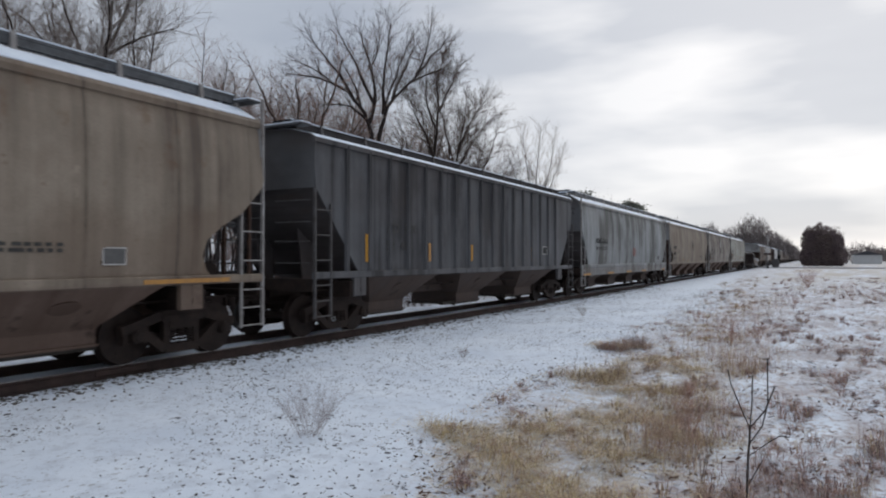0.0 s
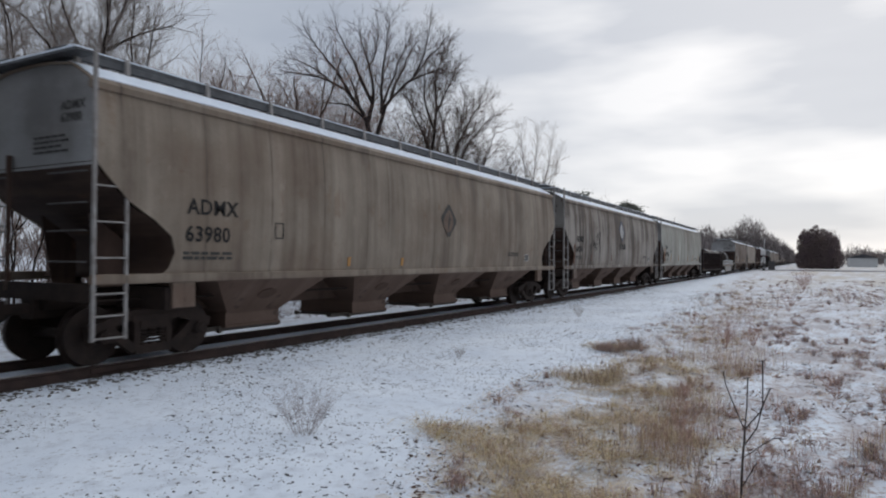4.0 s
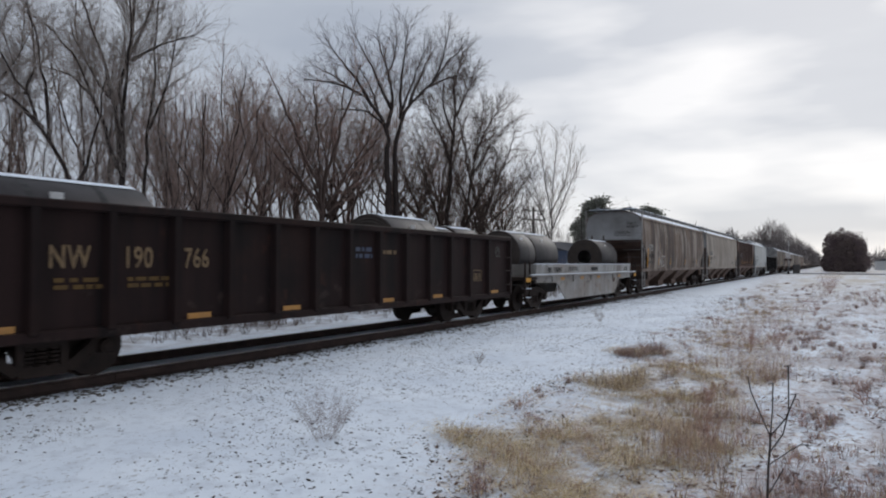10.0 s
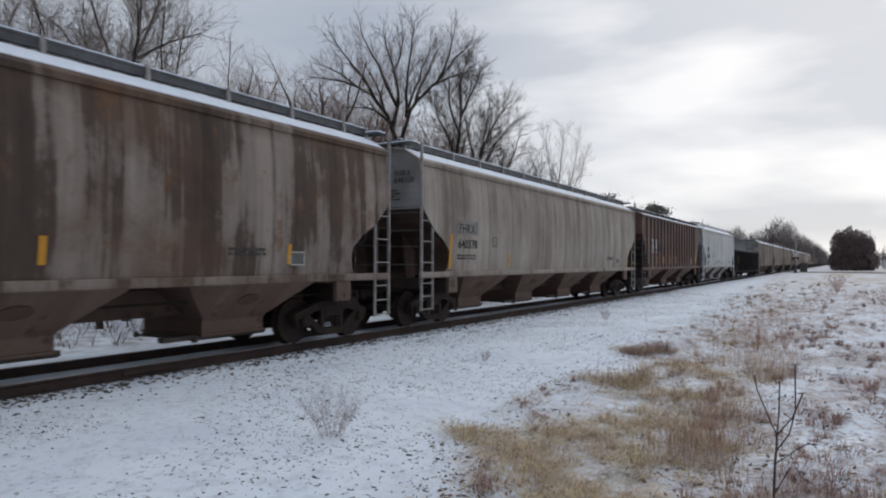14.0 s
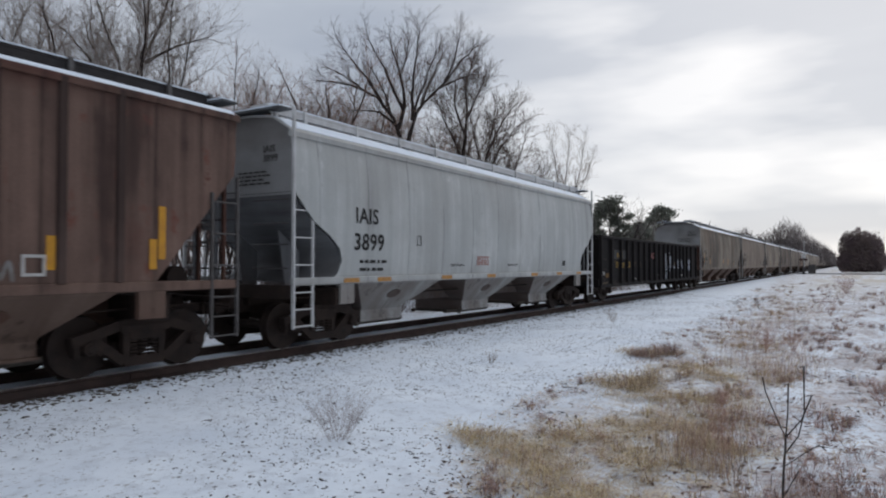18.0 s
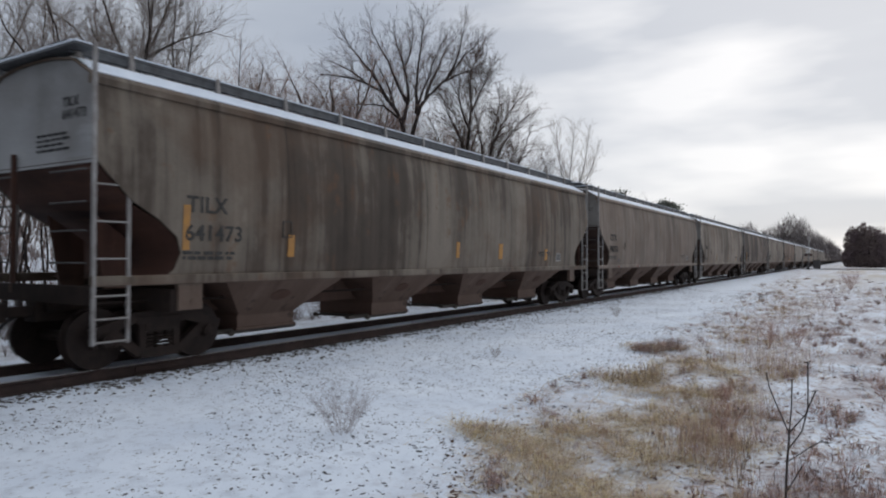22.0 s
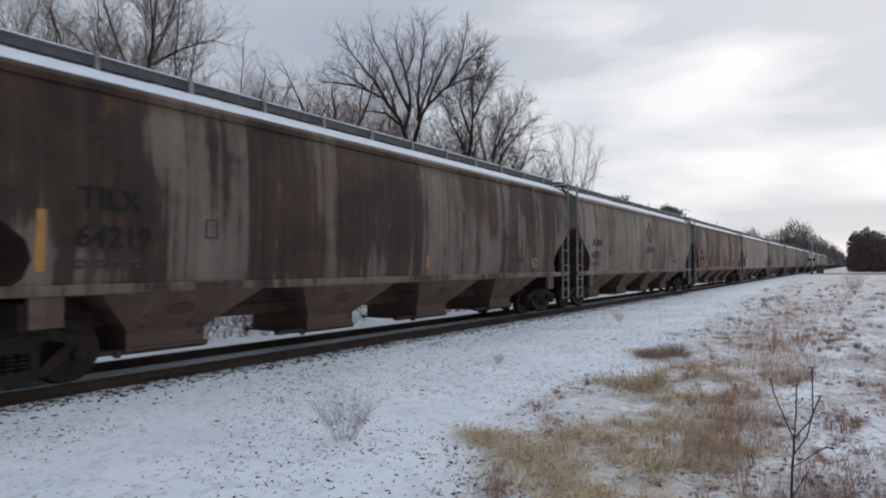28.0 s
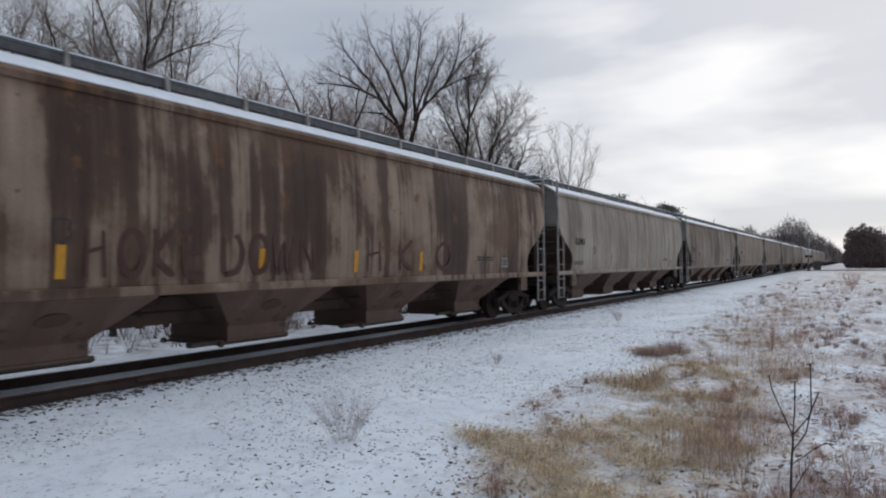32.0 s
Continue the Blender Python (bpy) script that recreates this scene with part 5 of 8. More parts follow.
def gondola(start, length, label, body, z0, z1, ribs, dark=STEEL_DARK):
    """An open-top gondola: side sheets with posts, top chord, ends, floor, sills and trucks."""
    along, half = start + length / 2, length / 2
    car = thing("gondola_car", label, "freight car", "cars of the passing train", "", pose(MID, along, 0))
    ROLLING.append((car, along, 0.0, MID))
    for s in (1, -1):
        part("side_panel", cached(("gside", length, z0, z1), lambda: Geo().box(1.46, 1.485, -half, half, z0, z1).mesh("side_panel")), body, car, "", pose(0, 0, 0, 0, 0, 0 if s > 0 else 180))
        part("top_chord", cached(("gchord", length, z1), lambda: Geo().cbox(1.44, 1.60, -half - 0.02, half + 0.02, z1 - 0.02, z1 + 0.11, 0.02).mesh("top_chord")), body, car, "", pose(0, 0, 0, 0, 0, 0 if s > 0 else 180))
        part("side_sill", cached(("gsill", length, z0), lambda: Geo().cbox(1.44, 1.56, -half, half, z0 - 0.02, z0 + 0.13, 0.02).mesh("side_sill")), body, car, "", pose(0, 0, 0, 0, 0, 0 if s > 0 else 180))
        for y in ribs:
            part("post", cached(("gpost", z0, z1), lambda: Geo().prism([(1.484, -0.10, z0), (1.595, -0.055, z0 + 0.10), (1.595, 0.055, z0 + 0.10), (1.484, 0.10, z0)],
                                                                      [(1.484, -0.10, z1), (1.595, -0.055, z1), (1.595, 0.055, z1), (1.484, 0.10, z1)]).mesh("post")), body, car, "", pose(0, (y - half) * s, 0, 0, 0, 0 if s > 0 else 180))
    for end in (-1, 1):
        part("end_panel", cached(("gend", length, z0, z1), lambda: Geo().box(-1.46, 1.46, -half - 0.0, -half + 0.03, z0, z1 + 0.08).mesh("end_panel")), body, car, "", pose(0, 0, 0, 0, 0, 0 if end < 0 else 180))
        for za, zb, deep in ((z1 - 0.05, z1 + 0.10, 0.10), ((z0 + z1) / 2 - 0.08, (z0 + z1) / 2 + 0.08, 0.08), (z0 + 0.05, z0 + 0.35, 0.12)):
            part("end_rib", Geo().cbox(-1.5, 1.5, -half - deep, -half - 0.002, za, zb), body, car, "", pose(0, 0, 0, 0, 0, 0 if end < 0 else 180))
        for x in (-1.0, 0.0, 1.0):
            part("end_post", cached(("gep", length, z0, z1), lambda: Geo().cbox(-0.06, 0.06, -half - 0.09, -half, z0 + 0.1, z1).mesh("end_post")), body, car, "", (pose(0, 0, 0) if end < 0 else pose(0, 0, 0, 0, 0, 180)) @ pose(x, 0, 0))
        for k in range(4):
            part("grab_iron", cached("ggrab", lambda: Geo().tube((0, -0.2, 0), (0, 0.2, 0), 0.014, 0.014, 6).mesh("grab_iron", True)), STEEL_DARK, car, "", pose(1.63, end * (half - 0.32), 0.62 + k * 0.42))
            part("grab_iron", cached("ggrab2", lambda: Geo().tube((-0.2, 0, 0), (0.2, 0, 0), 0.014, 0.014, 6).mesh("grab_iron", True)), STEEL_DARK, car, "", pose(-1.15 * end, end * (half + 0.13), 0.9 + k * 0.40))
        add_coupler(car, end * half, end)
        add_truck(car, end * (half - 1.75), along)
    part("floor", Geo().box(-1.45, 1.45, -half + 0.05, half - 0.05, z0 + 0.30, z0 + 0.36), body, car)
    part("centre_sill", Geo().cbox(-0.3, 0.3, -half + 1.6, half - 1.6, 0.62, 1.0, 0.02), dark, car)
    for y in (-half * 0.3, 0.0, half * 0.3):
        part("cross_bearer", cached("bearer", lambda: Geo().cbox(-1.45, 1.45, -0.08, 0.08, 0.72, 0.98, 0.02).mesh("cross_bearer")), dark, car, "", pose(0, y, 0))
    brake_wheel(car, half + 0.05, 1)
    return car


BROWN = paint("dark_brown_gondola_paint", (0.017, 0.0088, 0.0080), (0.010, 0.0062, 0.0060), (0.045, 0.018, 0.012), 0.5, 0.35, 0.7, 7.0, 0.0, 0.0, False)
car = gondola(112.72, 15.98, "dark brown ribbed gondola, worn, loaded with steel coils", BROWN, 0.66, 2.42, [0.08, 1.35] + [2.43 + 1.09 * i for i in range(11)] + [14.5, 16.02])
for words, y in (("NW", 1.62), ("190", 2.70), ("766", 3.76)):
    words_on(car, words, y - 8.05, 1.62, 0.44, LETTER_TAN, 1.487, 0.72)
for y in (1.70, 2.78):
    small_print(car, y - 8.05, 1.42, 0.7, 2, LETTER_DIM, 1.487, 0.06)
for y in (0.75, 3.84, 6.0, 9.2, 11.45, 14.85):
    plate_on(car, y - 8.05, y - 8.05 + 0.47, 0.73, 0.88, ORANGE, x=1.487)
frame_on(car, 13.68 - 8.05, 14.2 - 8.05, 1.18, 1.50, LETTER_TAN, 0.02, 1.487)
tag_on(car, 15.1 - 8.05, 1.88, 0.42, 0.34, [oval(0.4, 0.5, 0.32, 0.42), [(0.15, 0.3), (0.5, 0.75), (0.62, 0.4)], [(0.75, 0.1), (0.95, 0.0)]], 0.045, LETTER_FADED, 1.487)
small_print(car, 13.75 - 8.05, 1.36, 0.4, 3, LETTER_TAN, 1.487, 0.04)
small_print(car, 0.5 - 8.05, 1.05, 0.5, 2, LETTER_TAN, 1.487, 0.05)
small_print(car, 8.2 - 8.05, 1.95, 0.6, 2, BLUE_MARK, 1.487, 0.09)
small_print(car, 9.2 - 8.05, 1.90, 0.6, 1, LETTER_TAN, 1.487, 0.09)


def coil(x, y0, y1, z, r, label, bands=(0.33, 0.72)):
    """A steel coil lying along the car, hollow, with strapping; rides with the train."""
    along = (y0 + y1) / 2
    h = (y1 - y0) / 2
    c = thing("steel_coil", label, "steel coil", "coils on the train", "", pose(x, along, z))
    ROLLING.append((c, along, z, x))
    g = Geo()
    n = 40
    rings = [(r * 0.985, -h), (r, -h + 0.03), (r, h - 0.03), (r * 0.985, h), (0.34, h), (0.34, -h)]
    for rad, y in rings:
        g.v += [(rad * math.cos(2 * math.pi * i / n), y, rad * math.sin(2 * math.pi * i / n)) for i in range(n)]
    for k in range(6):
        for i in range(n):
            g.f.append((k * n + i, k * n + (i + 1) % n, ((k + 1) % 6) * n + (i + 1) % n, ((k + 1) % 6) * n + i))
    part("roll", g.mesh("roll", True, 30), COIL, c)
    face, rings = Geo(), 28
    for k in range(rings + 1):
        rad = 0.35 + (r - 0.365) * k / rings
        face.v += [(rad * math.cos(2 * math.pi * i / n), -h - 0.004 - 0.007 * (k // 2 % 2), rad * math.sin(2 * math.pi * i / n)) for i in range(n)]
    face.f = [(k * n + i, k * n + (i + 1) % n, (k + 1) * n + (i + 1) % n, (k + 1) * n + i) for k in range(rings) for i in range(n)]
    part("end_face", face, COIL_BORE, c, "wound edges of the coil")
    for f in bands:
        y = -h + 2 * h * f
        b = Geo()
        for i in range(n):
            a0, a1 = 2 * math.pi * i / n, 2 * math.pi * (i + 1) / n
            pts = [(r + 0.004) * math.cos(a0), (r + 0.004) * math.sin(a0), (r + 0.004) * math.cos(a1), (r + 0.004) * math.sin(a1)]
            b.add([(pts[0], y - 0.05, pts[1]), (pts[0], y + 0.05, pts[1]), (pts[2], y + 0.05, pts[3]), (pts[2], y - 0.05, pts[3])], [(0, 1, 2, 3)])
        part("strap", b, BAND, c, "dark steel strap")
    s = Geo()
    for i in range(6):
        a0, a1 = radians(66 + i * 8), radians(66 + (i + 1) * 8)
        q = r + 0.012
        s.add([(q * math.cos(a0), -h + 0.06, q * math.sin(a0)), (q * math.cos(a0), h - 0.06, q * math.sin(a0)), (q * math.cos(a1), h - 0.06, q * math.sin(a1)), (q * math.cos(a1), -h + 0.06, q * math.sin(a1))], [(0, 1, 2, 3)])
    part("snow", s, SNOW, c, "dusting of snow along the top")
    part("label", Geo().box(r * 0.78, r * 0.79, -0.3, -0.1, r * 0.62, r * 0.72), SIGN_WHITE, c)
    return c


coil(MID, 113.6, 116.4, 1.02 + 0.98, 0.98, "dark steel coil lying in the gondola, snow-dusted", (0.3, 0.7))
coil(MID, 123.3, 125.6, 1.02 + 0.98, 0.98, "dark steel coil lying in the gondola, snow-dusted", (0.3, 0.7))
coil(MID, 125.75, 126.95, 1.02 + 0.88, 0.88, "smaller dark steel coil lying in the gondola", (0.5,))
coil(MID, 127.0, 128.4, 1.02 + 0.91, 0.91, "smaller dark steel coil lying in the gondola", (0.5,))

SILVER = paint("silver_coil_car_paint", (0.33, 0.325, 0.31), (0.19, 0.175, 0.16), (0.22, 0.12, 0.065), 0.34, 0.30, 0.5, 8.0, 0.12, 0.0, False)


def coil_car(start, length):
    along, half = start + length / 2, length / 2
    car = thing("coil_car", "silver-grey open coil car with deep side sill and snowy ledges", "freight car", "cars of the passing train", "", pose(MID, along, 0))
    ROLLING.append((car, along, 0.0, MID))

    def belly():
        g = Geo()
        out = [(-half + 1.0, 1.28), (half - 1.0, 1.28), (half - 1.0, 1.02), (half - 3.0, 0.98), (half - 3.9, 0.32), (-half + 4.0, 0.32), (-half + 3.0, 0.98), (-half + 1.0, 1.02)]
        g.prism([(1.46, y, z) for y, z in out], [(1.50, y, z) for y, z in out])
        return g.mesh("belly_sill")
    for s in (1, -1):
        turn = pose(0, 0, 0, 0, 0, 0 if s > 0 else 180)
        part("belly_sill", cached("belly", belly), SILVER, car, "deep fish-belly side sill", turn)
        part("trough_side", cached("trough", lambda: Geo().prism([(1.44, -half + 0.95, 1.28), (1.50, -half + 0.95, 1.28), (1.53, -half + 0.95, 1.66), (1.40, -half + 0.95, 1.66)],
                                                                [(1.44, half - 1.1, 1.28), (1.50, half - 1.1, 1.28), (1.53, half - 1.1, 1.66), (1.40, half - 1.1, 1.66)]).mesh("trough_side")), SILVER, car, "", turn)
        part("walkway", cached("walk", lambda: Geo().cbox(1.44, 1.62, -half + 0.35, half - 0.3, 1.24, 1.29, 0.01).mesh("walkway")), SILVER, car, "", turn)
        part("ledge_snow", cached("lsnow", lambda: Geo().cbox(1.52, 1.61, -half + 0.4, half - 0.35, 1.292, 1.318, 0.01).mesh("ledge_snow")), SNOW, car, "line of snow on the walkway", turn)
        part("ledge_snow", cached("tsnow", lambda: Geo().cbox(1.40, 1.53, -half + 0.97, half - 1.12, 1.662, 1.69, 0.012).mesh("ledge_snow")), SNOW, car, "line of snow on the side rim", turn)
        for end in (-1, 1):
            y = end * (half - 0.22)
            part("end_step", Geo().cbox(s * 1.5 - 0.03, s * 1.5 + 0.03, y - 0.22, y - 0.18, 0.50, 1.75).cbox(s * 1.5 - 0.03, s * 1.5 + 0.03, y + 0.18, y + 0.22, 0.50, 1.75)
                 .box(s * 1.5 - 0.09, s * 1.5 + 0.05, y - 0.22, y + 0.22, 0.50, 0.53).box(s * 1.5 - 0.09, s * 1.5 + 0.05, y - 0.22, y + 0.22, 0.80, 0.83), STEEL_DARK, car)
            for z in (0.531, 0.831):
                part("step_snow", Geo().box(s * 1.5 - 0.08, s * 1.5 + 0.05, y - 0.21, y + 0.21, z, z + 0.019), SNOW, car)
            part("reflector", Geo().box(s * 1.5 + s * 0.032, s * 1.5 + s * 0.042, y - 0.2, y + 0.2, 1.06, 1.20), YELLOW, car)
    for end in (-1, 1):
        part("bulkhead", Geo().cbox(-1.45, 1.45, end * (half - 1.05) - 0.04, end * (half - 1.05) + 0.04, 1.1, 1.66, 0.02), SILVER, car)
        part("end_deck", Geo().cbox(-1.5, 1.5, end * (half - 0.6) - 0.55, end * (half - 0.6) + 0.55, 1.12, 1.22, 0.02), STEEL_DARK, car)
        add_coupler(car, end * half, end)
        add_truck(car, end * (half - 1.85), along)
    part("trough_floor", Geo().prism([(-1.4, -half + 1.1, 1.5), (1.4, -half + 1.1, 1.5), (0.3, -half + 1.1, 0.92), (-0.3, -half + 1.1, 0.92)], [(-1.4, half - 1.1, 1.5), (1.4, half - 1.1, 1.5), (0.3, half - 1.1, 0.92), (-0.3, half - 1.1, 0.92)]), STEEL_DARK, car)
    words_on(car, "NS  170391", 2.05 - half, 1.37, 0.26, LETTER_BLACK, 1.525, 1.05)
    small_print(car, 4.2 - half, 1.50, 1.1, 2, LETTER_FADED, 1.525)
    plate_on(car, 7.0 - half, 7.9 - half, 1.40, 1.55, LETTER_BLACK, "company_mark", 1.53)
    words_on(car, "CS 24", half - 2.35, 1.38, 0.24, LETTER_BLACK, 1.525, 1.05)
    for p in (3.4, 5.7, 7.95, 11.2):
        plate_on(car, p - half, p - half + 0.42, 1.06, 1.18, ORANGE, x=1.50)
        part("stake_pocket", Geo().cbox(1.50, 1.56, p - 0.9 - half - 0.05, p - 0.9 - half + 0.05, 1.0, 1.26), SILVER, car)
    plate_on(car, 10.3 - half, 10.65 - half, 0.86, 1.06, GRIME, "consolidated_stencil", 1.50)
    return car


coil_car(130.05, 14.48)
coil(MID, 131.1, 132.5, 2.0, 0.88, "dark steel coil with black straps on the coil car", (0.55,))
coil(MID, 132.58, 134.9, 2.0, 0.88, "dark steel coil with black straps on the coil car", (0.45,))
coil(MID, 140.8, 143.4, 2.0, 0.88, "dark steel coil with black straps on the coil car", (0.35, 0.7))

GRIMY = hopper_paint("grimy_brown_hopper_paint", (0.196, 0.180, 0.160), (0.078, 0.061, 0.052), 0.80, 0.42, 9.0)
car = hopper_car(145.77, 19.8, "brown-grimed grey four-bay covered hopper with a scrawl of spray paint", GRIMY, GRIME, BAYS4, bracket_mat=LADDER)
PATCH = plain("faded_patch_paint", (0.26, 0.25, 0.235), (0.17, 0.15, 0.13), 0.6)
plate_on(car, 1.38 - 9.9, 2.36 - 9.9, 2.44, 2.78, PATCH, "patch")
words_on(car, "F H R X", 1.46 - 9.9, 2.50, 0.27, LETTER_BLACK)
side_marks(car, 19.8, "", "640293", 1.50, 2.47, 0.36, plates=vertical_plates((1.16,), 1.5, 2.55, 0.14) + vertical_plates((3.87, 7.16, 12.0, 16.5), 1.62, 2.0))
end_marks(car, 19.8, "FHRX", "640293")


tag_on(streaked, 4.15 - 9.89, 2.0, 1.35, 1.05, SCRIBBLE, 0.045, LETTER_FADED)
for p, z in ((3.9, 1.62), (7.55, 1.62)):
    tag_on(streaked, p - 9.89, z, 0.12, 0.34, [[(0.5, 1.0), (0.4, 0.5), (0.6, 0.0)]], 0.09, RUST_RUN)
ARCHES = [[(0.0, 0.25), (0.04, 0.75), (0.20, 1.0), (0.34, 0.85), (0.36, 0.5), (0.27, 0.05)], [(0.36, 0.6), (0.42, 0.2), (0.46, 0.0)], [(0.46, 0.1), (0.44, 0.6), (0.56, 0.92), (0.70, 0.8), (0.74, 0.4), (0.66, 0.05), (0.52, 0.1)], [(0.78, 0.8), (0.88, 0.9), (1.0, 0.85)], [(0.1, 0.3), (0.2, 0.6), (0.28, 0.3)]]
tag_on(car, 4.0 - 9.9, 1.50, 1.65, 0.74, ARCHES, 0.040, LETTER_WHITE)

CHALK = hopper_paint("chalky_grey_hopper_paint", (0.285, 0.276, 0.248), (0.167, 0.155, 0.136), 0.34, 0.10, 10.0)
car = hopper_car(166.9, 19.85, "chalky pale-grey four-bay covered hopper", CHALK, GRIME, BAYS4)
plate_on(car, 1.76 - 9.9, 2.90 - 9.9, 2.42, 2.80, PATCH, "patch")
side_marks(car, 19.85, "FHRX", "640370", 1.84, 2.47, 0.34, plates=vertical_plates((1.36, 18.35), 1.5, 2.4, 0.13) + vertical_plates((5.0,), 1.55, 1.9))
end_marks(car, 19.85, "FHRX", "640370")

OXIDE = paint("oxide_red_hopper_paint", (0.132, 0.093, 0.078), (0.062, 0.042, 0.037), (0.150, 0.052, 0.038), 0.42, 0.85, 0.6, 11.0, 0.28, 0.83)
OXIDE_RIB = paint("grimy_oxide_rib_paint", (0.074, 0.056, 0.051), (0.048, 0.035, 0.032), (0.10, 0.045, 0.034), 0.45, 0.4, 0.7, 25.0, 0.2, 0.0)
car = hopper_car(188.28, 16.45, "oxide-red ribbed three-bay covered hopper with white number panels", OXIDE, GRIME_RED, bays_for(16.5, 3), "flat", LADDER_DARK, ribs=[1.02 + 0.83 * i for i in range(17)], rib_mat=OXIDE_RIB)
for y, a, b in ((2.02, "IA", "74"), (2.78, "IS", "40")):
    plate_on(car, y - 8.25, y - 8.25 + 0.49, 2.20, 2.94, LETTER_WHITE, "number_panel", 1.532)
    words_on(car, a, y + 0.08 - 8.25, 2.62, 0.33, LETTER_BLACK, 1.545)
    words_on(car, b, y + 0.04 - 8.25, 2.26, 0.33, LETTER_BLACK, 1.545)
for p in (3.27, 4.88, 6.62, 8.33, 11.75, 13.3, 14.8):
    plate_on(car, p - 8.25, p - 8.25 + 0.12, 1.60, 2.05, YELLOW, x=1.532)
plate_on(car, 3.70 - 8.25, 4.28 - 8.25, 2.3, 2.7, GRIME_GREY, "patch", 1.532)
tag_on(car, 7.1 - 8.25, 0.78, 1.5, 0.36, [[(0.02, 0.2), (0.0, 0.8), (0.2, 0.9), (0.1, 0.5), (0.24, 0.1)], [(0.34, 0.9), (0.3, 0.1), (0.46, 0.5), (0.38, 0.9)], [(0.52, 0.1), (0.55, 0.9), (0.66, 0.6), (0.56, 0.5), (0.68, 0.1)], [(0.75, 0.9), (0.76, 0.2), (0.9, 0.15)], [(0.85, 0.6), (0.98, 0.8)]], 0.05, GRAFFITI_MAROON, 1.36)
for k, p in enumerate((10.06, 10.9, 11.75, 12.5)):
    tag_on(car, p - 8.25, 1.42, 0.5, 0.36, [[(0, 0.2), (0.1, 0.9), (0.35, 0.5), (0.2, 0.1)], [(0.4, 0.9), (0.5, 0.2), (0.7, 0.8), (0.8, 0.1)], [(0.0, 0.0), (1.0, 0.1)]][:3 - k % 2], 0.05, LETTER_PALE, 1.532)
plate_on(car, 14.95 - 8.25, 15.07 - 8.25, 1.75, 2.55, YELLOW, x=1.532)
frame_on(car, 13.0 - 8.25, 13.30 - 8.25, 1.52, 1.80, LETTER_WHITE, 0.04, 1.532)
plate_on(car, -8.25 + 0.2, -8.25 + 0.8, 3.7, 4.0, OXIDE, "patch", 1.532)

SLOPE_GREY = paint("grey_slope_paint", (0.175, 0.178, 0.185), (0.105, 0.104, 0.106), (0.10, 0.06, 0.04), 0.35, 0.15, 0.7, 33.0, 0.3, 0.0, False)
WHITE = paint("white_grey_hopper_paint", (0.440, 0.450, 0.440), (0.32, 0.32, 0.31), (0.16, 0.082, 0.042), 0.07, 0.02, 0.62, 12.0, 0.25, 1.56, False)
car = hopper_car(206.02, 17.02, "clean white-grey three-bay covered hopper", WHITE, SLOPE_GREY, bays_for(17.02, 3), "round", plain("white_ladder_paint", (0.62, 0.62, 0.62), (0.45, 0.44, 0.43), 0.5), roof_mat=WHITE, bay_mat=WHITE)
words_on(car, "IAIS", 1.10 - 7.8, 2.55, 0.46, LETTER_BLACK)
words_on(car, "3899", 1.06 - 7.8, 1.98, 0.50, LETTER_BLACK)
for z, w in ((1.70, "LD LMT  226400"), (1.53, "LT WT    59600")):
    small_print(car, 1.3 - 7.8, z, 0.95, 1, LETTER_BLACK, h=0.07)
frame_on(car, 3.45 - 7.8, 3.62 - 7.8, 2.12, 2.36, LETTER_BLACK, 0.015)
for p in (0.75, 1.9, 4.6, 7.1, 10.2, 12.4, 14.4):
    plate_on(car, p - 7.8, p - 7.8 + 0.5, 1.30, 1.39, ORANGE, x=1.58)
for p in (5.0,):
    small_print(car, 6.5 - 7.8, 1.86, 0.7, 5, LETTER_RED, h=0.035, gap=0.5)
for p in (5.1, 8.5):
    small_print(car, p - 7.8, 1.66, 0.7, 2, LETTER_FADED, h=0.022)
plate_on(car, 13.0 - 7.8, 13.25 - 7.8, 1.62, 1.80, LETTER_BLACK, "consolidated_stencil")
end_marks(car, 17.02, "IAIS", "3899")

BLACK = paint("black_gondola_paint", (0.0088, 0.0074, 0.0078), (0.0125, 0.0102, 0.0104), (0.03, 0.018, 0.014), 0.4, 0.16, 0.82, 13.0, 0.0, 0.0, False)
car = gondola(224.1, 20.46, "black ribbed gondola with yellow numbers and white spray paint", BLACK, 0.70, 2.80, [0.08, 1.55] + [2.97 + 1.035 * i for i in range(15)] + [18.7, 20.38])
H13 = 10.23
for words, y in (("IA", 2.52), ("IS", 3.18)):
    words_on(car, words, y - H13, 1.98, 0.30, LETTER_YELLOW, 1.487)
for words, y in (("11", 2.30), ("01", 3.27), ("43", 4.20)):
    words_on(car, words, y - H13, 1.52, 0.38, LETTER_YELLOW, 1.487)
for y, w in ((2.10, 0.80), (3.12, 0.78)):
    plate_on(car, y - H13, y - H13 + w, 1.90, 2.32, GREY_PATCH, "patch", 1.482)
plate_on(car, 0.86 - H13, 1.30 - H13, 1.10, 1.28, plain("brown_placard", (0.16, 0.085, 0.03), (0.12, 0.07, 0.03), 0.7), "placard", 1.487)
for y in (5.1, 6.1, 14.0, 17.3):
    small_print(car, y - H13, 1.75, 0.5, 4, LETTER_DIM, 1.487, 0.04)
small_print(car, 0.35 - H13, 0.86, 0.8, 1, LETTER_TAN, 1.487, 0.03)
plate_on(car, 5.35 - H13, 5.6 - H13, 0.95, 1.02, LETTER_WHITE, "reflector", 1.487)
plate_on(car, 16.0 - H13, 16.25 - H13, 0.95, 1.03, LETTER_WHITE, "reflector", 1.487)
frame_on(car, 5.0 - H13, 5.2 - H13, 2.0, 2.25, LETTER_DIM, 0.015, 1.487)
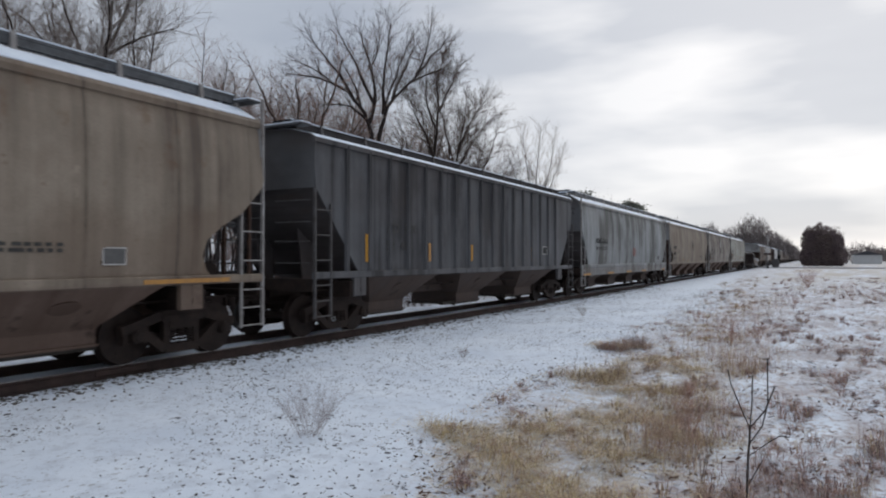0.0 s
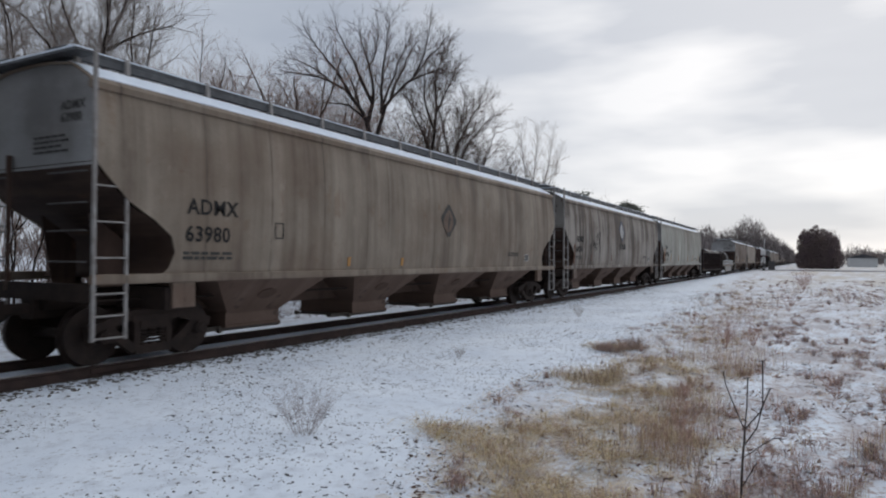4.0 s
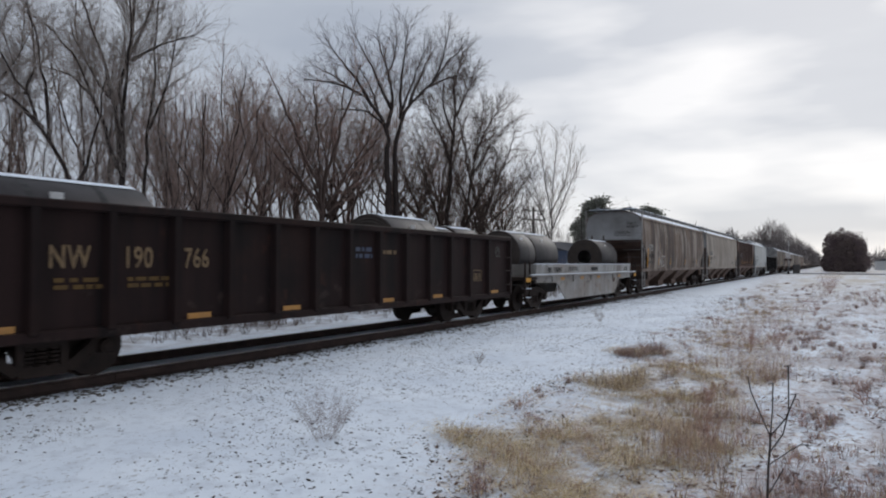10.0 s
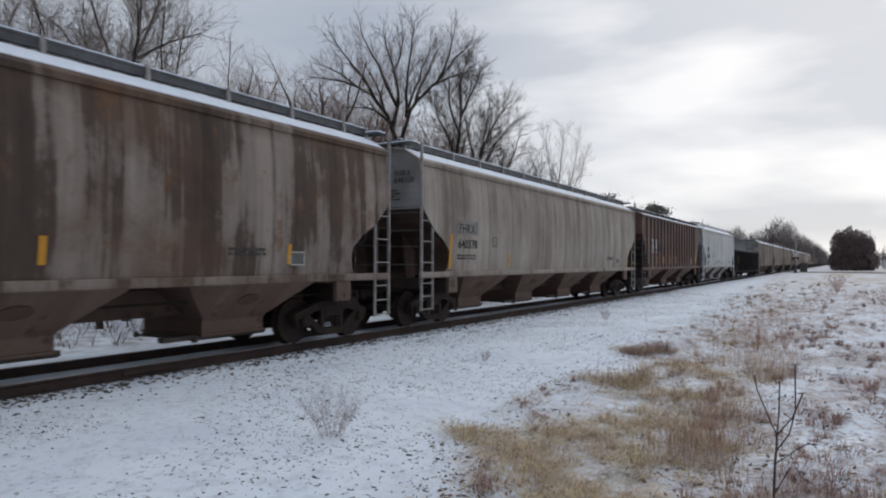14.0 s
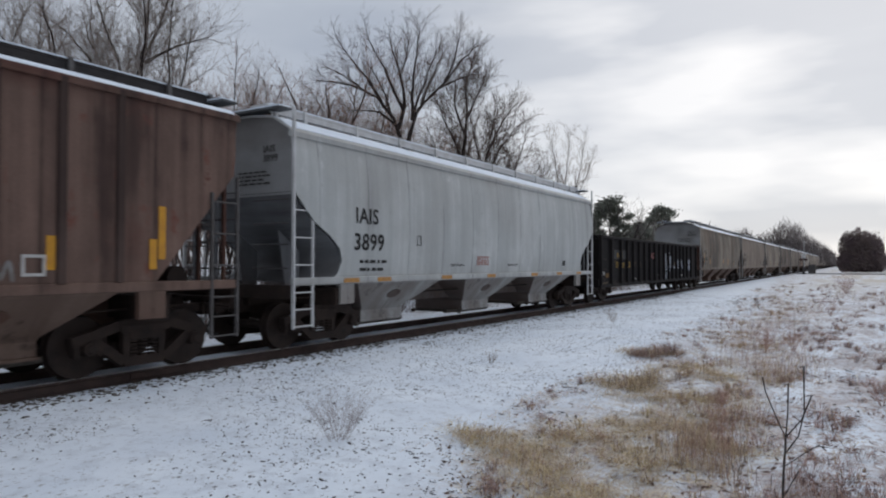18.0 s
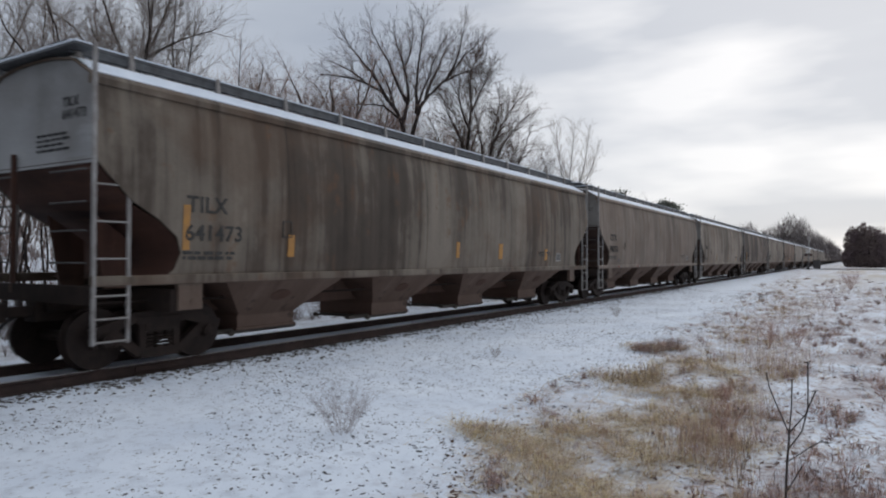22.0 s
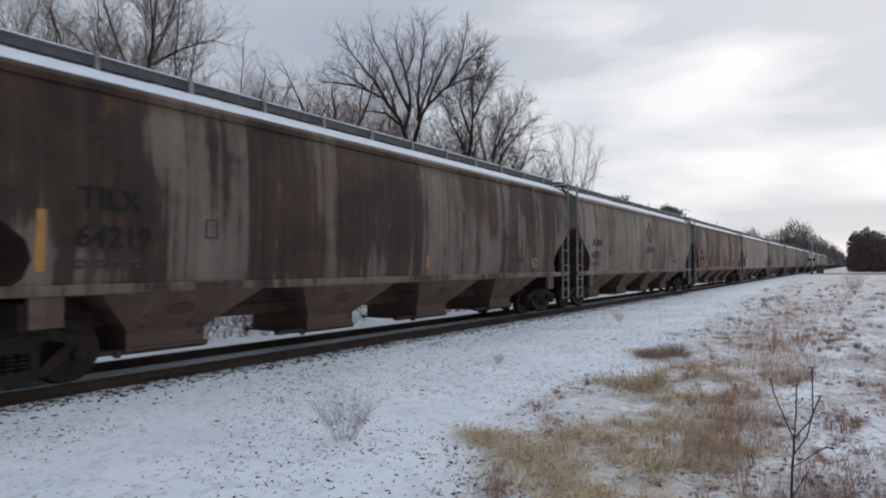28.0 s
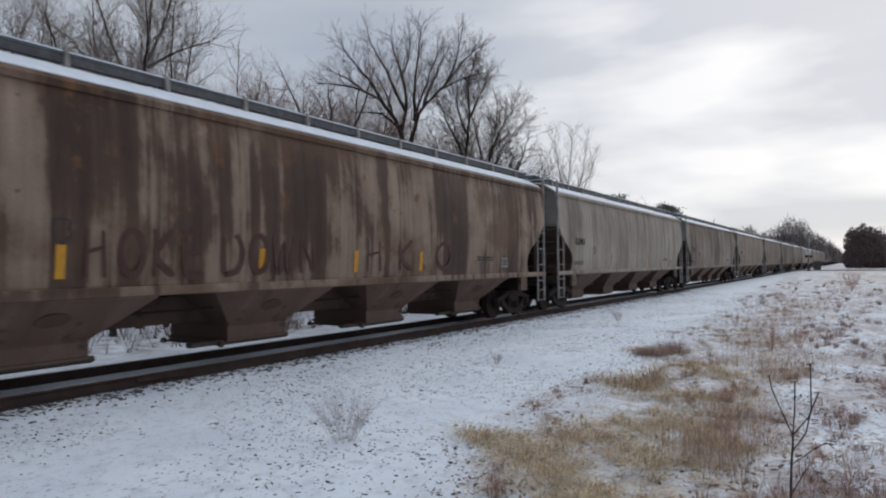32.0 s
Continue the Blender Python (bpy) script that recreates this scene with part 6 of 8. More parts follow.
tag_on(car, 8.62 - H13, 1.95, 0.86, 0.34, [[(0, 0.1), (0.13, 0.9), (0.27, 0.1)], [(0.05, 0.45), (0.3, 0.5)], [(0.36, 0.8), (0.52, 0.9), (0.44, 0.5), (0.58, 0.3), (0.36, 0.1)], [(0.68, 0.9), (0.64, 0.2), (0.8, 0.4), (0.82, 0.9)], [(0.9, 0.5), (1.0, 0.55)]], 0.055, GRAFFITI_PINK, 1.49)
FLAME = [oval(0.2, 0.95, 0.17, 0.035), [(0.16, 0.9), (0.05, 0.76), (0.24, 0.62), (0.10, 0.46), (0.3, 0.36)], [(0.3, 0.9), (0.44, 0.72), (0.30, 0.56), (0.6, 0.42), (0.97, 0.34)], oval(0.62, 0.85, 0.06, 0.025), [(0.52, 0.76), (0.74, 0.78), (0.62, 0.6), (0.86, 0.52), (0.98, 0.36)],
         [(0.1, 0.78), (0.2, 0.62), (0.1, 0.5), (0.45, 0.38)], [(0.4, 0.62), (0.55, 0.68), (0.5, 0.5), (0.7, 0.62), (0.72, 0.42)], [(0.22, 0.85), (0.34, 0.7), (0.2, 0.66), (0.36, 0.48)], [(0, 0.3), (0.4, 0.31), (0.98, 0.33)], [(0.25, 0.24), (0.08, 0.22), (0.1, 0.15), (0.25, 0.12), (0.2, 0.03), (0.05, 0.05)],
         [(0.38, 0.24), (0.36, 0.03)], [(0.57, 0.24), (0.54, 0.03)], [(0.37, 0.13), (0.56, 0.14)], [(0.8, 0.22), (0.66, 0.19), (0.63, 0.06), (0.8, 0.03)], [(0.84, 0.24), (1.0, 0.22), (0.86, 0.05), (1.0, 0.06)]]
CROWN_TAG = [oval(0.4, 0.95, 0.12, 0.04), [(0.05, 0.78), (0.1, 0.38), (0.35, 0.2), (0.5, 0.0), (0.78, 0.2), (0.84, 0.38), (0.98, 0.82)], [(0.1, 0.75), (0.2, 0.42), (0.3, 0.7), (0.36, 0.4), (0.5, 0.75), (0.55, 0.4), (0.7, 0.78), (0.74, 0.42), (0.92, 0.8)], [(0.02, 0.3), (0.25, 0.15), (0.5, 0.26), (0.82, 0.16), (0.96, 0.28)], [(0.3, 0.55), (0.34, 0.8), (0.44, 0.6)]]
SIGNED = [[(0, 0.62), (0.32, 0.66)], [(0.02, 0.38), (0.3, 0.36)], [(0.36, 1.0), (0.31, 0.0)], [(0.36, 0.9), (0.55, 0.72), (0.36, 0.5)], [(0.56, 0.3), (0.66, 0.62), (0.76, 0.32), (0.56, 0.28)], [(0.76, 0.52), (1.0, 0.5), (0.95, 0.2), (0.76, 0.26)]]
BLOCKS = [[(0.1, 0.3), (0.05, 0.9), (0.3, 0.95), (0.34, 0.5)], [(0.16, 0.32), (0.2, 0.85)], [(0.36, 0.9), (0.4, 0.4), (0.54, 0.9), (0.6, 0.4)], [(0.72, 1.0), (0.72, 0.4), (0.95, 0.45)], [(0.7, 0.75), (0.9, 0.8)], [(0.0, 0.2), (0.2, 0.08), (0.3, 0.24), (0.5, 0.08), (0.6, 0.24), (0.8, 0.08), (0.9, 0.24)]]
SPIKE = [[(0.3, 0.0), (0.3, 0.5), (0.3, 0.95), (0.2, 1.0), (0.1, 0.86)], [(0, 0.7), (0.5, 0.74)], [(0.05, 0.6), (0.5, 0.61)], [(0.35, 0.82), (0.6, 0.76), (0.4, 0.56)], [(0.6, 0.65), (0.8, 0.7), (0.62, 0.5), (0.95, 0.52), (1.0, 0.36), (0.75, 0.36)]]
SHIELD = [[(0.05, 0.5), (0.0, 0.85), (0.2, 0.95), (0.1, 0.6), (0.3, 0.3)], [(0.3, 0.9), (0.35, 0.5), (0.5, 0.95), (0.5, 0.5), (0.75, 1.0), (0.7, 0.4)], [(0.2, 0.7), (0.4, 0.45), (0.45, 0.7)], [(0.5, 0.3), (0.95, 0.3), (0.95, 0.02), (0.5, 0.02), (0.5, 0.3)], [(0.55, 0.15), (0.9, 0.18)], [(0.8, 0.95), (0.88, 0.6), (1.0, 0.9)]]
for y, z, w, h, strokes, line in ((11.44, 0.82, 0.72, 1.64, FLAME, 0.042), (12.46, 1.30, 0.70, 1.06, CROWN_TAG, 0.042), (13.50, 1.36, 0.72, 0.32, SIGNED, 0.036), (14.54, 1.38, 0.70, 0.60, BLOCKS, 0.046), (15.58, 1.05, 0.70, 1.10, SPIKE, 0.046), (17.64, 1.35, 0.86, 0.64, SHIELD, 0.055)):
    tag_on(car, y - H13, z - 0.01, w, h, strokes[:5], line * 2.6, GRAFFITI_BLUE, 1.480)
    tag_on(car, y - H13, z, w, h, strokes, line * 0.82, GRAFFITI, 1.487)
tag_on(car, 9.75 - H13, 0.98, 0.6, 0.2, SIGNED, 0.022, LETTER_FADED, 1.487)
tag_on(car, 0.45 - H13, 1.12, 0.36, 0.22, BLOCKS[:4], 0.022, LETTER_WHITE, 1.487)

OLIVE = hopper_paint("olive_grey_hopper_paint", (0.158, 0.147, 0.124), (0.084, 0.073, 0.061), 0.58, 0.34, 14.0)
car = hopper_car(245.88, 19.88, "olive-grey four-bay covered hopper with long dark streaks", OLIVE, GRIME_RED, BAYS4)
side_marks(car, 19.88, "TILX", "641473", 1.5, 2.40, 0.36, LETTER_FADED, plates=[(1.44, 1.8, 2.5, 0.12)] + vertical_plates((3.7, 9.8), 1.7, 2.1, 0.16) + [(12.25, 1.66, 2.11, 0.24), (15.65, 1.63, 2.0, 0.2)], plate_mat=ORANGE)
end_marks(car, 19.88, "TILX", "641473", LETTER_BLACK)

TAUPE = hopper_paint("taupe_hopper_paint", (0.186, 0.164, 0.140), (0.118, 0.102, 0.087), 0.34, 0.30, 15.0)
car = hopper_car(267.1, 19.88, "taupe four-bay covered hopper, evenly dusty", TAUPE, GRIME, BAYS4, ends=END_BROWN)
side_marks(car, 19.88, "CITX", "700721", 1.40, 2.46, 0.39, plates=[(9.0, 1.32, 1.38, 0.01)])
for p in (2.4, 5.4, 9.2, 12.6):
    plate_on(car, p - 9.82, p - 9.82 + 0.34, 1.31, 1.38, RED_TAPE, x=1.58)
    plate_on(car, p - 9.82 + 0.34, p - 9.82 + 0.56, 1.31, 1.38, LETTER_PALE, x=1.58)
frame_on(car, 2.55 - 9.82, 2.72 - 9.82, 1.52, 1.68, BLUE_MARK, 0.025)
end_marks(car, 19.88, "CITX", "700721")

FADED = hopper_paint("faded_grey_hopper_paint", (0.208, 0.192, 0.164), (0.108, 0.093, 0.077), 0.50, 0.25, 16.0)
car = hopper_car(288.25, 19.88, "faded grey-brown four-bay covered hopper", FADED, GRIME, BAYS4, ends=END_BROWN)
side_marks(car, 19.88, "TILX", "", plates=vertical_plates((6.2, 11.5, 16.0)), plate_mat=ORANGE)
end_marks(car, 19.88, "TILX", "")

SOOTY = hopper_paint("sooty_hopper_paint", (0.150, 0.134, 0.118), (0.056, 0.044, 0.038), 0.72, 0.26, 17.0)
car = hopper_car(309.38, 19.88, "soot-darkened four-bay covered hopper, nearly black in bands", SOOTY, GRIME, BAYS4, ends=END_BROWN)
side_marks(car, 19.88, "TILX", "64219", 2.0, 2.46, 0.42, LETTER_BLACK, plates=vertical_plates((1.45,), 1.6, 2.4, 0.12) + vertical_plates((10.5,), 1.6, 1.9), plate_mat=ORANGE)
end_marks(car, 19.88, "TILX", "64219")

DUSTY = hopper_paint("dusty_grey_hopper_paint", (0.204, 0.191, 0.166), (0.106, 0.092, 0.078), 0.50, 0.22, 18.0)
car = hopper_car(330.12, 19.82, "dusty grey four-bay covered hopper with a dark leaf mark", DUSTY, GRIME, BAYS4, ends=END_BROWN)
side_marks(car, 19.88, "ADMX", "63313", 1.62, 2.42, 0.38, plates=vertical_plates((8.9, 15.2), 1.5, 1.75), plate_mat=ORANGE)
grain_logo(car, 10.2 - 9.94, 3.25, GRIME_GREY, DUSTY, 0.42, LETTER_FADED)
end_marks(car, 19.88, "ADMX", "63313")

EARTH = hopper_paint("earth_brown_hopper_paint", (0.222, 0.178, 0.143), (0.088, 0.064, 0.051), 0.72, 0.60, 19.0)
car = hopper_car(351.22, 19.88, "earth-brown stained four-bay covered hopper with faded maroon spray paint", EARTH, GRIME, BAYS4, ends=END_BROWN)
side_marks(car, 19.88, "TILX", "650267", 1.66, 2.40, 0.36, LETTER_BLACK, plates=[(1.22, 1.62, 2.42, 0.12)] + vertical_plates((3.75, 7.25, 9.85, 12.3), 1.55, 2.0, 0.13))
end_marks(car, 19.88, "TILX", "650267")
GLYPHS = {
    "D": [[(0.1, 0.0), (0.1, 1.0), (0.7, 0.9), (0.95, 0.5), (0.7, 0.1), (0.1, 0.0)]], "O": [oval(0.5, 0.5, 0.42, 0.45)],
    "W": [[(0.0, 1.0), (0.22, 0.0), (0.5, 0.8), (0.75, 0.0), (1.0, 1.0)]], "N": [[(0.1, 0.0), (0.12, 0.98)], [(0.12, 0.98), (0.85, 0.02)], [(0.85, 0.0), (0.88, 1.0)]],
    "bars": [[(0.1, 0.0), (0.15, 1.0)], [(0.15, 0.5), (0.7, 0.6)], [(0.75, 0.0), (0.7, 1.0)]], "fork": [[(0.1, 0.0), (0.1, 1.0)], [(0.8, 1.0), (0.15, 0.45), (0.85, 0.0)]], "comb": [[(0.85, 1.0), (0.1, 0.95), (0.1, 0.05), (0.9, 0.0)], [(0.1, 0.5), (0.7, 0.52)]]}
for p, w, k in ((4.3, 0.40, "bars"), (4.8, 0.44, "O"), (5.35, 0.42, "fork"), (5.9, 0.40, "comb"), (6.62, 0.46, "D"), (7.2, 0.46, "O"), (7.78, 0.50, "W"), (8.42, 0.44, "N"), (10.4, 0.7, "bars"), (11.6, 0.7, "fork"), (13.2, 0.8, "O")):
    tag_on(car, p - 10.13, 1.56, w, 0.70, GLYPHS[k], 0.10, GRAFFITI_MAROON)

# the cars that follow, never near
GREYS = [FADED, CHALK, DUSTY, OLIVE, TAUPE, SAND]
place = 372.3
for i in range(31):
    mat = GREYS[(i * 5 + 1) % 6]
    car = hopper_car(place, 19.8, ("pale" if mat in (CHALK, SAND) else "dusty brownish") + " four-bay covered hopper far back in the train", mat, GRIME, BAYS4, near=False, ends=END_BROWN)
    if i < 4:
        side_marks(car, 19.8, ("ADMX", "TILX")[i % 2], "", plates=vertical_plates((6.0, 12.0)), plate_mat=ORANGE)
    place += 21.1


# ---- trees and plants ----
def tube_path(g, pts, radii, n=3):
    """A tapering tube through the points, its rings shared from joint to joint."""
    k0 = len(g.v)
    m = len(pts)
    for i, p in enumerate(pts):
        d = pts[min(m - 1, i + 1)] - pts[max(0, i - 1)]
        a = d.orthogonal().normalized()
        b = d.normalized().cross(a)
        for j in range(n):
            c, s = math.cos(2 * math.pi * j / n) * radii[i], math.sin(2 * math.pi * j / n) * radii[i]
            g.v.append((p.x + a.x * c + b.x * s, p.y + a.y * c + b.y * s, p.z + a.z * c + b.z * s))
    for i in range(m - 1):
        for j in range(n):
            q = k0 + i * n
            g.f.append((q + j, q + (j + 1) % n, q + n + (j + 1) % n, q + n + j))


def bare_tree(seed, limbs, lengths, gaps, rise=0.30, spread=0.80, thick=1.0, bare=0.30, tip=0.0055, ends=0.35):
    """Trunk and twig meshes of a leafless tree. limbs: (girth, points) of its stems and heavy limbs; side shoots leave each of them
    at a forking angle, turn upwards and carry shoots in their turn; lengths and gaps: of the shoots, order by order; ends: how much
    shorter the shoots grow towards a limb's end."""
    rng = random.Random(seed)
    wood, twig = Geo(), Geo()

    def shoots(pts, radii, order, start):
        if order >= len(lengths):
            return
        run = 0.0
        total = sum((b - a).length for a, b in zip(pts, pts[1:]))
        nxt, side = total * start + rng.random() * gaps[order], rng.uniform(0, 6.28)
        for i in range(len(pts) - 1):
            a, b = pts[i], pts[i + 1]
            seg = (b - a).length
            along = (b - a) / max(seg, 1e-6)
            while nxt < run + seg:
                f = nxt / total
                p = a + along * (nxt - run)
                side += 2.4 + rng.gauss(0, 0.5)
                o = along.orthogonal().normalized()
                out = o * math.cos(side) + along.cross(o) * math.sin(side)
                d = (along + out * spread * rng.uniform(0.6, 1.3) + Vector((0, 0, rise))).normalized()
                long = lengths[order] * rng.uniform(0.55, 1.15) * (1.0 - ends * f)
                r = min(radii[i] * 0.60, (0.007 * long + tip) * thick)
                shoot(p, d, long, r, order)
                nxt += gaps[order] * rng.uniform(0.6, 1.4)
            run += seg

    def shoot(p, d, long, r, order):
        if order + 1 == len(lengths):
            # the last twigs are plain spikes
            a = d.orthogonal().normalized() * r
            b = d.cross(a)
            twig.add([p + a, p - a * 0.5 + b * 0.87, p - a * 0.5 - b * 0.87, p + d * long], [(0, 1, 3), (1, 2, 3), (2, 0, 3)])
            return
        n = max(2, min(6, int(long / 0.30)))
        pts, radii = [p], [r]
        for k in range(n):
            d = (d + Vector((rng.gauss(0, 0.19), rng.gauss(0, 0.19), rng.gauss(0, 0.16) + rise * 0.30))).normalized()
            pts.append(pts[-1] + d * long / n)
            radii.append(max(tip * 0.55, r * (1 - 0.85 * (k + 1) / n)))
        tube_path(wood if r > 0.024 else twig, pts, radii)
        shoots(pts, radii, order + 1, 0.12)

    for girth, line in limbs:
        raw = [Vector(p) for p in line]
        pts = []
        for i in range(len(raw) - 1):
            p0, p1, p2, p3 = raw[max(0, i - 1)], raw[i], raw[i + 1], raw[min(len(raw) - 1, i + 2)]
            n = max(2, int((p2 - p1).length / 0.45))
            for k in range(n):
                t = k / n
                q = 0.5 * (2 * p1 + (p2 - p0) * t + (2 * p0 - 5 * p1 + 4 * p2 - p3) * t * t + (3 * p1 - p0 - 3 * p2 + p3) * t ** 3)
                w = 0.035 if pts else 0.0
                pts.append(q + Vector((rng.gauss(0, w), rng.gauss(0, w), 0)))
        pts.append(raw[-1])
        m = len(pts) - 1
        radii = [girth * (1 - 0.93 * (i / m) ** 0.8) + 0.006 for i in range(m + 1)]
        tube_path(wood, pts, radii, 8 if girth > 0.105 else 5)
        shoots(pts, radii, 0, bare if pts[0].z < 2.0 else 0.12)
    return wood.mesh("trunk", True, 60), twig.mesh("crown")


def stems(seed, count, height, base, top, fork=0.35, girth=0.06):
    """Limb lines of a many-stemmed or spreading tree: stems that rise from round one foot and part on the way up."""
    rng = random.Random(seed)
    out = []
    for k in range(count):
        a = 2 * math.pi * k / count + rng.uniform(-0.4, 0.4)
        h = height * rng.uniform(0.78, 1.0)
        r = top * rng.uniform(0.55, 1.0)
        c, s = math.cos(a), math.sin(a)
        foot = (base * c, base * s, -0.3) if base > 0.1 else (0, 0, -0.3)
        mid = (base * c + r * 0.30 * c + rng.gauss(0, 0.1), base * s + r * 0.30 * s + rng.gauss(0, 0.1), h * 0.45)
        line = [foot, mid, (r * c, r * s, h)]
        if base <= 0.1:
            line = [(0, 0, -0.3), (rng.gauss(0, 0.05), rng.gauss(0, 0.05), h * fork), (r * 0.45 * c, r * 0.45 * s, h * (fork + 0.28)), (r * c, r * s, h)]
        out.append((girth * rng.uniform(0.7, 1.1), line))
        if rng.random() < 0.75:
            b = a + rng.choice((-1, 1)) * rng.uniform(0.5, 1.0)
            out.append((girth * 0.5, [mid if base > 0.1 else line[1], (mid[0] + top * 0.45 * math.cos(b), mid[1] + top * 0.45 * math.sin(b), h * 0.68), (top * 0.95 * math.cos(b), top * 0.95 * math.sin(b), h * 0.88)]))
    return out


def plant_tree(meshes, x, y, scale, turn, label, twig_mat=TWIG, group="bare trees behind the track", name="tree", bark=BARK):
    t = thing(name, label, "tree", group, "", pose(x, y, ground_height(x, y), 0, 0, turn) @ Matrix.Scale(scale, 4))
    part("trunk", meshes[0], bark, t, "")
    part("crown", meshes[1], twig_mat, t, "leafless twigs")
    return t


def spot(az, x):
    """The place x metres beside the camera in the direction az degrees left of the track."""
    return -x / math.tan(radians(az))


# two trunks from one foot that part into a wide vase
VASE = bare_tree(11, [
    (0.29, [(-0.04, 0.0, -0.3), (-0.10, 0.0, 4.0), (-0.16, 0.0, 7.4), (-0.30, 0.0, 9.2), (-0.75, 0.1, 10.0), (-1.6, 0.2, 10.9), (-2.9, 0.3, 11.5), (-4.6, 0.3, 11.7)]),
    (0.25, [(0.30, 0.2, -0.3), (0.30, 0.2, 4.0), (0.26, 0.2, 7.5), (0.50, 0.1, 9.4), (1.1, 0.0, 10.5), (2.5, -0.2, 11.9), (3.9, -0.3, 13.7)]),
    (0.12, [(-0.26, 0.0, 9.1), (0.05, 0.3, 10.6), (-0.20, 0.5, 12.3), (-0.8, 0.6, 14.4)]),
    (0.10, [(-1.0, 0.1, 10.3), (-1.6, -0.4, 11.3), (-2.8, -0.8, 12.7), (-3.5, -1.0, 13.7)]),
    (0.10, [(0.02, 0.2, 10.2), (-0.6, -0.4, 11.4), (-1.9, -0.9, 13.8)]),
    (0.11, [(0.50, 0.1, 9.6), (0.60, -0.5, 11.8), (0.9, -0.9, 14.4)]),
    (0.10, [(1.0, 0.0, 10.4), (1.5, 0.7, 11.9), (2.5, 1.2, 14.0)]),
    (0.08, [(1.9, -0.1, 11.3), (3.1, 0.1, 11.9), (4.3, 0.3, 12.3)]),
    (0.07, [(-0.28, 0.0, 9.2), (-1.2, -0.3, 9.9), (-3.0, -0.6, 9.9)]),
    (0.08, [(-0.7, 0.1, 10.0), (-1.1, 1.2, 11.5), (-1.9, 1.9, 13.2)]), (0.08, [(0.5, 0.1, 9.7), (1.1, -1.3, 11.3), (1.9, -2.0, 13.0)]),
    (0.06, [(-2.1, 0.3, 11.2), (-3.2, 0.6, 12.1), (-4.2, 0.8, 12.6)]), (0.06, [(-0.2, 0.5, 12.2), (0.2, 0.8, 13.2), (0.3, 0.9, 14.6)]), (0.06, [(2.2, -0.2, 11.6), (2.7, -0.8, 12.7), (3.0, -1.0, 14.2)])],
    (1.6, 0.95, 0.5), (0.20, 0.17, 0.115), 0.16, 0.80, 1.15, 0.70, 0.0078)
VASE_AZ = 34.75
plant_tree(VASE, -20.4, spot(VASE_AZ, -20.4), 1.01, VASE_AZ, "tall bare vase-shaped tree with two trunks and heavy forking limbs", TWIG_DARK)
# a leaning stem that carries a tall plume, with a thicket of low limbs round its foot
PLUME = bare_tree(12, [
    (0.19, [(-0.2, 0.0, -0.3), (-0.1, 0.0, 3.0), (0.2, 0.0, 7.5), (0.45, 0.0, 10.0), (0.35, 0.1, 11.4), (0.9, 0.1, 13.4)]),
    (0.09, [(0.2, 0.0, 7.3), (-0.4, 0.2, 8.8), (-1.0, 0.3, 10.2), (-1.5, 0.3, 11.2)]),
    (0.09, [(0.42, 0.0, 9.8), (1.0, 0.3, 11.0), (1.5, 0.4, 12.4)]),
    (0.08, [(0.35, 0.0, 8.8), (-0.2, -0.4, 10.2), (-0.2, -0.7, 12.2)]),
    (0.14, [(0.3, 0.2, -0.3), (0.8, 0.2, 3.6), (1.6, 0.2, 8.1), (2.0, 0.2, 10.4)]),
    (0.09, [(1.5, 0.2, 7.6), (2.3, 0.3, 9.6), (3.1, 0.3, 10.6)]),
    (0.08, [(1.3, 0.2, 6.6), (2.2, -0.3, 8.0), (3.2, -0.5, 9.3)]),
    (0.09, [(0.6, 0.0, 3.0), (1.6, -0.5, 5.2), (2.9, -0.9, 7.6)]),
    (0.07, [(0.4, 0.0, 2.2), (1.6, -0.4, 4.0), (3.0, -0.6, 5.6), (3.9, -0.7, 6.4)]),
    (0.06, [(0.3, 0.0, 1.6), (1.7, 0.5, 2.9), (3.4, 0.8, 4.4)]),
    (0.08, [(-0.1, 0.0, 3.4), (-0.9, 0.2, 5.6), (-1.6, 0.4, 8.4)]),
    (0.06, [(-0.1, 0.0, 2.4), (-1.2, -0.3, 4.2), (-2.4, -0.5, 6.6)])],
    (1.8, 1.0, 0.5), (0.15, 0.13, 0.085), 0.14, 0.90, 1.15, 0.20, 0.0088)
PLUME_AZ = 29.9
plant_tree(PLUME, -18.6, spot(PLUME_AZ, -18.6), 1.04, PLUME_AZ, "bare tree with a tall plume and a thicket of low limbs", TWIG_DARK)
SLIM = bare_tree(13, [(0.10, [(0, 0, -0.3), (0.2, 0, 5.0), (0.3, 0.1, 9.0), (0.9, 0.2, 15.4)]), (0.08, [(0.1, 0, 4.0), (-0.9, 0.2, 7.8), (-2.6, 0.4, 13.4)]), (0.08, [(0.2, 0, 5.2), (1.5, -0.2, 8.6), (3.2, -0.3, 12.8)]),
                      (0.07, [(0.2, 0, 6.6), (-0.4, -0.6, 10.2), (-1.0, -0.9, 15.0)]), (0.06, [(0.3, 0, 7.4), (1.6, 0.8, 10.4), (2.4, 1.2, 14.8)]), (0.06, [(-0.4, 0.1, 6.4), (-1.9, -0.7, 9.0), (-3.3, -1.0, 11.4)])],
                 (2.3, 1.2, 0.65), (0.30, 0.24, 0.16), 0.26, 0.68, 1.0, 0.35, 0.0135)
plant_tree(SLIM, -25.0, spot(21.2, -25.0), 1.0, 21, "slender pale bare tree standing apart", TWIG_PALE)
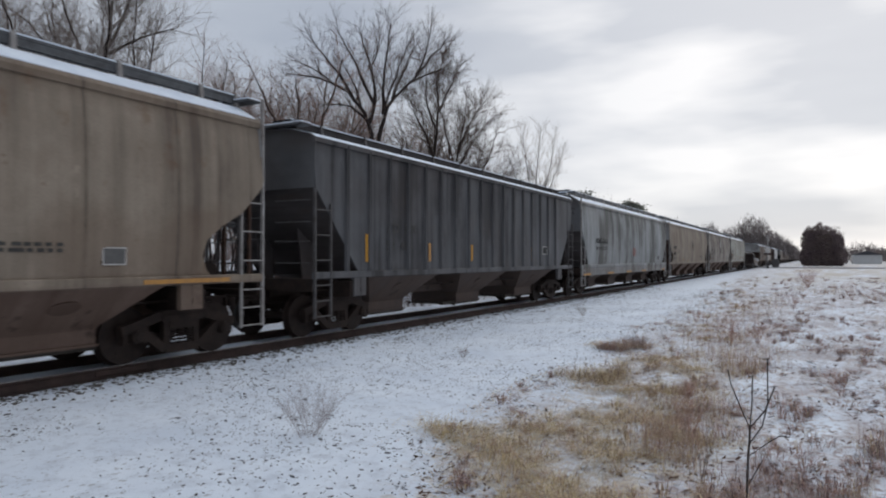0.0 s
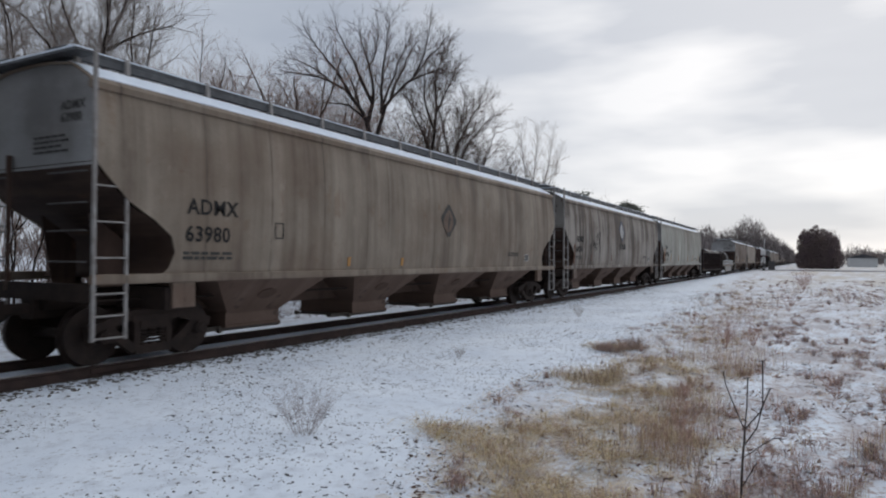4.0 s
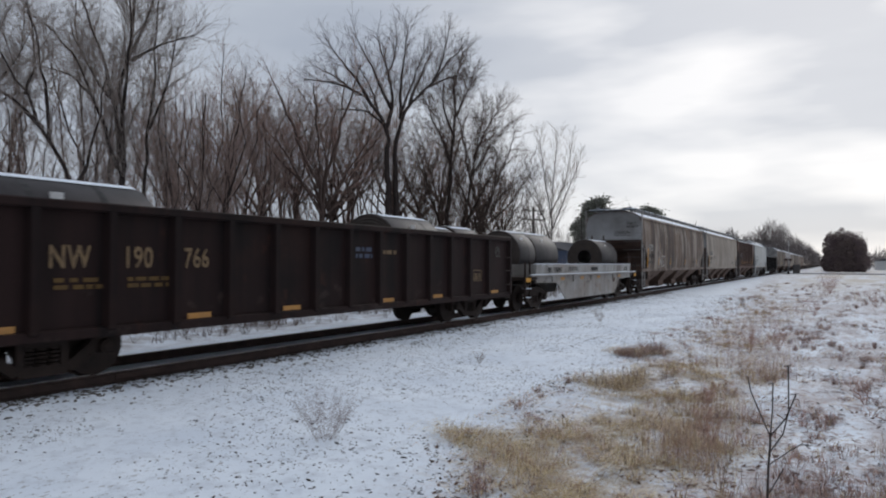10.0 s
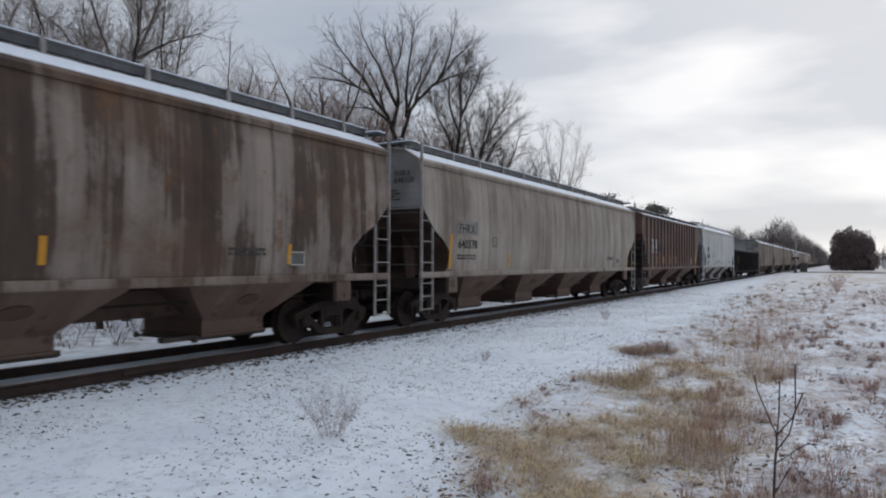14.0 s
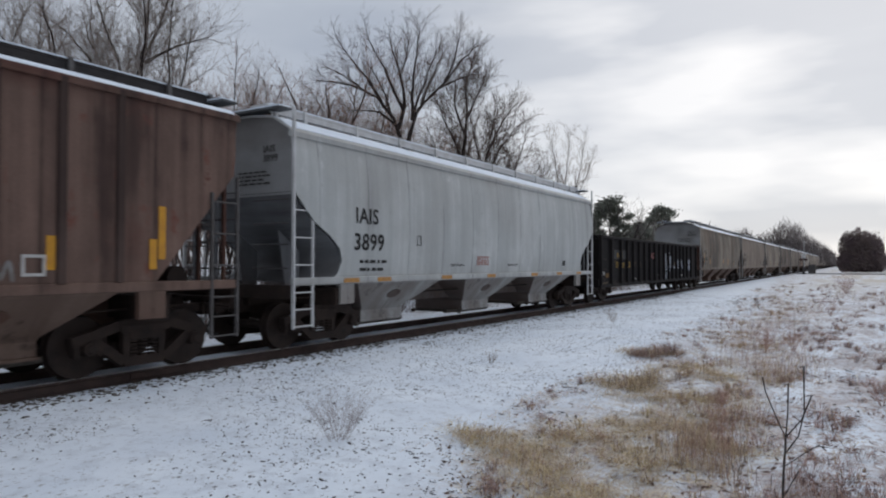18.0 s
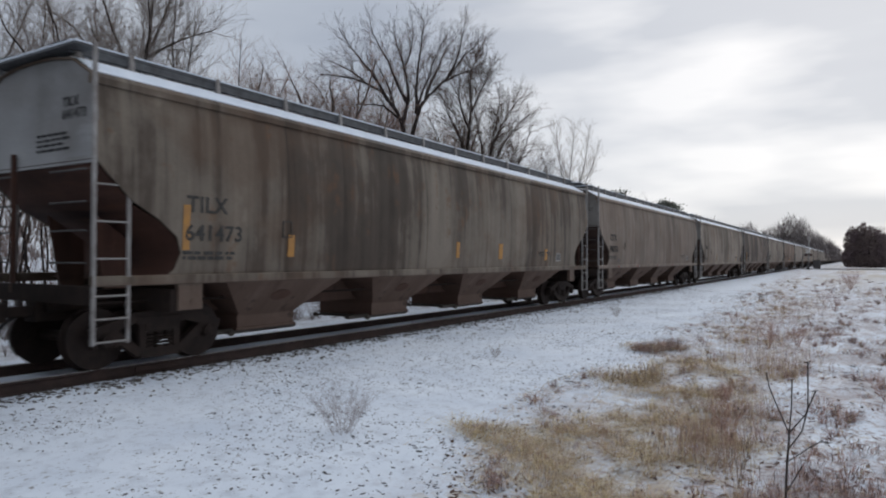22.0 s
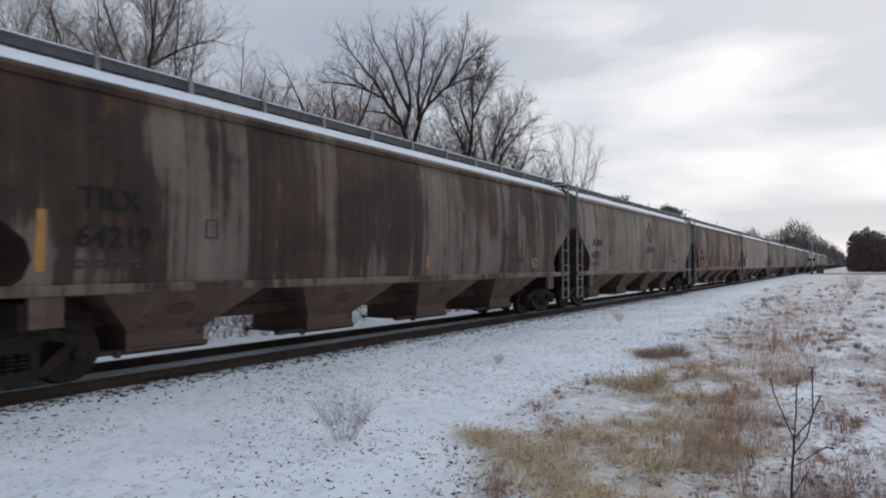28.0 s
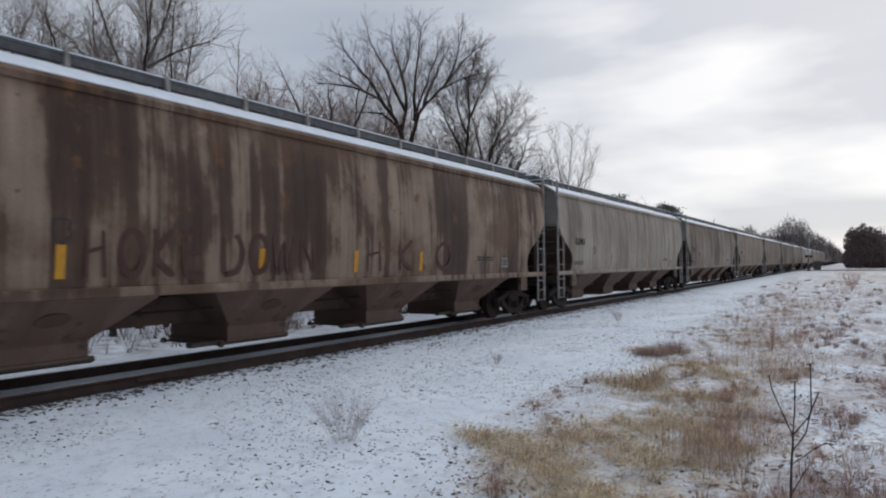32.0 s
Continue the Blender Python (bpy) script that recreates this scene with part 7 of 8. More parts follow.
# the tall trees nearest the camera
TALL = bare_tree(14, [
    (0.15, [(0.0, 0, -0.3), (0.0, 0, 4.5), (-0.09, 0, 7.6), (0.18, 0, 8.7), (0.8, 0, 10.3), (1.3, 0.1, 12.6)]),
    (0.09, [(-0.05, 0, 5.2), (-0.27, 0.1, 6.6), (-0.8, 0.2, 8.7), (-1.3, 0.3, 10.0), (-1.9, 0.3, 12.0)]),
    (0.08, [(0.0, 0, 4.6), (-0.55, -0.2, 6.4), (-1.24, -0.4, 8.2), (-2.04, -0.5, 9.4), (-3.0, -0.6, 10.0)]),
    (0.08, [(0.1, 0, 8.5), (0.13, 0.4, 10.3), (0.2, 0.6, 13.2)]),
    (0.10, [(0.75, 0.3, -0.3), (0.6, 0.3, 3.0), (0.58, 0.3, 5.0), (0.80, 0.3, 7.4), (0.9, 0.3, 9.0), (1.0, 0.3, 11.4)]),
    (0.06, [(0.18, 0, 8.6), (1.1, 0.1, 9.2), (2.3, 0.1, 9.5)]),
    (0.06, [(-0.5, 0.1, 7.4), (-1.5, 0.6, 8.6), (-2.4, 0.9, 10.6)]),
    (0.06, [(0.0, 0, 7.0), (0.5, -0.7, 8.6), (0.6, -1.1, 11.2)]), (0.05, [(0.7, 0.3, 6.4), (1.3, 0.2, 7.8), (1.7, 0.1, 9.8)]),
    (0.05, [(-0.9, -0.3, 7.4), (-1.9, 0.2, 8.2), (-3.1, 0.5, 8.6)])],
    (2.1, 1.1, 0.5), (0.20, 0.15, 0.10), 0.16, 0.80, 1.1, 0.33, 0.0056)
plant_tree(TALL, -20.0, spot(55.9, -20.0), 1.0, 31, "tall upright bare tree with several leaders and fine twigs", TWIG_PALE)
LEAN = bare_tree(15, [
    (0.11, [(0.75, 0, -0.3), (0.45, 0, 2.0), (0.0, 0, 4.25), (-0.85, 0, 5.95), (-1.24, 0, 6.8), (-2.1, 0, 8.0), (-3.0, 0.1, 9.4)]),
    (0.07, [(-0.8, 0, 5.8), (-1.7, 0.3, 6.6), (-2.3, 0.4, 7.0), (-3.4, 0.5, 7.6)]),
    (0.06, [(-0.6, 0, 5.4), (-0.5, -0.4, 7.0), (-0.9, -0.7, 9.2)]), (0.06, [(0.1, 0, 4.0), (0.5, 0.5, 5.8), (0.6, 0.8, 7.8)]), (0.05, [(-1.3, 0, 6.8), (-1.4, 0.6, 8.2), (-1.8, 0.8, 10.0)])],
    (1.9, 1.0, 0.5), (0.20, 0.15, 0.10), 0.14, 0.80, 1.1, 0.36, 0.0052)
plant_tree(LEAN, -18.8, spot(59.5, -18.8), 1.0, 31, "bare tree leaning aside over the brush", TWIG_PALE)
SPIRE = bare_tree(24, stems(4, 4, 12.5, 0.3, 2.0, girth=0.08), (1.7, 0.85), (0.20, 0.09), 0.22, 0.70, 1.0, 0.28, 0.0064)
FAN = bare_tree(25, stems(7, 6, 8.6, 0.5, 2.3, girth=0.06), (1.5, 0.75), (0.20, 0.09), 0.22, 0.65, 1.0, 0.28, 0.0066)
plant_tree(SPIRE, -24.0, spot(57.6, -24.0), 1.0, 0, "straight bare tree with fine twigs", TWIG)
plant_tree(SPIRE, -26.0, spot(64.5, -26.0), 1.0, 90, "straight bare tree with fine twigs", TWIG_PALE)
plant_tree(FAN, -22.0, spot(50.6, -22.0), 1.20, 140, "small many-stemmed bare tree fanning upwards", TWIG)
plant_tree(FAN, -24.0, spot(48.0, -24.0), 1.16, 30, "small many-stemmed bare tree fanning upwards", TWIG)
for az, x, k, turn in ((45.2, -26.5, 1.05, 80), (40.6, -27.5, 1.06, 20), (49.4, -26.0, 1.42, 220), (51.6, -25.0, 1.2, 40)):
    plant_tree(FAN, x, spot(az, x), k, turn, "small many-stemmed bare tree fanning upwards", TWIG_BROWN)
plant_tree(FAN, -23.0, spot(61.8, -23.0), 0.92, 60, "small many-stemmed bare tree fanning upwards", TWIG)
plant_tree(FAN, -22.0, spot(66.0, -22.0), 0.86, 170, "small many-stemmed bare tree fanning upwards", TWIG)
plant_tree(FAN, -21.0, spot(53.2, -21.0), 0.80, 250, "small many-stemmed bare tree fanning upwards", TWIG)
plant_tree(TALL, -25.5, spot(67.0, -25.5), 0.95, 250, "upright bare tree with fine twigs", TWIG_PALE)
STEMMY = bare_tree(16, stems(16, 3, 9.0, 0.2, 1.9, girth=0.075), (1.25, 0.58), (0.21, 0.092), 0.10, 1.00, 1.0, 0.62, 0.0066, -0.25)
STEMMY_B = bare_tree(26, stems(31, 3, 9.0, 0.25, 2.2, girth=0.070), (1.25, 0.58), (0.21, 0.092), 0.08, 1.05, 1.0, 0.64, 0.0066, -0.25)
BROAD = bare_tree(17, stems(17, 5, 9.0, 0.0, 2.6, 0.46, 0.12), (1.25, 0.58), (0.25, 0.092), 0.08, 1.05, 1.0, 0.66, 0.0068, -0.25)
BROAD_B = bare_tree(27, stems(41, 6, 8.8, 0.0, 2.9, 0.42, 0.12), (1.25, 0.58), (0.27, 0.092), 0.06, 1.10, 1.0, 0.66, 0.0068, -0.25)
THIN = bare_tree(18, stems(18, 4, 9.0, 0.25, 1.5, girth=0.055), (1.6, 0.8), (0.24, 0.10), 0.16, 0.75, 1.0, 0.22, 0.0064)
FAR_BROAD = bare_tree(19, stems(19, 7, 10.4, 0.0, 3.5, 0.26, 0.11), (2.6, 1.4), (0.60, 0.38), 0.14, 0.85, 1.4, 0.25, 0.017)
FAR_THIN = bare_tree(20, stems(20, 4, 11.0, 0.25, 1.9, girth=0.08), (2.2, 1.2), (0.60, 0.38), 0.18, 0.75, 1.4, 0.22, 0.015)
plant_tree(BROAD_B, -18.8, spot(27.2, -18.8), 1.22, 70, "broad dense bare tree with low spreading limbs", TWIG_DARK)
plant_tree(BROAD, -20.5, spot(25.2, -20.5), 0.92, 10, "low bare tree at the end of the woods", TWIG_DARK)
plant_tree(STEMMY_B, -19.6, spot(32.6, -19.6), 0.86, 200, "bare many-stemmed tree in the woods behind the track", TWIG_DARK)
rng = random.Random(21)


def under(x, y, s, tall):
    """Keeps a wood tree below the even top line of the woods, which sinks along the track."""
    az = math.degrees(math.atan2(-x, y))
    top = 24.0 if az > 52 else (18.0 if az > 47 else (17.6 if az > 36.0 else (15.0 if az > 30 else (10.2 if az > 22 else 8.5))))
    return min(s, (1.68 + math.hypot(x, y) * math.tan(radians(top * rng.uniform(0.86, 1.0)))) / tall)


# woods behind the track, denser and lower between the tall trees
WOODS = (STEMMY, BROAD, STEMMY_B, BROAD_B)
for i in range(24):
    if i < 7:
        az, x = 26.0 + 10.0 * (i + 0.5 * rng.random()) / 7, -21.5 - 6.0 * rng.random()
    elif i < 19:
        az, x = 36.0 + 11.0 * (i - 7 + 0.5 * rng.random()) / 12, -22.0 - 9.0 * rng.random()
    else:
        az, x = 47.5 + 11.0 * (i - 19 + rng.random()) / 5, -26.0 - 12.0 * rng.random()
    y = spot(az, x)
    m = WOODS[(i * 3 + i // 4) % 4] if az < 48 else THIN
    s = under(x, y, rng.uniform(1.3, 1.65), 9.3)
    plant_tree(m, x, y, s, rng.uniform(0, 360), "bare spreading tree in the woods behind the track" if m in (BROAD, BROAD_B) else "bare many-stemmed scrubby tree in the woods behind the track", (TWIG_BROWN, TWIG, TWIG_BROWN, TWIG_PALE)[i % 4], bark=WOODS_BARK)
for i in range(10):
    x = -24.0 - 10.0 * rng.random()
    y = -14.0 + 2.6 * i
    plant_tree(THIN, x, y, rng.uniform(0.8, 1.1), rng.uniform(0, 360), "bare many-stemmed scrubby tree in the woods behind the track", TWIG_PALE, bark=WOODS_BARK)
for i in range(62):
    y = 72 + 430 * (i / 62) ** 1.35 + rng.uniform(-3, 3)
    x = -27 - rng.random() * 24 + (y * 0.012)
    m, s = ((FAR_BROAD, rng.uniform(0.85, 1.15)), (FAR_THIN, rng.uniform(0.8, 1.0)), (FAR_BROAD, rng.uniform(0.95, 1.2)))[i % 3]
    if 105 < y < 190:
        s *= 0.85
    plant_tree(m, x, y, s, rng.uniform(0, 360), "bare tree in the distant row along the track", HAZED_TWIG if i % 3 else TWIG_PALE, "bare trees along the track")
for az, y, s, m in ((4.0, 250, 1.35, FAR_BROAD), (4.9, 240, 1.25, FAR_BROAD), (7.2, 230, 1.25, FAR_THIN), (6.4, 260, 1.3, FAR_BROAD), (3.2, 270, 1.15, FAR_BROAD), (2.6, 300, 1.1, FAR_BROAD), (8.2, 210, 1.05, FAR_THIN)):
    plant_tree(m, -y * math.tan(radians(az)), y, s, az * 40, "tall bare tree above the distant row", HAZED_TWIG, "bare trees along the track")


def make_brush():
    """Thin upright shoots filling the woods' floor; far woods along the horizon as twiggy clumps."""
    rng = random.Random(31)
    g = Geo()
    for _ in range(1500):
        y = -14 + 100 * rng.random()
        x = -18.2 - 22 * rng.random() ** 1.6 - (6 if y > 50 else 0)
        z = ground_height(x, y) - 0.05
        h = rng.uniform(0.8, 3.4) * (0.55 + 0.45 * noise.noise((x * 0.2, y * 0.2, 0)) + 0.35)
        p, d = Vector((x, y, z)), Vector((rng.gauss(0, 0.22), rng.gauss(0, 0.22), 1)).normalized()
        r = rng.uniform(0.010, 0.020)
        for k in range(3):
            q = p + d * h / 3
            g.tube(p, q, r * (1 - k * 0.25), r * (0.75 - k * 0.25), 3, False)
            if k:
                s = Vector((rng.gauss(0, 0.6), rng.gauss(0, 0.6), 0.7)).normalized()
                g.tube(p, p + s * h * 0.3, r * 0.6, r * 0.25, 3, False)
            p, d = q, (d + Vector((rng.gauss(0, 0.15), rng.gauss(0, 0.15), 0))).normalized()
    # thin weeds and brambles on the bank beyond the rails
    for _ in range(4200):
        y = -8 + 70 * rng.random()
        x = -13.6 - 4.6 * rng.random() ** 0.7
        if noise.noise((x * 0.5, y * 0.35, 6.0)) + rng.uniform(-0.2, 0.2) < 0.05:
            continue
        p = Vector((x, y, ground_height(x, y) - 0.03))
        h = rng.uniform(0.15, 0.95)
        for _ in range(5):
            q = p + Vector((rng.gauss(0, 0.3), rng.gauss(0, 0.3), rng.uniform(0.5, 1.0))) * h
            g.tube(p, q, 0.005, 0.003, 3, False)
    thing("undergrowth", "dense brown leafless undergrowth at the foot of the woods", "undergrowth", "", "stuff", None, g.mesh("undergrowth"), BRUSH)
    w, far = Geo(), Geo()
    rng = random.Random(32)

    def clump(x, y, r, h, n):
        for _ in range(n):
            a, b = rng.uniform(0, 6.28), rng.random() ** 0.5
            u, v2 = x + r * b * math.cos(a), y + r * b * math.sin(a)
            zt = h * (1 - 0.55 * b * b) * rng.uniform(0.35, 1.0)
            s = rng.uniform(0.5, 1.3) * r / 4
            t = rng.uniform(0, 6.28)
            e = Vector((math.cos(t), math.sin(t), 0)) * rng.uniform(0.05, 0.13) * r / 4
            f = Vector((rng.gauss(0, 0.5), rng.gauss(0, 0.5), 1)).normalized() * s
            c = Vector((u, v2, zt))
            far.add([c - f - e, c - f + e, c + f + e * 0.3, c + f - e * 0.3], [(0, 1, 2, 3)])
    for i in range(60):
        y = 150 + 640 * (i / 60) ** 1.2
        clump(-14 - y * 0.012 - rng.random() * 26, y, rng.uniform(3, 6), rng.uniform(6, 11), 420)
    for az, y, h, r in ((3.4, 240, 15, 4.5), (4.1, 250, 17, 5.0), (5.0, 245, 14, 5.0), (5.9, 235, 11, 4.5), (7.0, 225, 13, 4.5), (8.0, 215, 11, 4.0), (2.7, 270, 12, 5.0), (2.1, 310, 11, 5.5), (1.6, 360, 9.5, 6.0), (9.2, 195, 9, 4.0), (10.4, 180, 9, 4.0)):
        clump(-y * math.tan(radians(az)), y, r, h, 1000)
    for i in range(60):
        x = 8 + 420 * (i / 60)
        clump(x, 420 + rng.uniform(-40, 120), rng.uniform(6, 11), rng.uniform(5, 10), 260)
    for i in range(50):
        clump(-120 - 600 * (i / 50), 200 + rng.uniform(-60, 400), rng.uniform(8, 14), rng.uniform(8, 14), 120)
    # a low haze of upright shoots deep in the woods behind the track
    for k in range(7600):
        y = -25 + 120 * rng.random() if k < 5600 else -6 + 24 * rng.random()
        x = -23 - 20 * rng.random() - (8 if y > 52 else 0)
        h = (3.7 + 1.6 * noise.noise((x * 0.1, y * 0.12, 0))) * rng.random() ** 0.9
        t, s = rng.uniform(0, 6.28), rng.uniform(0.3, 0.9)
        d = Vector((rng.gauss(0, 0.35), rng.gauss(0, 0.35), 1)).normalized() * s
        o = Vector((math.cos(t), math.sin(t), 0)) * rng.uniform(0.012, 0.028)
        c = Vector((x, y, h))
        w.add([c - d - o, c - d + o, c + d + o * 0.4, c + d - o * 0.4], [(0, 1, 2, 3)])
    thing("shoots", "haze of thin brown shoots deep in the woods", "undergrowth", "", "stuff", None, w.mesh("shoots"), SHOOTS)
    thing("far_woods", "grey-brown leafless woods along the horizon", "woods", "", "stuff", None, far.mesh("far_woods"), HAZED_TWIG)


make_brush()


def tufts(rng, count, radius_at, z0, z1, size, flat=0.6):
    """Foliage as boughs: ragged sprays gathered round many bough centres, with gaps between them."""
    g = Geo()
    boughs = []
    for k in range(46):
        f = (k + rng.random()) / 46
        a = rng.uniform(0, 6.28)
        r = radius_at(f) * rng.uniform(0.45, 1.0)
        boughs.append((Vector((r * math.cos(a), r * math.sin(a), z0 + (z1 - z0) * f)), rng.uniform(0.45, 0.95)))
    for i in range(count):
        c0, w = boughs[i % len(boughs)]
        c = c0 + Vector((rng.gauss(0, w * 0.68), rng.gauss(0, w * 0.68), rng.gauss(0, w * 0.46)))
        out = Vector((c.x + rng.gauss(0, 0.8), c.y + rng.gauss(0, 0.8), rng.uniform(0.0, 1.6))).normalized()
        s = size * rng.uniform(0.5, 1.3)
        side = Matrix.Rotation(rng.uniform(0, 6.28), 3, out) @ (out.orthogonal().normalized() * s * flat)
        g.add([c - out * s * 0.5, c + side, c + out * s, c - side], [(0, 1, 2, 3)])
    return g.mesh("crown")


def conifer(x, y, h, r, label, seed):
    rng = random.Random(seed)
    t = thing("pine_tree", label, "tree", "pines behind the track", "", pose(x, y, ground_height(x, y)))
    trunk = Geo().tube((0, 0, -0.3), (0, 0, h * 0.55), 0.22, 0.14, 9).tube((0, 0, h * 0.55), (0.1, 0, h * 0.95), 0.14, 0.03, 7)
    for k in range(16):
        a, z = k * 2.4, h * (0.35 + 0.55 * k / 16)
        trunk.tube((0, 0, z), (r * 0.75 * math.cos(a), r * 0.75 * math.sin(a), z + 0.5), 0.06, 0.02, 5)
    part("trunk", trunk, BARK, t)
    part("crown", tufts(rng, 9500, lambda f: r * math.sqrt(max(0.02, 1 - (2 * f - 0.75) ** 2 / 1.6)), h * 0.34, h, 0.26), NEEDLES, t, "dark needle sprays")


conifer(-30.0, spot(17.25, -30), 11.2, 3.3, "dark rounded pine standing behind the track", 1)
conifer(-31.0, spot(13.2, -31), 12.8, 3.4, "dark rounded pine standing behind the track", 2)
conifer(-34.0, spot(14.9, -34), 9.5, 2.6, "dark pine half hidden behind the others", 3)


def cedar_block():
    rng = random.Random(9)
    y = 188.0
    t = thing("cedar_clump", "dense brown-leaved clump of low trees beside the road", "tree", "", "", pose(2.35, y, ground_height(2, y)))
    trunk = Geo()
    for x, r in ((-3.0, 0.2), (-1.2, 0.24), (1.0, 0.22), (3.0, 0.2)):
        trunk.tube((x, 0, -0.3), (x * 1.05, 0, 7.2), r, r * 0.4, 8)
    part("trunk", trunk, BARK, t)
    g = Geo()
    blobs = [(-2.7, 0.0, 5.6, 1.9, 4.2), (-0.9, 0.3, 6.2, 2.2, 4.4), (1.2, -0.3, 5.7, 2.2, 4.3), (3.0, 0.2, 4.6, 1.9, 4.0), (0.2, 0.0, 3.0, 4.4, 3.2), (-3.2, 0.0, 2.2, 1.8, 2.6), (3.4, 0.0, 2.2, 1.9, 2.6), (-1.2, 0.0, 1.6, 2.4, 1.8), (1.4, 0.0, 1.6, 2.4, 1.8), (0.0, 0.0, 4.6, 3.6, 4.6)]
    for i in range(24000):
        bx, by, bz, r, h = blobs[i % len(blobs)]
        d = Vector((rng.gauss(0, 1), rng.gauss(0, 1), rng.gauss(0, 1))).normalized()
        k = rng.random() ** 0.35 * (1.0 + 0.22 * noise.noise((d.x * 2.5 + bx, d.y * 2.5, d.z * 2.5 + bz)))
        c = Vector((bx + d.x * r * k, by + d.y * 2.0 * k, bz + d.z * h * k))
        if c.z < 0.1:
            continue
        u = (d * 0.6 + Vector((rng.gauss(0, 0.6), rng.gauss(0, 0.6), rng.uniform(-0.1, 1.0)))).normalized()
        s = rng.uniform(0.14, 0.42)
        e = u.orthogonal().normalized() * s * rng.uniform(0.2, 0.5)
        g.add([c - u * s, c + e, c + u * s, c - e], [(0, 1, 2, 3)])
    part("crown", g, CEDAR, t, "packed brown leaves and twigs")


cedar_block()
plant_tree(SLIM, 5.4, 195, 0.62, 30, "small bare tree with a spreading top beside the cedars", TWIG_PALE, "bare trees along the road")
plant_tree(BROAD, 22.0, 290, 0.6, 30, "small bare tree in the far field", TWIG, "bare trees along the road")


def grass_edge(y):
    """Where the mown strip beside the track ends and the rough field begins."""
    return -3.15 - 0.055 * y + 0.35 * math.sin(y * 0.55) + 0.45 * max(0.0, min(6.0 - y, 1.6))


def make_grass():
    rng = random.Random(51)
    straw, russet, dull = Geo(), Geo(), Geo()

    def blade(g, x, y, h, w, lean, a):
        """A bent blade: lean is how far it lies over for its rise."""
        z = ground_height(x, y) - 0.01
        d = Vector((math.cos(a), math.sin(a), 0))
        o = Vector((-d.y, d.x, 0)) * w
        p0 = Vector((x, y, z))
        k = 1 / math.sqrt(1 + lean * lean)
        p1 = p0 + d * h * lean * k * 0.45 + Vector((0, 0, h * k * 0.62))
        p2 = p0 + d * h * lean * k * 1.1 + Vector((0, 0, h * k * 0.80))
        g.add([p0 - o, p0 + o, p1 + o * 0.7, p1 - o * 0.7, p2], [(0, 1, 2, 3), (3, 2, 4)])

    def arch(g, x, y, z, a, reach, h, w):
        """A blade that rises from a tuft's heart, arches over and hangs to the ground."""
        d = Vector((math.cos(a), math.sin(a), 0))
        o = Vector((-d.y, d.x, 0)) * w
        p0 = Vector((x, y, z))
        p1, p2, p3 = p0 + d * reach * 0.30 + Vector((0, 0, h * 0.85)), p0 + d * reach * 0.68 + Vector((0, 0, h * 0.90)), p0 + d * reach + Vector((0, 0, h * rng.uniform(0.1, 0.5)))
        g.add([p0 - o, p0 + o, p1 + o, p1 - o, p2 + o * 0.7, p2 - o * 0.7, p3], [(0, 1, 2, 3), (3, 2, 4, 5), (5, 4, 6)])

    def tuft(x, y, r, h, n, mix):
        """A tussock of arching blades; mix: shares of straw and of russet, the rest is dull brown."""
        z = ground_height(x, y) - 0.02
        w0 = 0.0014 * (1 + 0.055 * max(0.0, y - 5))
        for _ in range(n):
            a, q = rng.uniform(0, 6.28), rng.random()
            g = straw if q < mix[0] else (russet if q < mix[0] + mix[1] else dull)
            c = r * 0.45 * rng.random() ** 0.5
            b = a + rng.gauss(0, 0.7)
            arch(g, x + c * math.cos(a), y + c * math.sin(a), z, b, r * rng.uniform(0.5, 1.25), h * rng.uniform(0.45, 1.15), w0 * rng.uniform(0.8, 1.7))

    # matted straw in the near corner: blades laid flat every way, thicker along its near edge
    mats = [(-3.42, 6.55, 0.30), (-3.05, 6.35, 0.40), (-2.65, 6.0, 0.40), (-2.3, 5.6, 0.42), (-1.95, 5.25, 0.45), (-1.6, 5.0, 0.45), (-1.3, 4.8, 0.4), (-2.5, 7.0, 0.36), (-2.2, 7.6, 0.4), (-1.5, 6.3, 0.42), (-1.8, 6.7, 0.35),
            (-2.2, 8.3, 0.45), (-1.55, 8.2, 0.5), (-1.2, 7.3, 0.45), (-2.9, 10.3, 0.40), (-2.5, 9.7, 0.45), (-1.7, 9.7, 0.5), (-3.7, 14.3, 0.5), (-2.4, 12.3, 0.55), (-1.6, 11.8, 0.6)]
    for x, y, r in mats:
        for _ in range(1050):
            a, b = rng.uniform(0, 6.28), rng.random() ** 0.6
            u, w = x + r * b * math.cos(a) * 1.45, y + r * b * math.sin(a) * 1.1
            if noise.noise((u * 3.1, w * 2.6, 2.0)) + rng.uniform(-0.15, 0.15) < -0.06:
                continue
            g = straw if rng.random() < 0.80 else (dull if rng.random() < 0.6 else russet)
            blade(g, u, w, rng.uniform(0.14, 0.42), rng.uniform(0.0010, 0.0023) * (1 + 0.03 * w), rng.uniform(1.2, 3.0) if rng.random() < 0.25 else rng.uniform(3.0, 9.0), rng.gauss(0.3, 1.5))
        for _ in range(5):
            tuft(x + rng.gauss(0, r * 0.7), y + rng.gauss(0, r * 0.5), rng.uniform(0.12, 0.24), rng.uniform(0.07, 0.16), 45, (0.75, 0.08))
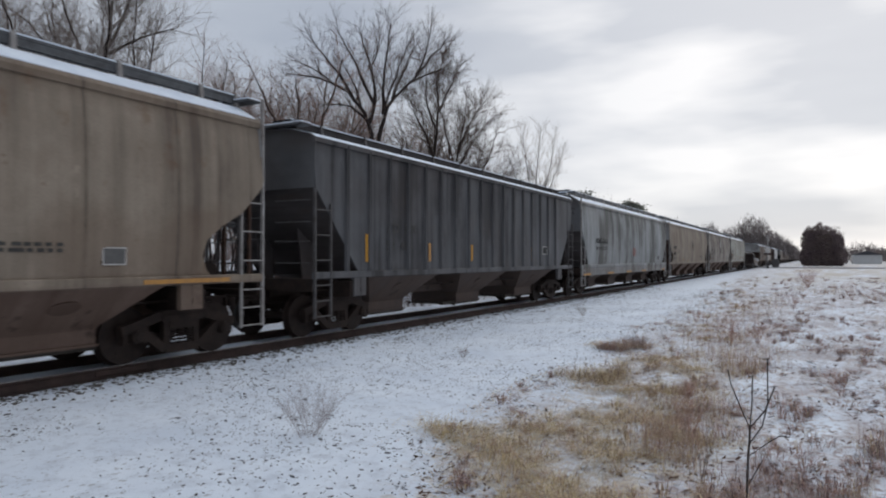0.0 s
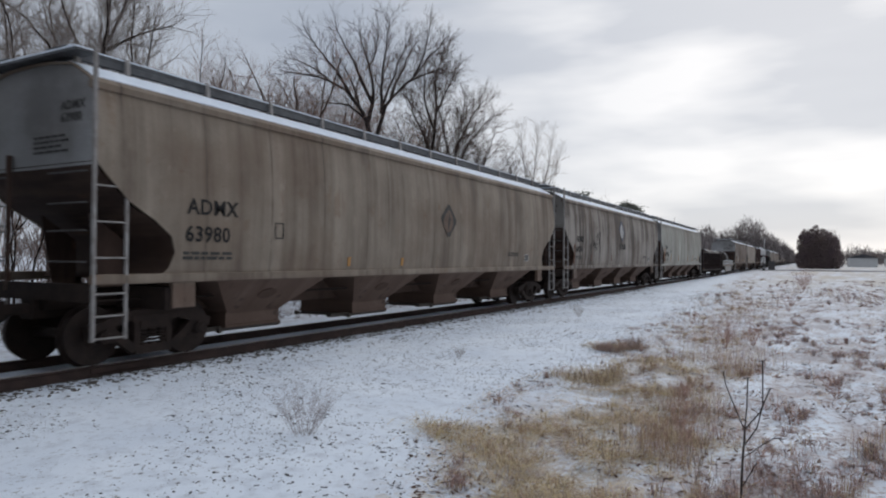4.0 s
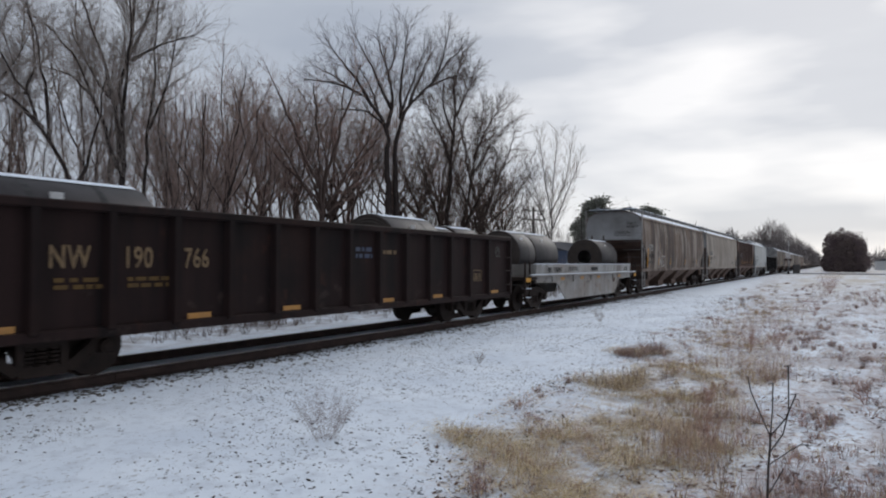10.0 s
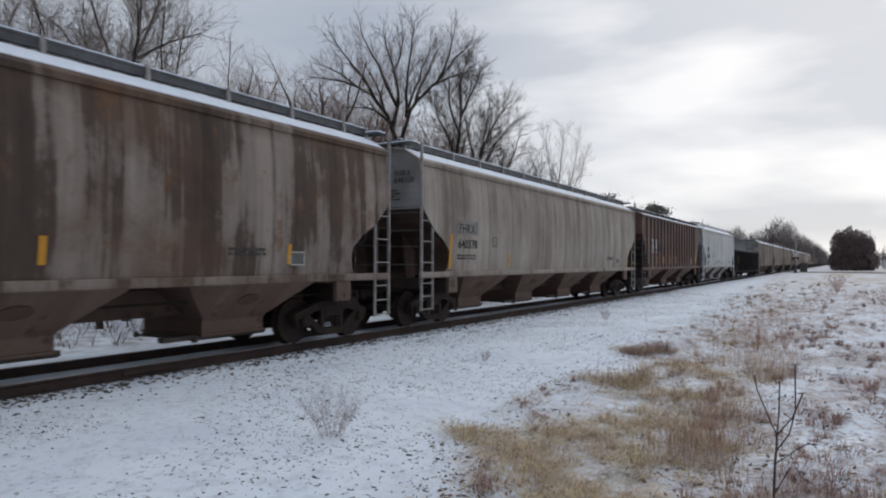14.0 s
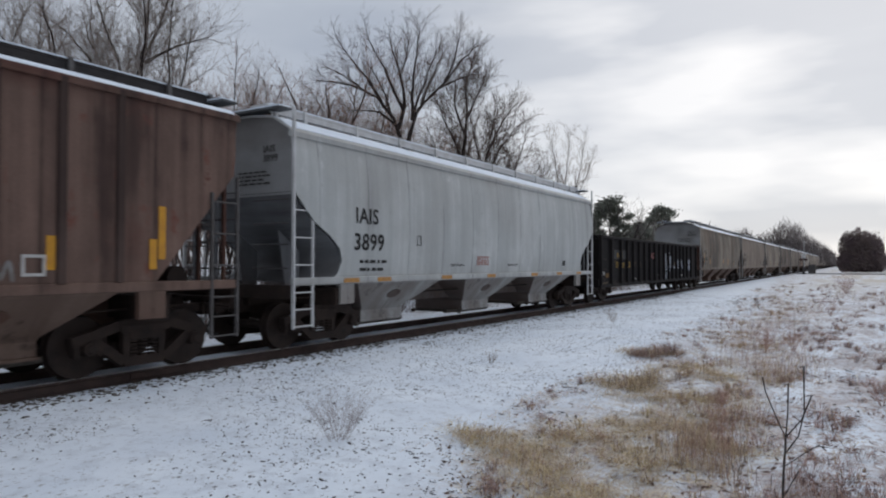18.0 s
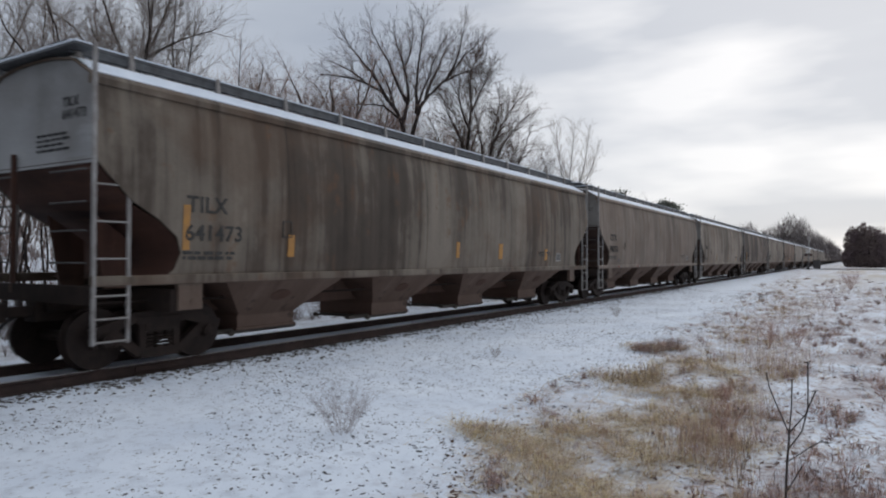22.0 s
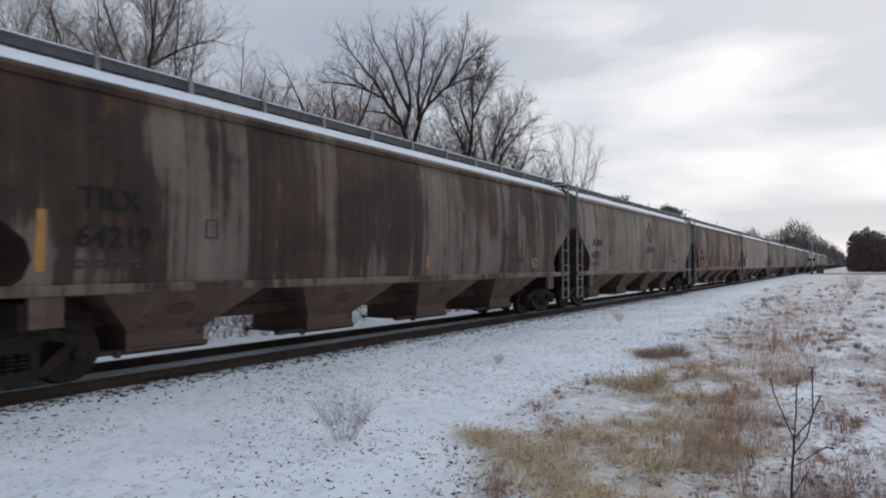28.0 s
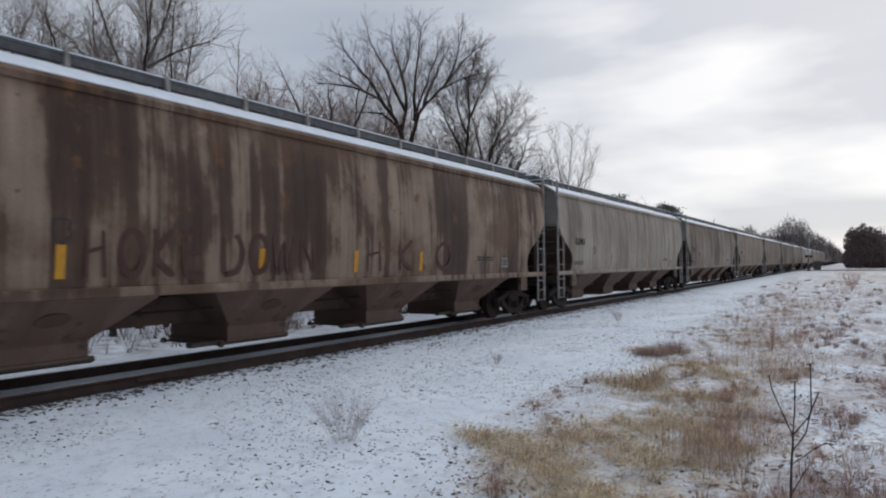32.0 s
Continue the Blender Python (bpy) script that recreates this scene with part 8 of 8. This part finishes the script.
    # standing stems, as fine upright brushes: straw below, russet heads
    for x, y, r, h in ((-1.42, 6.7, 0.20, 0.55), (-1.22, 6.9, 0.18, 0.50), (-1.05, 7.1, 0.16, 0.46), (-1.55, 7.3, 0.18, 0.42), (-1.0, 6.5, 0.15, 0.42), (-1.25, 7.9, 0.25, 0.45), (-1.0, 8.8, 0.25, 0.46), (-1.45, 9.2, 0.3, 0.45),
                       (-1.05, 12.0, 0.30, 0.70), (-0.85, 12.8, 0.35, 0.80), (-1.3, 13.2, 0.45, 0.60), (-1.8, 13.0, 0.5, 0.5), (-1.9, 16.0, 0.5, 0.55), (-1.4, 17.4, 0.5, 0.6), (-2.7, 21.4, 0.7, 0.5), (-1.9, 23.0, 0.7, 0.6), (-2.3, 26.8, 0.8, 0.6), (-1.86, 30.6, 0.8, 0.7), (-0.5, 44.0, 0.8, 0.8), (0.9, 40.0, 0.9, 0.8), (2.4, 36.0, 0.9, 0.8), (0.55, 7.6, 0.14, 0.38), (0.8, 8.4, 0.16, 0.36), (0.3, 6.1, 0.10, 0.30), (-0.75, 5.5, 0.06, 0.34), (1.3, 11.0, 0.25, 0.4), (1.7, 13.0, 0.3, 0.45)):
        for _ in range(190):
            u, w = x + rng.gauss(0, 0.62) * r, y + rng.gauss(0, 0.8) * r
            q = rng.random()
            blade(straw if q < 0.40 else (russet if q < 0.86 else dull), u, w, h * rng.uniform(0.25, 1.1), rng.uniform(0.0007, 0.0014) * (1 + 0.045 * w), abs(rng.gauss(0.2, 0.5)), rng.uniform(0, 6.28))
    # tussocks over the whole field, straw along its edge, russet and dull brown beyond
    n = 0
    while n < 1900:
        y = 4.6 + 70 * rng.random() ** 1.9
        x = grass_edge(y) + 0.15 + (2.6 + 0.55 * y) * rng.random() ** 0.85
        v = noise.noise((x * 0.9, y * 0.55, 7.0)) + 0.5 * noise.noise((x * 2.2, y * 1.4, 5.0)) + rng.uniform(-0.25, 0.25)
        off = x - grass_edge(y)
        if v < (0.18 if off < 0.7 else -0.02):
            continue
        n += 1
        band = max(0.0, 1.0 - abs(off - 1.5 - 0.02 * y) / 1.4)
        mix = (0.06 + 0.58 * band, 0.46 - 0.22 * band)
        tuft(x, y, (0.07 + 0.22 * rng.random() ** 1.6) * (1 + 0.008 * y), rng.uniform(0.05, 0.17), 40 if y < 20 else 28, mix)
    # loose laid blades between them
    n = 0
    while n < 26000:
        y = 3.5 + 55 * rng.random() ** 1.8 if rng.random() < 0.93 else rng.uniform(-25, 3.5)
        x = grass_edge(y) + (2 + 0.6 * max(y, 0) + 6) * rng.random() ** 1.3
        if noise.noise((x * 0.9, y * 0.55, 7.0)) + 0.6 * noise.noise((x * 2.4, y * 1.5, 5.0)) + rng.uniform(-0.2, 0.2) < 0.10:
            continue
        n += 1
        q = rng.random() + 0.06 * (x - grass_edge(y) - 1.5)
        blade(straw if q < 0.45 else (russet if q < 0.75 else dull), x, y, rng.uniform(0.10, 0.32), rng.uniform(0.0012, 0.0026) * (1 + max(y, 0) * 0.05), rng.uniform(1.5, 8.0), rng.gauss(0.25, 1.4))
    # the matted strip of straw that runs out along the field's edge
    strip = [(-2.5, 6.0), (-1.9, 8.0), (-1.8, 10.5), (-1.9, 13.0), (-1.9, 17.0), (-2.0, 22.0), (-1.8, 30.0), (-1.2, 42.0)]
    for _ in range(14000):
        k = rng.random() * (len(strip) - 1.001)
        (xa, ya), (xb, yb), f = strip[int(k)], strip[int(k) + 1], k % 1
        u, w = xa + (xb - xa) * f + rng.gauss(0, 0.62), ya + (yb - ya) * f + rng.gauss(0, 0.5)
        if noise.noise((u * 1.9, w * 1.3, 13.0)) + rng.uniform(-0.2, 0.2) < -0.05:
            continue
        q = rng.random()
        blade(straw if q < 0.62 - 0.008 * w else (russet if q < 0.86 else dull), u, w, rng.uniform(0.12, 0.36), rng.uniform(0.0012, 0.0025) * (1 + 0.05 * w), rng.uniform(1.5, 7.0), rng.gauss(0.25, 1.3))
    # a small dark tuft alone on the mown strip, and two straw ones before it
    for x, y, mix in ((-3.75, 13.7, (0.15, 0.35)), (-3.45, 13.9, (0.15, 0.35)), (-3.2, 14.1, (0.2, 0.3)), (-3.05, 10.5, (0.7, 0.1)), (-2.75, 10.6, (0.7, 0.1))):
        for _ in range(3):
            tuft(x + rng.gauss(0, 0.12), y + rng.gauss(0, 0.2), 0.28, rng.uniform(0.16, 0.30), 90, mix)
    litter = Geo()
    while len(litter.f) < 17000:
        y = 3.2 + 40 * rng.random() ** 1.7 if rng.random() < 0.85 else rng.uniform(-25, 3.2)
        x = grass_edge(y) - 0.2 + (6 + 0.5 * max(y, 0)) * rng.random()
        if noise.noise((x * 0.9, y * 0.7, 11.0)) + rng.uniform(-0.3, 0.3) < 0.0:
            continue
        z, s, a = ground_height(x, y) + 0.006, rng.uniform(0.008, 0.028) * (1 + 0.02 * max(y, 0)), rng.uniform(0, 6.28)
        u, w = Vector((math.cos(a), math.sin(a), rng.uniform(-0.2, 0.5))) * s * 1.7, Vector((-math.sin(a), math.cos(a), rng.uniform(-0.2, 0.4))) * s * 0.6
        c = Vector((x, y, z))
        litter.add([c - u, c - w, c + u, c + w], [(0, 1, 2, 3)])
    thing("leaf_litter", "dark curled dead leaves scattered over the snowy field", "leaves", "", "stuff", None, litter.mesh("leaf_litter"), LITTER)
    thing("dry_grass", "straw-coloured dry grass lying in tufts through the snow", "grass", "", "stuff", None, straw.mesh("dry_grass"), STRAW)
    thing("dull_grass", "dull brown dead tussocks under thin snow", "grass", "", "stuff", None, dull.mesh("dull_grass"), DULL)
    thing("russet_grass", "russet dead weeds standing in the snowy field", "grass", "", "stuff", None, russet.mesh("russet_grass"), RUSSET)


make_grass()


def weed(x, y, h, spread, stems, label, seed, material=STEM, r=0.004, sub=3, foot=0.02):
    """A dead branching weed."""
    rng = random.Random(seed)
    g, t = Geo(), thing("dead_weed", label, "plant", "dead weeds beside the track", "", pose(x, y, ground_height(x, y)))
    tips = Geo()
    for _ in range(stems):
        a = rng.uniform(0, 6.28)
        d = Vector((math.cos(a) * spread, math.sin(a) * spread, 1)).normalized()
        reach = foot * rng.random() ** 0.5
        p = Vector((reach * math.cos(a), reach * math.sin(a), -0.02))
        tall = h * rng.uniform(0.55, 1.05)
        for k in range(4):
            d = (d + Vector((rng.gauss(0, 0.12), rng.gauss(0, 0.12), 0.05))).normalized()
            q = p + d * tall / 4
            g.tube(p, q, r * (1 - 0.2 * k), r * (0.8 - 0.2 * k), 4, False)
            for _ in range(sub if k else 0):
                s = (d + Vector((rng.gauss(0, 0.7), rng.gauss(0, 0.7), 0.2))).normalized()
                e = q + s * h * rng.uniform(0.10, 0.28)
                tips.tube(q, e, r * 0.45, r * 0.25, 3, False)
                for _ in range(2):
                    u = (s + Vector((rng.gauss(0, 0.6), rng.gauss(0, 0.6), 0.1))).normalized()
                    tips.tube(e, e + u * h * 0.08, r * 0.3, r * 0.2, 3, False)
            p = q
    tagged(part("stem", g, material, t), "", "", "", "stuff")
    tagged(part("twig", tips, material, t), "", "", "", "stuff")


weed(-4.72, 5.58, 0.50, 0.62, 60, "frosted grey dead weed spreading wide on the snow", 1, FROST_STEM, 0.0013, 5, 0.11)
for k, (x, y, h, n, mat, spread) in enumerate(((-0.83, 6.05, 0.42, 4, STEM, 0.15), (-1.55, 15.7, 0.62, 22, RUSSET, 0.35), (-1.05, 16.4, 0.55, 18, RUSSET, 0.35), (-0.2, 49.0, 1.3, 60, RUSSET, 0.5), (0.9, 8.3, 0.32, 8, RUSSET, 0.5),
                                              (0.35, 10.5, 0.35, 10, RUSSET, 0.5), (-3.2, 30.5, 0.55, 12, STEM, 0.5), (-1.15, 7.6, 0.36, 14, RUSSET, 0.35), (-1.45, 9.2, 0.35, 12, RUSSET, 0.4), (0.7, 6.3, 0.22, 8, RUSSET, 0.6),
                                              (2.4, 22, 0.5, 14, RUSSET, 0.5), (-0.6, 28, 0.6, 16, RUSSET, 0.5), (1.6, 36, 0.7, 18, RUSSET, 0.5), (-3.0, 21, 0.4, 12, RUSSET, 0.5), (-5.9, 11.5, 0.25, 10, STEM, 0.7), (-6.6, 21.5, 0.4, 12, STEM, 0.6))):
    weed(x, y, h, spread, n, "russet dead weed standing in the snow" if mat is RUSSET else "thin dead weed standing in the snow", 60 + k, mat, 0.004)


def sapling():
    x, y = -0.44, 5.68
    t = thing("sapling", "thin bare sapling with forked stems standing in the snow", "sapling", "", "", pose(x, y, ground_height(x, y)))
    right = Vector((math.cos(radians(4)), math.sin(radians(4)), 0))

    def at(u, z, back=0.0):
        return right * u + Vector((0, back, z))
    main = Geo().bent([at(-0.012, -0.05), at(-0.008, 0.2), at(0.0, 0.38), at(0.012, 0.52)], 0.0085, 8)
    part("trunk", main.tube(at(0.012, 0.52), at(0.014, 0.60), 0.0085, 0.007, 8), SAPBARK, t)
    for name, pts, r in (("branch", [at(0.012, 0.60), at(-0.05, 0.75), at(-0.12, 0.93), at(-0.14, 1.04)], 0.005), ("branch", [at(0.014, 0.60), at(0.03, 0.78), at(0.035, 1.0)], 0.0055),
                         ("branch", [at(0.014, 0.60), at(0.12, 0.74), at(0.19, 0.93)], 0.0055), ("branch", [at(0.012, 0.48), at(0.10, 0.62), at(0.14, 0.80), at(0.14, 1.14)], 0.0055),
                         ("branch", [at(0.004, 0.38), at(0.13, 0.49), at(0.22, 0.56), at(0.28, 0.555)], 0.004), ("branch", [at(0.10, 0.36), at(0.06, 0.28), at(0.0, 0.16)], 0.004)):
        part(name, Geo().bent(pts, r, 6), SAPBARK, t)
    for u, z in ((0.14, 1.14), (0.19, 0.93), (0.28, 0.555), (0.25, 0.56), (0.035, 1.0), (0.17, 0.70), (-0.06, 0.60)):
        part("bud", Geo().tube(at(u - 0.03, z - 0.006), at(u + 0.02, z + 0.006), 0.004, 0.002, 5), SAPBARK, t)


sapling()


# ---- the crossing, the pole and the far buildings ----
def crossing_signal(x, y, turn, label):
    t = thing("crossing_signal", label, "railway signal", "crossing signals", "", pose(x, y, ground_height(x, y), 0, 0, turn))
    part("mast", Geo().tube((0, 0, -0.2), (0, 0, 3.6), 0.065, 0.06, 10), SIGNAL_ALU, t)
    part("base", Geo().prism([(-0.3, -0.3, 0), (0.3, -0.3, 0), (0.3, 0.3, 0), (-0.3, 0.3, 0)], [(-0.12, -0.12, 0.5), (0.12, -0.12, 0.5), (0.12, 0.12, 0.5), (-0.12, 0.12, 0.5)]), SIGNAL_MAT, t)
    for a in (45, -45):
        part("crossbuck", Geo().box(-0.61, 0.61, -0.02, 0.02, -0.115, 0.115), SIGN_WHITE, t, "", pose(0, -0.08, 3.35, 0, a, 0))
    for sx in (-0.38, 0.38):
        lamp = part("lamp_hood", Geo().tube((sx, -0.10, 2.75), (sx, 0.04, 2.75), 0.26, 0.26, 16).tube((sx, -0.32, 2.75), (sx, -0.10, 2.75), 0.16, 0.15, 14), SIGNAL_MAT, t)
        part("lens", Geo().tube((sx, -0.335, 2.75), (sx, -0.325, 2.75), 0.13, 0.13, 14), LENS_RED, lamp)
    part("cross_arm", Geo().tube((-0.5, 0, 2.75), (0.5, 0, 2.75), 0.035, 0.035, 8), SIGNAL_ALU, t)
    part("gate_arm", Geo().cbox(0.10, 0.18, -0.05, 0.05, 0.9, 6.2), SIGN_WHITE, t)
    part("gate_mechanism", Geo().cbox(-0.12, 0.34, -0.22, 0.22, 0.7, 1.3, 0.04), SIGNAL_ALU, t)


crossing_signal(-7.3, 141.0, 10, "railway crossing signal with crossbuck and paired lamps")
cabinet = thing("signal_cabinet", "grey metal signal cabinet beside the crossing", "cabinet", "", "", pose(-6.2, 148.0, ground_height(-6.2, 148)))
part("body", Geo().cbox(-0.6, 0.6, -0.5, 0.5, 0.0, 1.7, 0.04), SIGNAL_ALU, cabinet)
part("roof", Geo().cbox(-0.66, 0.66, -0.56, 0.56, 1.70, 1.78, 0.02), SIGNAL_ALU, cabinet)
road = Geo()
for i in range(40):
    x0, x1 = -60 + i * 7.0, -53 + i * 7.0
    road.prism([(x0, 143.5, GROUND_Z - 0.3), (x0, 150.5, GROUND_Z - 0.3), (x0, 150.2, -0.06), (x0, 143.8, -0.06)], [(x1, 143.5, GROUND_Z - 0.3), (x1, 150.5, GROUND_Z - 0.3), (x1, 150.2, -0.06), (x1, 143.8, -0.06)])
thing("road", "country road crossing the track, dusted with snow", "road", "", "structure", None, road.mesh("road"), ASPHALT)


def utility_pole(x, y, h):
    t = thing("utility_pole", "weathered wooden utility pole with two crossarms", "utility pole", "", "", pose(x, y, ground_height(x, y), 0, 0, 62))
    part("pole", Geo().tube((0, 0, -0.5), (0, 0, h), 0.15, 0.10, 10), POLE_WOOD, t)
    for z in (h - 0.3, h - 1.1):
        arm = part("crossarm", Geo().cbox(-1.3, 1.3, -0.06, 0.06, z - 0.06, z + 0.06), POLE_WOOD, t)
        for u in (-1.2, -0.7, 0.7, 1.2):
            part("insulator", Geo().tube((u, 0, z + 0.06), (u, 0, z + 0.2), 0.035, 0.02, 7), SIGNAL_MAT, arm)


utility_pole(-23.0, spot(22.55, -23.0), 7.0)


def low_building(x, y, w, d, h, label, wall, roof_mat):
    t = thing("shed", label, "building", "", "", pose(x, y, ground_height(x, y)))
    walls = part("wall", Geo().box(-w / 2, w / 2, -d / 2, d / 2, -0.2, h), wall, t)
    part("roof", Geo().prism([(-w / 2 - 0.3, -d / 2 - 0.3, h), (w / 2 + 0.3, -d / 2 - 0.3, h), (0, -d / 2 - 0.3, h + w * 0.16)], [(-w / 2 - 0.3, d / 2 + 0.3, h), (w / 2 + 0.3, d / 2 + 0.3, h), (0, d / 2 + 0.3, h + w * 0.16)]), roof_mat, t)
    for k in range(3):
        part("door" if k == 1 else "window", Geo().box(w / 2 + 0.005, w / 2 + 0.03, -d * 0.3 + k * d * 0.3 - 0.5, -d * 0.3 + k * d * 0.3 + 0.5, 0.0 if k == 1 else 1.1, 2.1), HOUSE_ROOF, t)


BLUE_WALL = plain("blue_sheet_wall", (0.085, 0.11, 0.17), (0.07, 0.09, 0.13), 0.6)
low_building(-33.0, 92.0, 9.0, 26.0, 3.6, "low blue-walled shed with a dark roof behind the track", BLUE_WALL, HOUSE_ROOF)
low_building(16.0, 262.0, 8.0, 11.0, 3.0, "small pale house with a dark roof across the field", HOUSE_WALL, HOUSE_ROOF)
low_building(30.0, 300.0, 8.0, 12.0, 3.0, "small pale house with a dark roof far across the field", HOUSE_WALL, HOUSE_ROOF)


# ---- what moves ----
def motions():
    """The train rolls towards the camera and past it; each wheelset turns while its car goes by."""
    for ob, along, z, x in ROLLING:
        walk(ob, [(t, pose(x, along - shift(t), z)) for t in (0, 8, 16, 24, 32)])
    radius = 0.457
    for w, a, along in WHEELSETS:
        t_in, t_out = (along - 70) / SPEED, (along + 6) / SPEED
        first, last = max(0.0, t_in), min(32.0, t_out)
        rows = [(0.0, pose(0, a, 0.457))]
        if last > first:
            turn = 0.0
            n = max(1, math.ceil((last - first) * 1372 / 78))
            step = (last - first) / n
            for k in range(n + 1):
                t = first + step * k
                if t > 0.04:
                    rows.append((t, pose(0, a, 0.457, math.degrees((shift(t) - shift(first)) / radius) % 360)))
        if rows[-1][0] < 31.9:
            rows.append((32.0, rows[-1][1]))
        walk(w, rows)


motions()
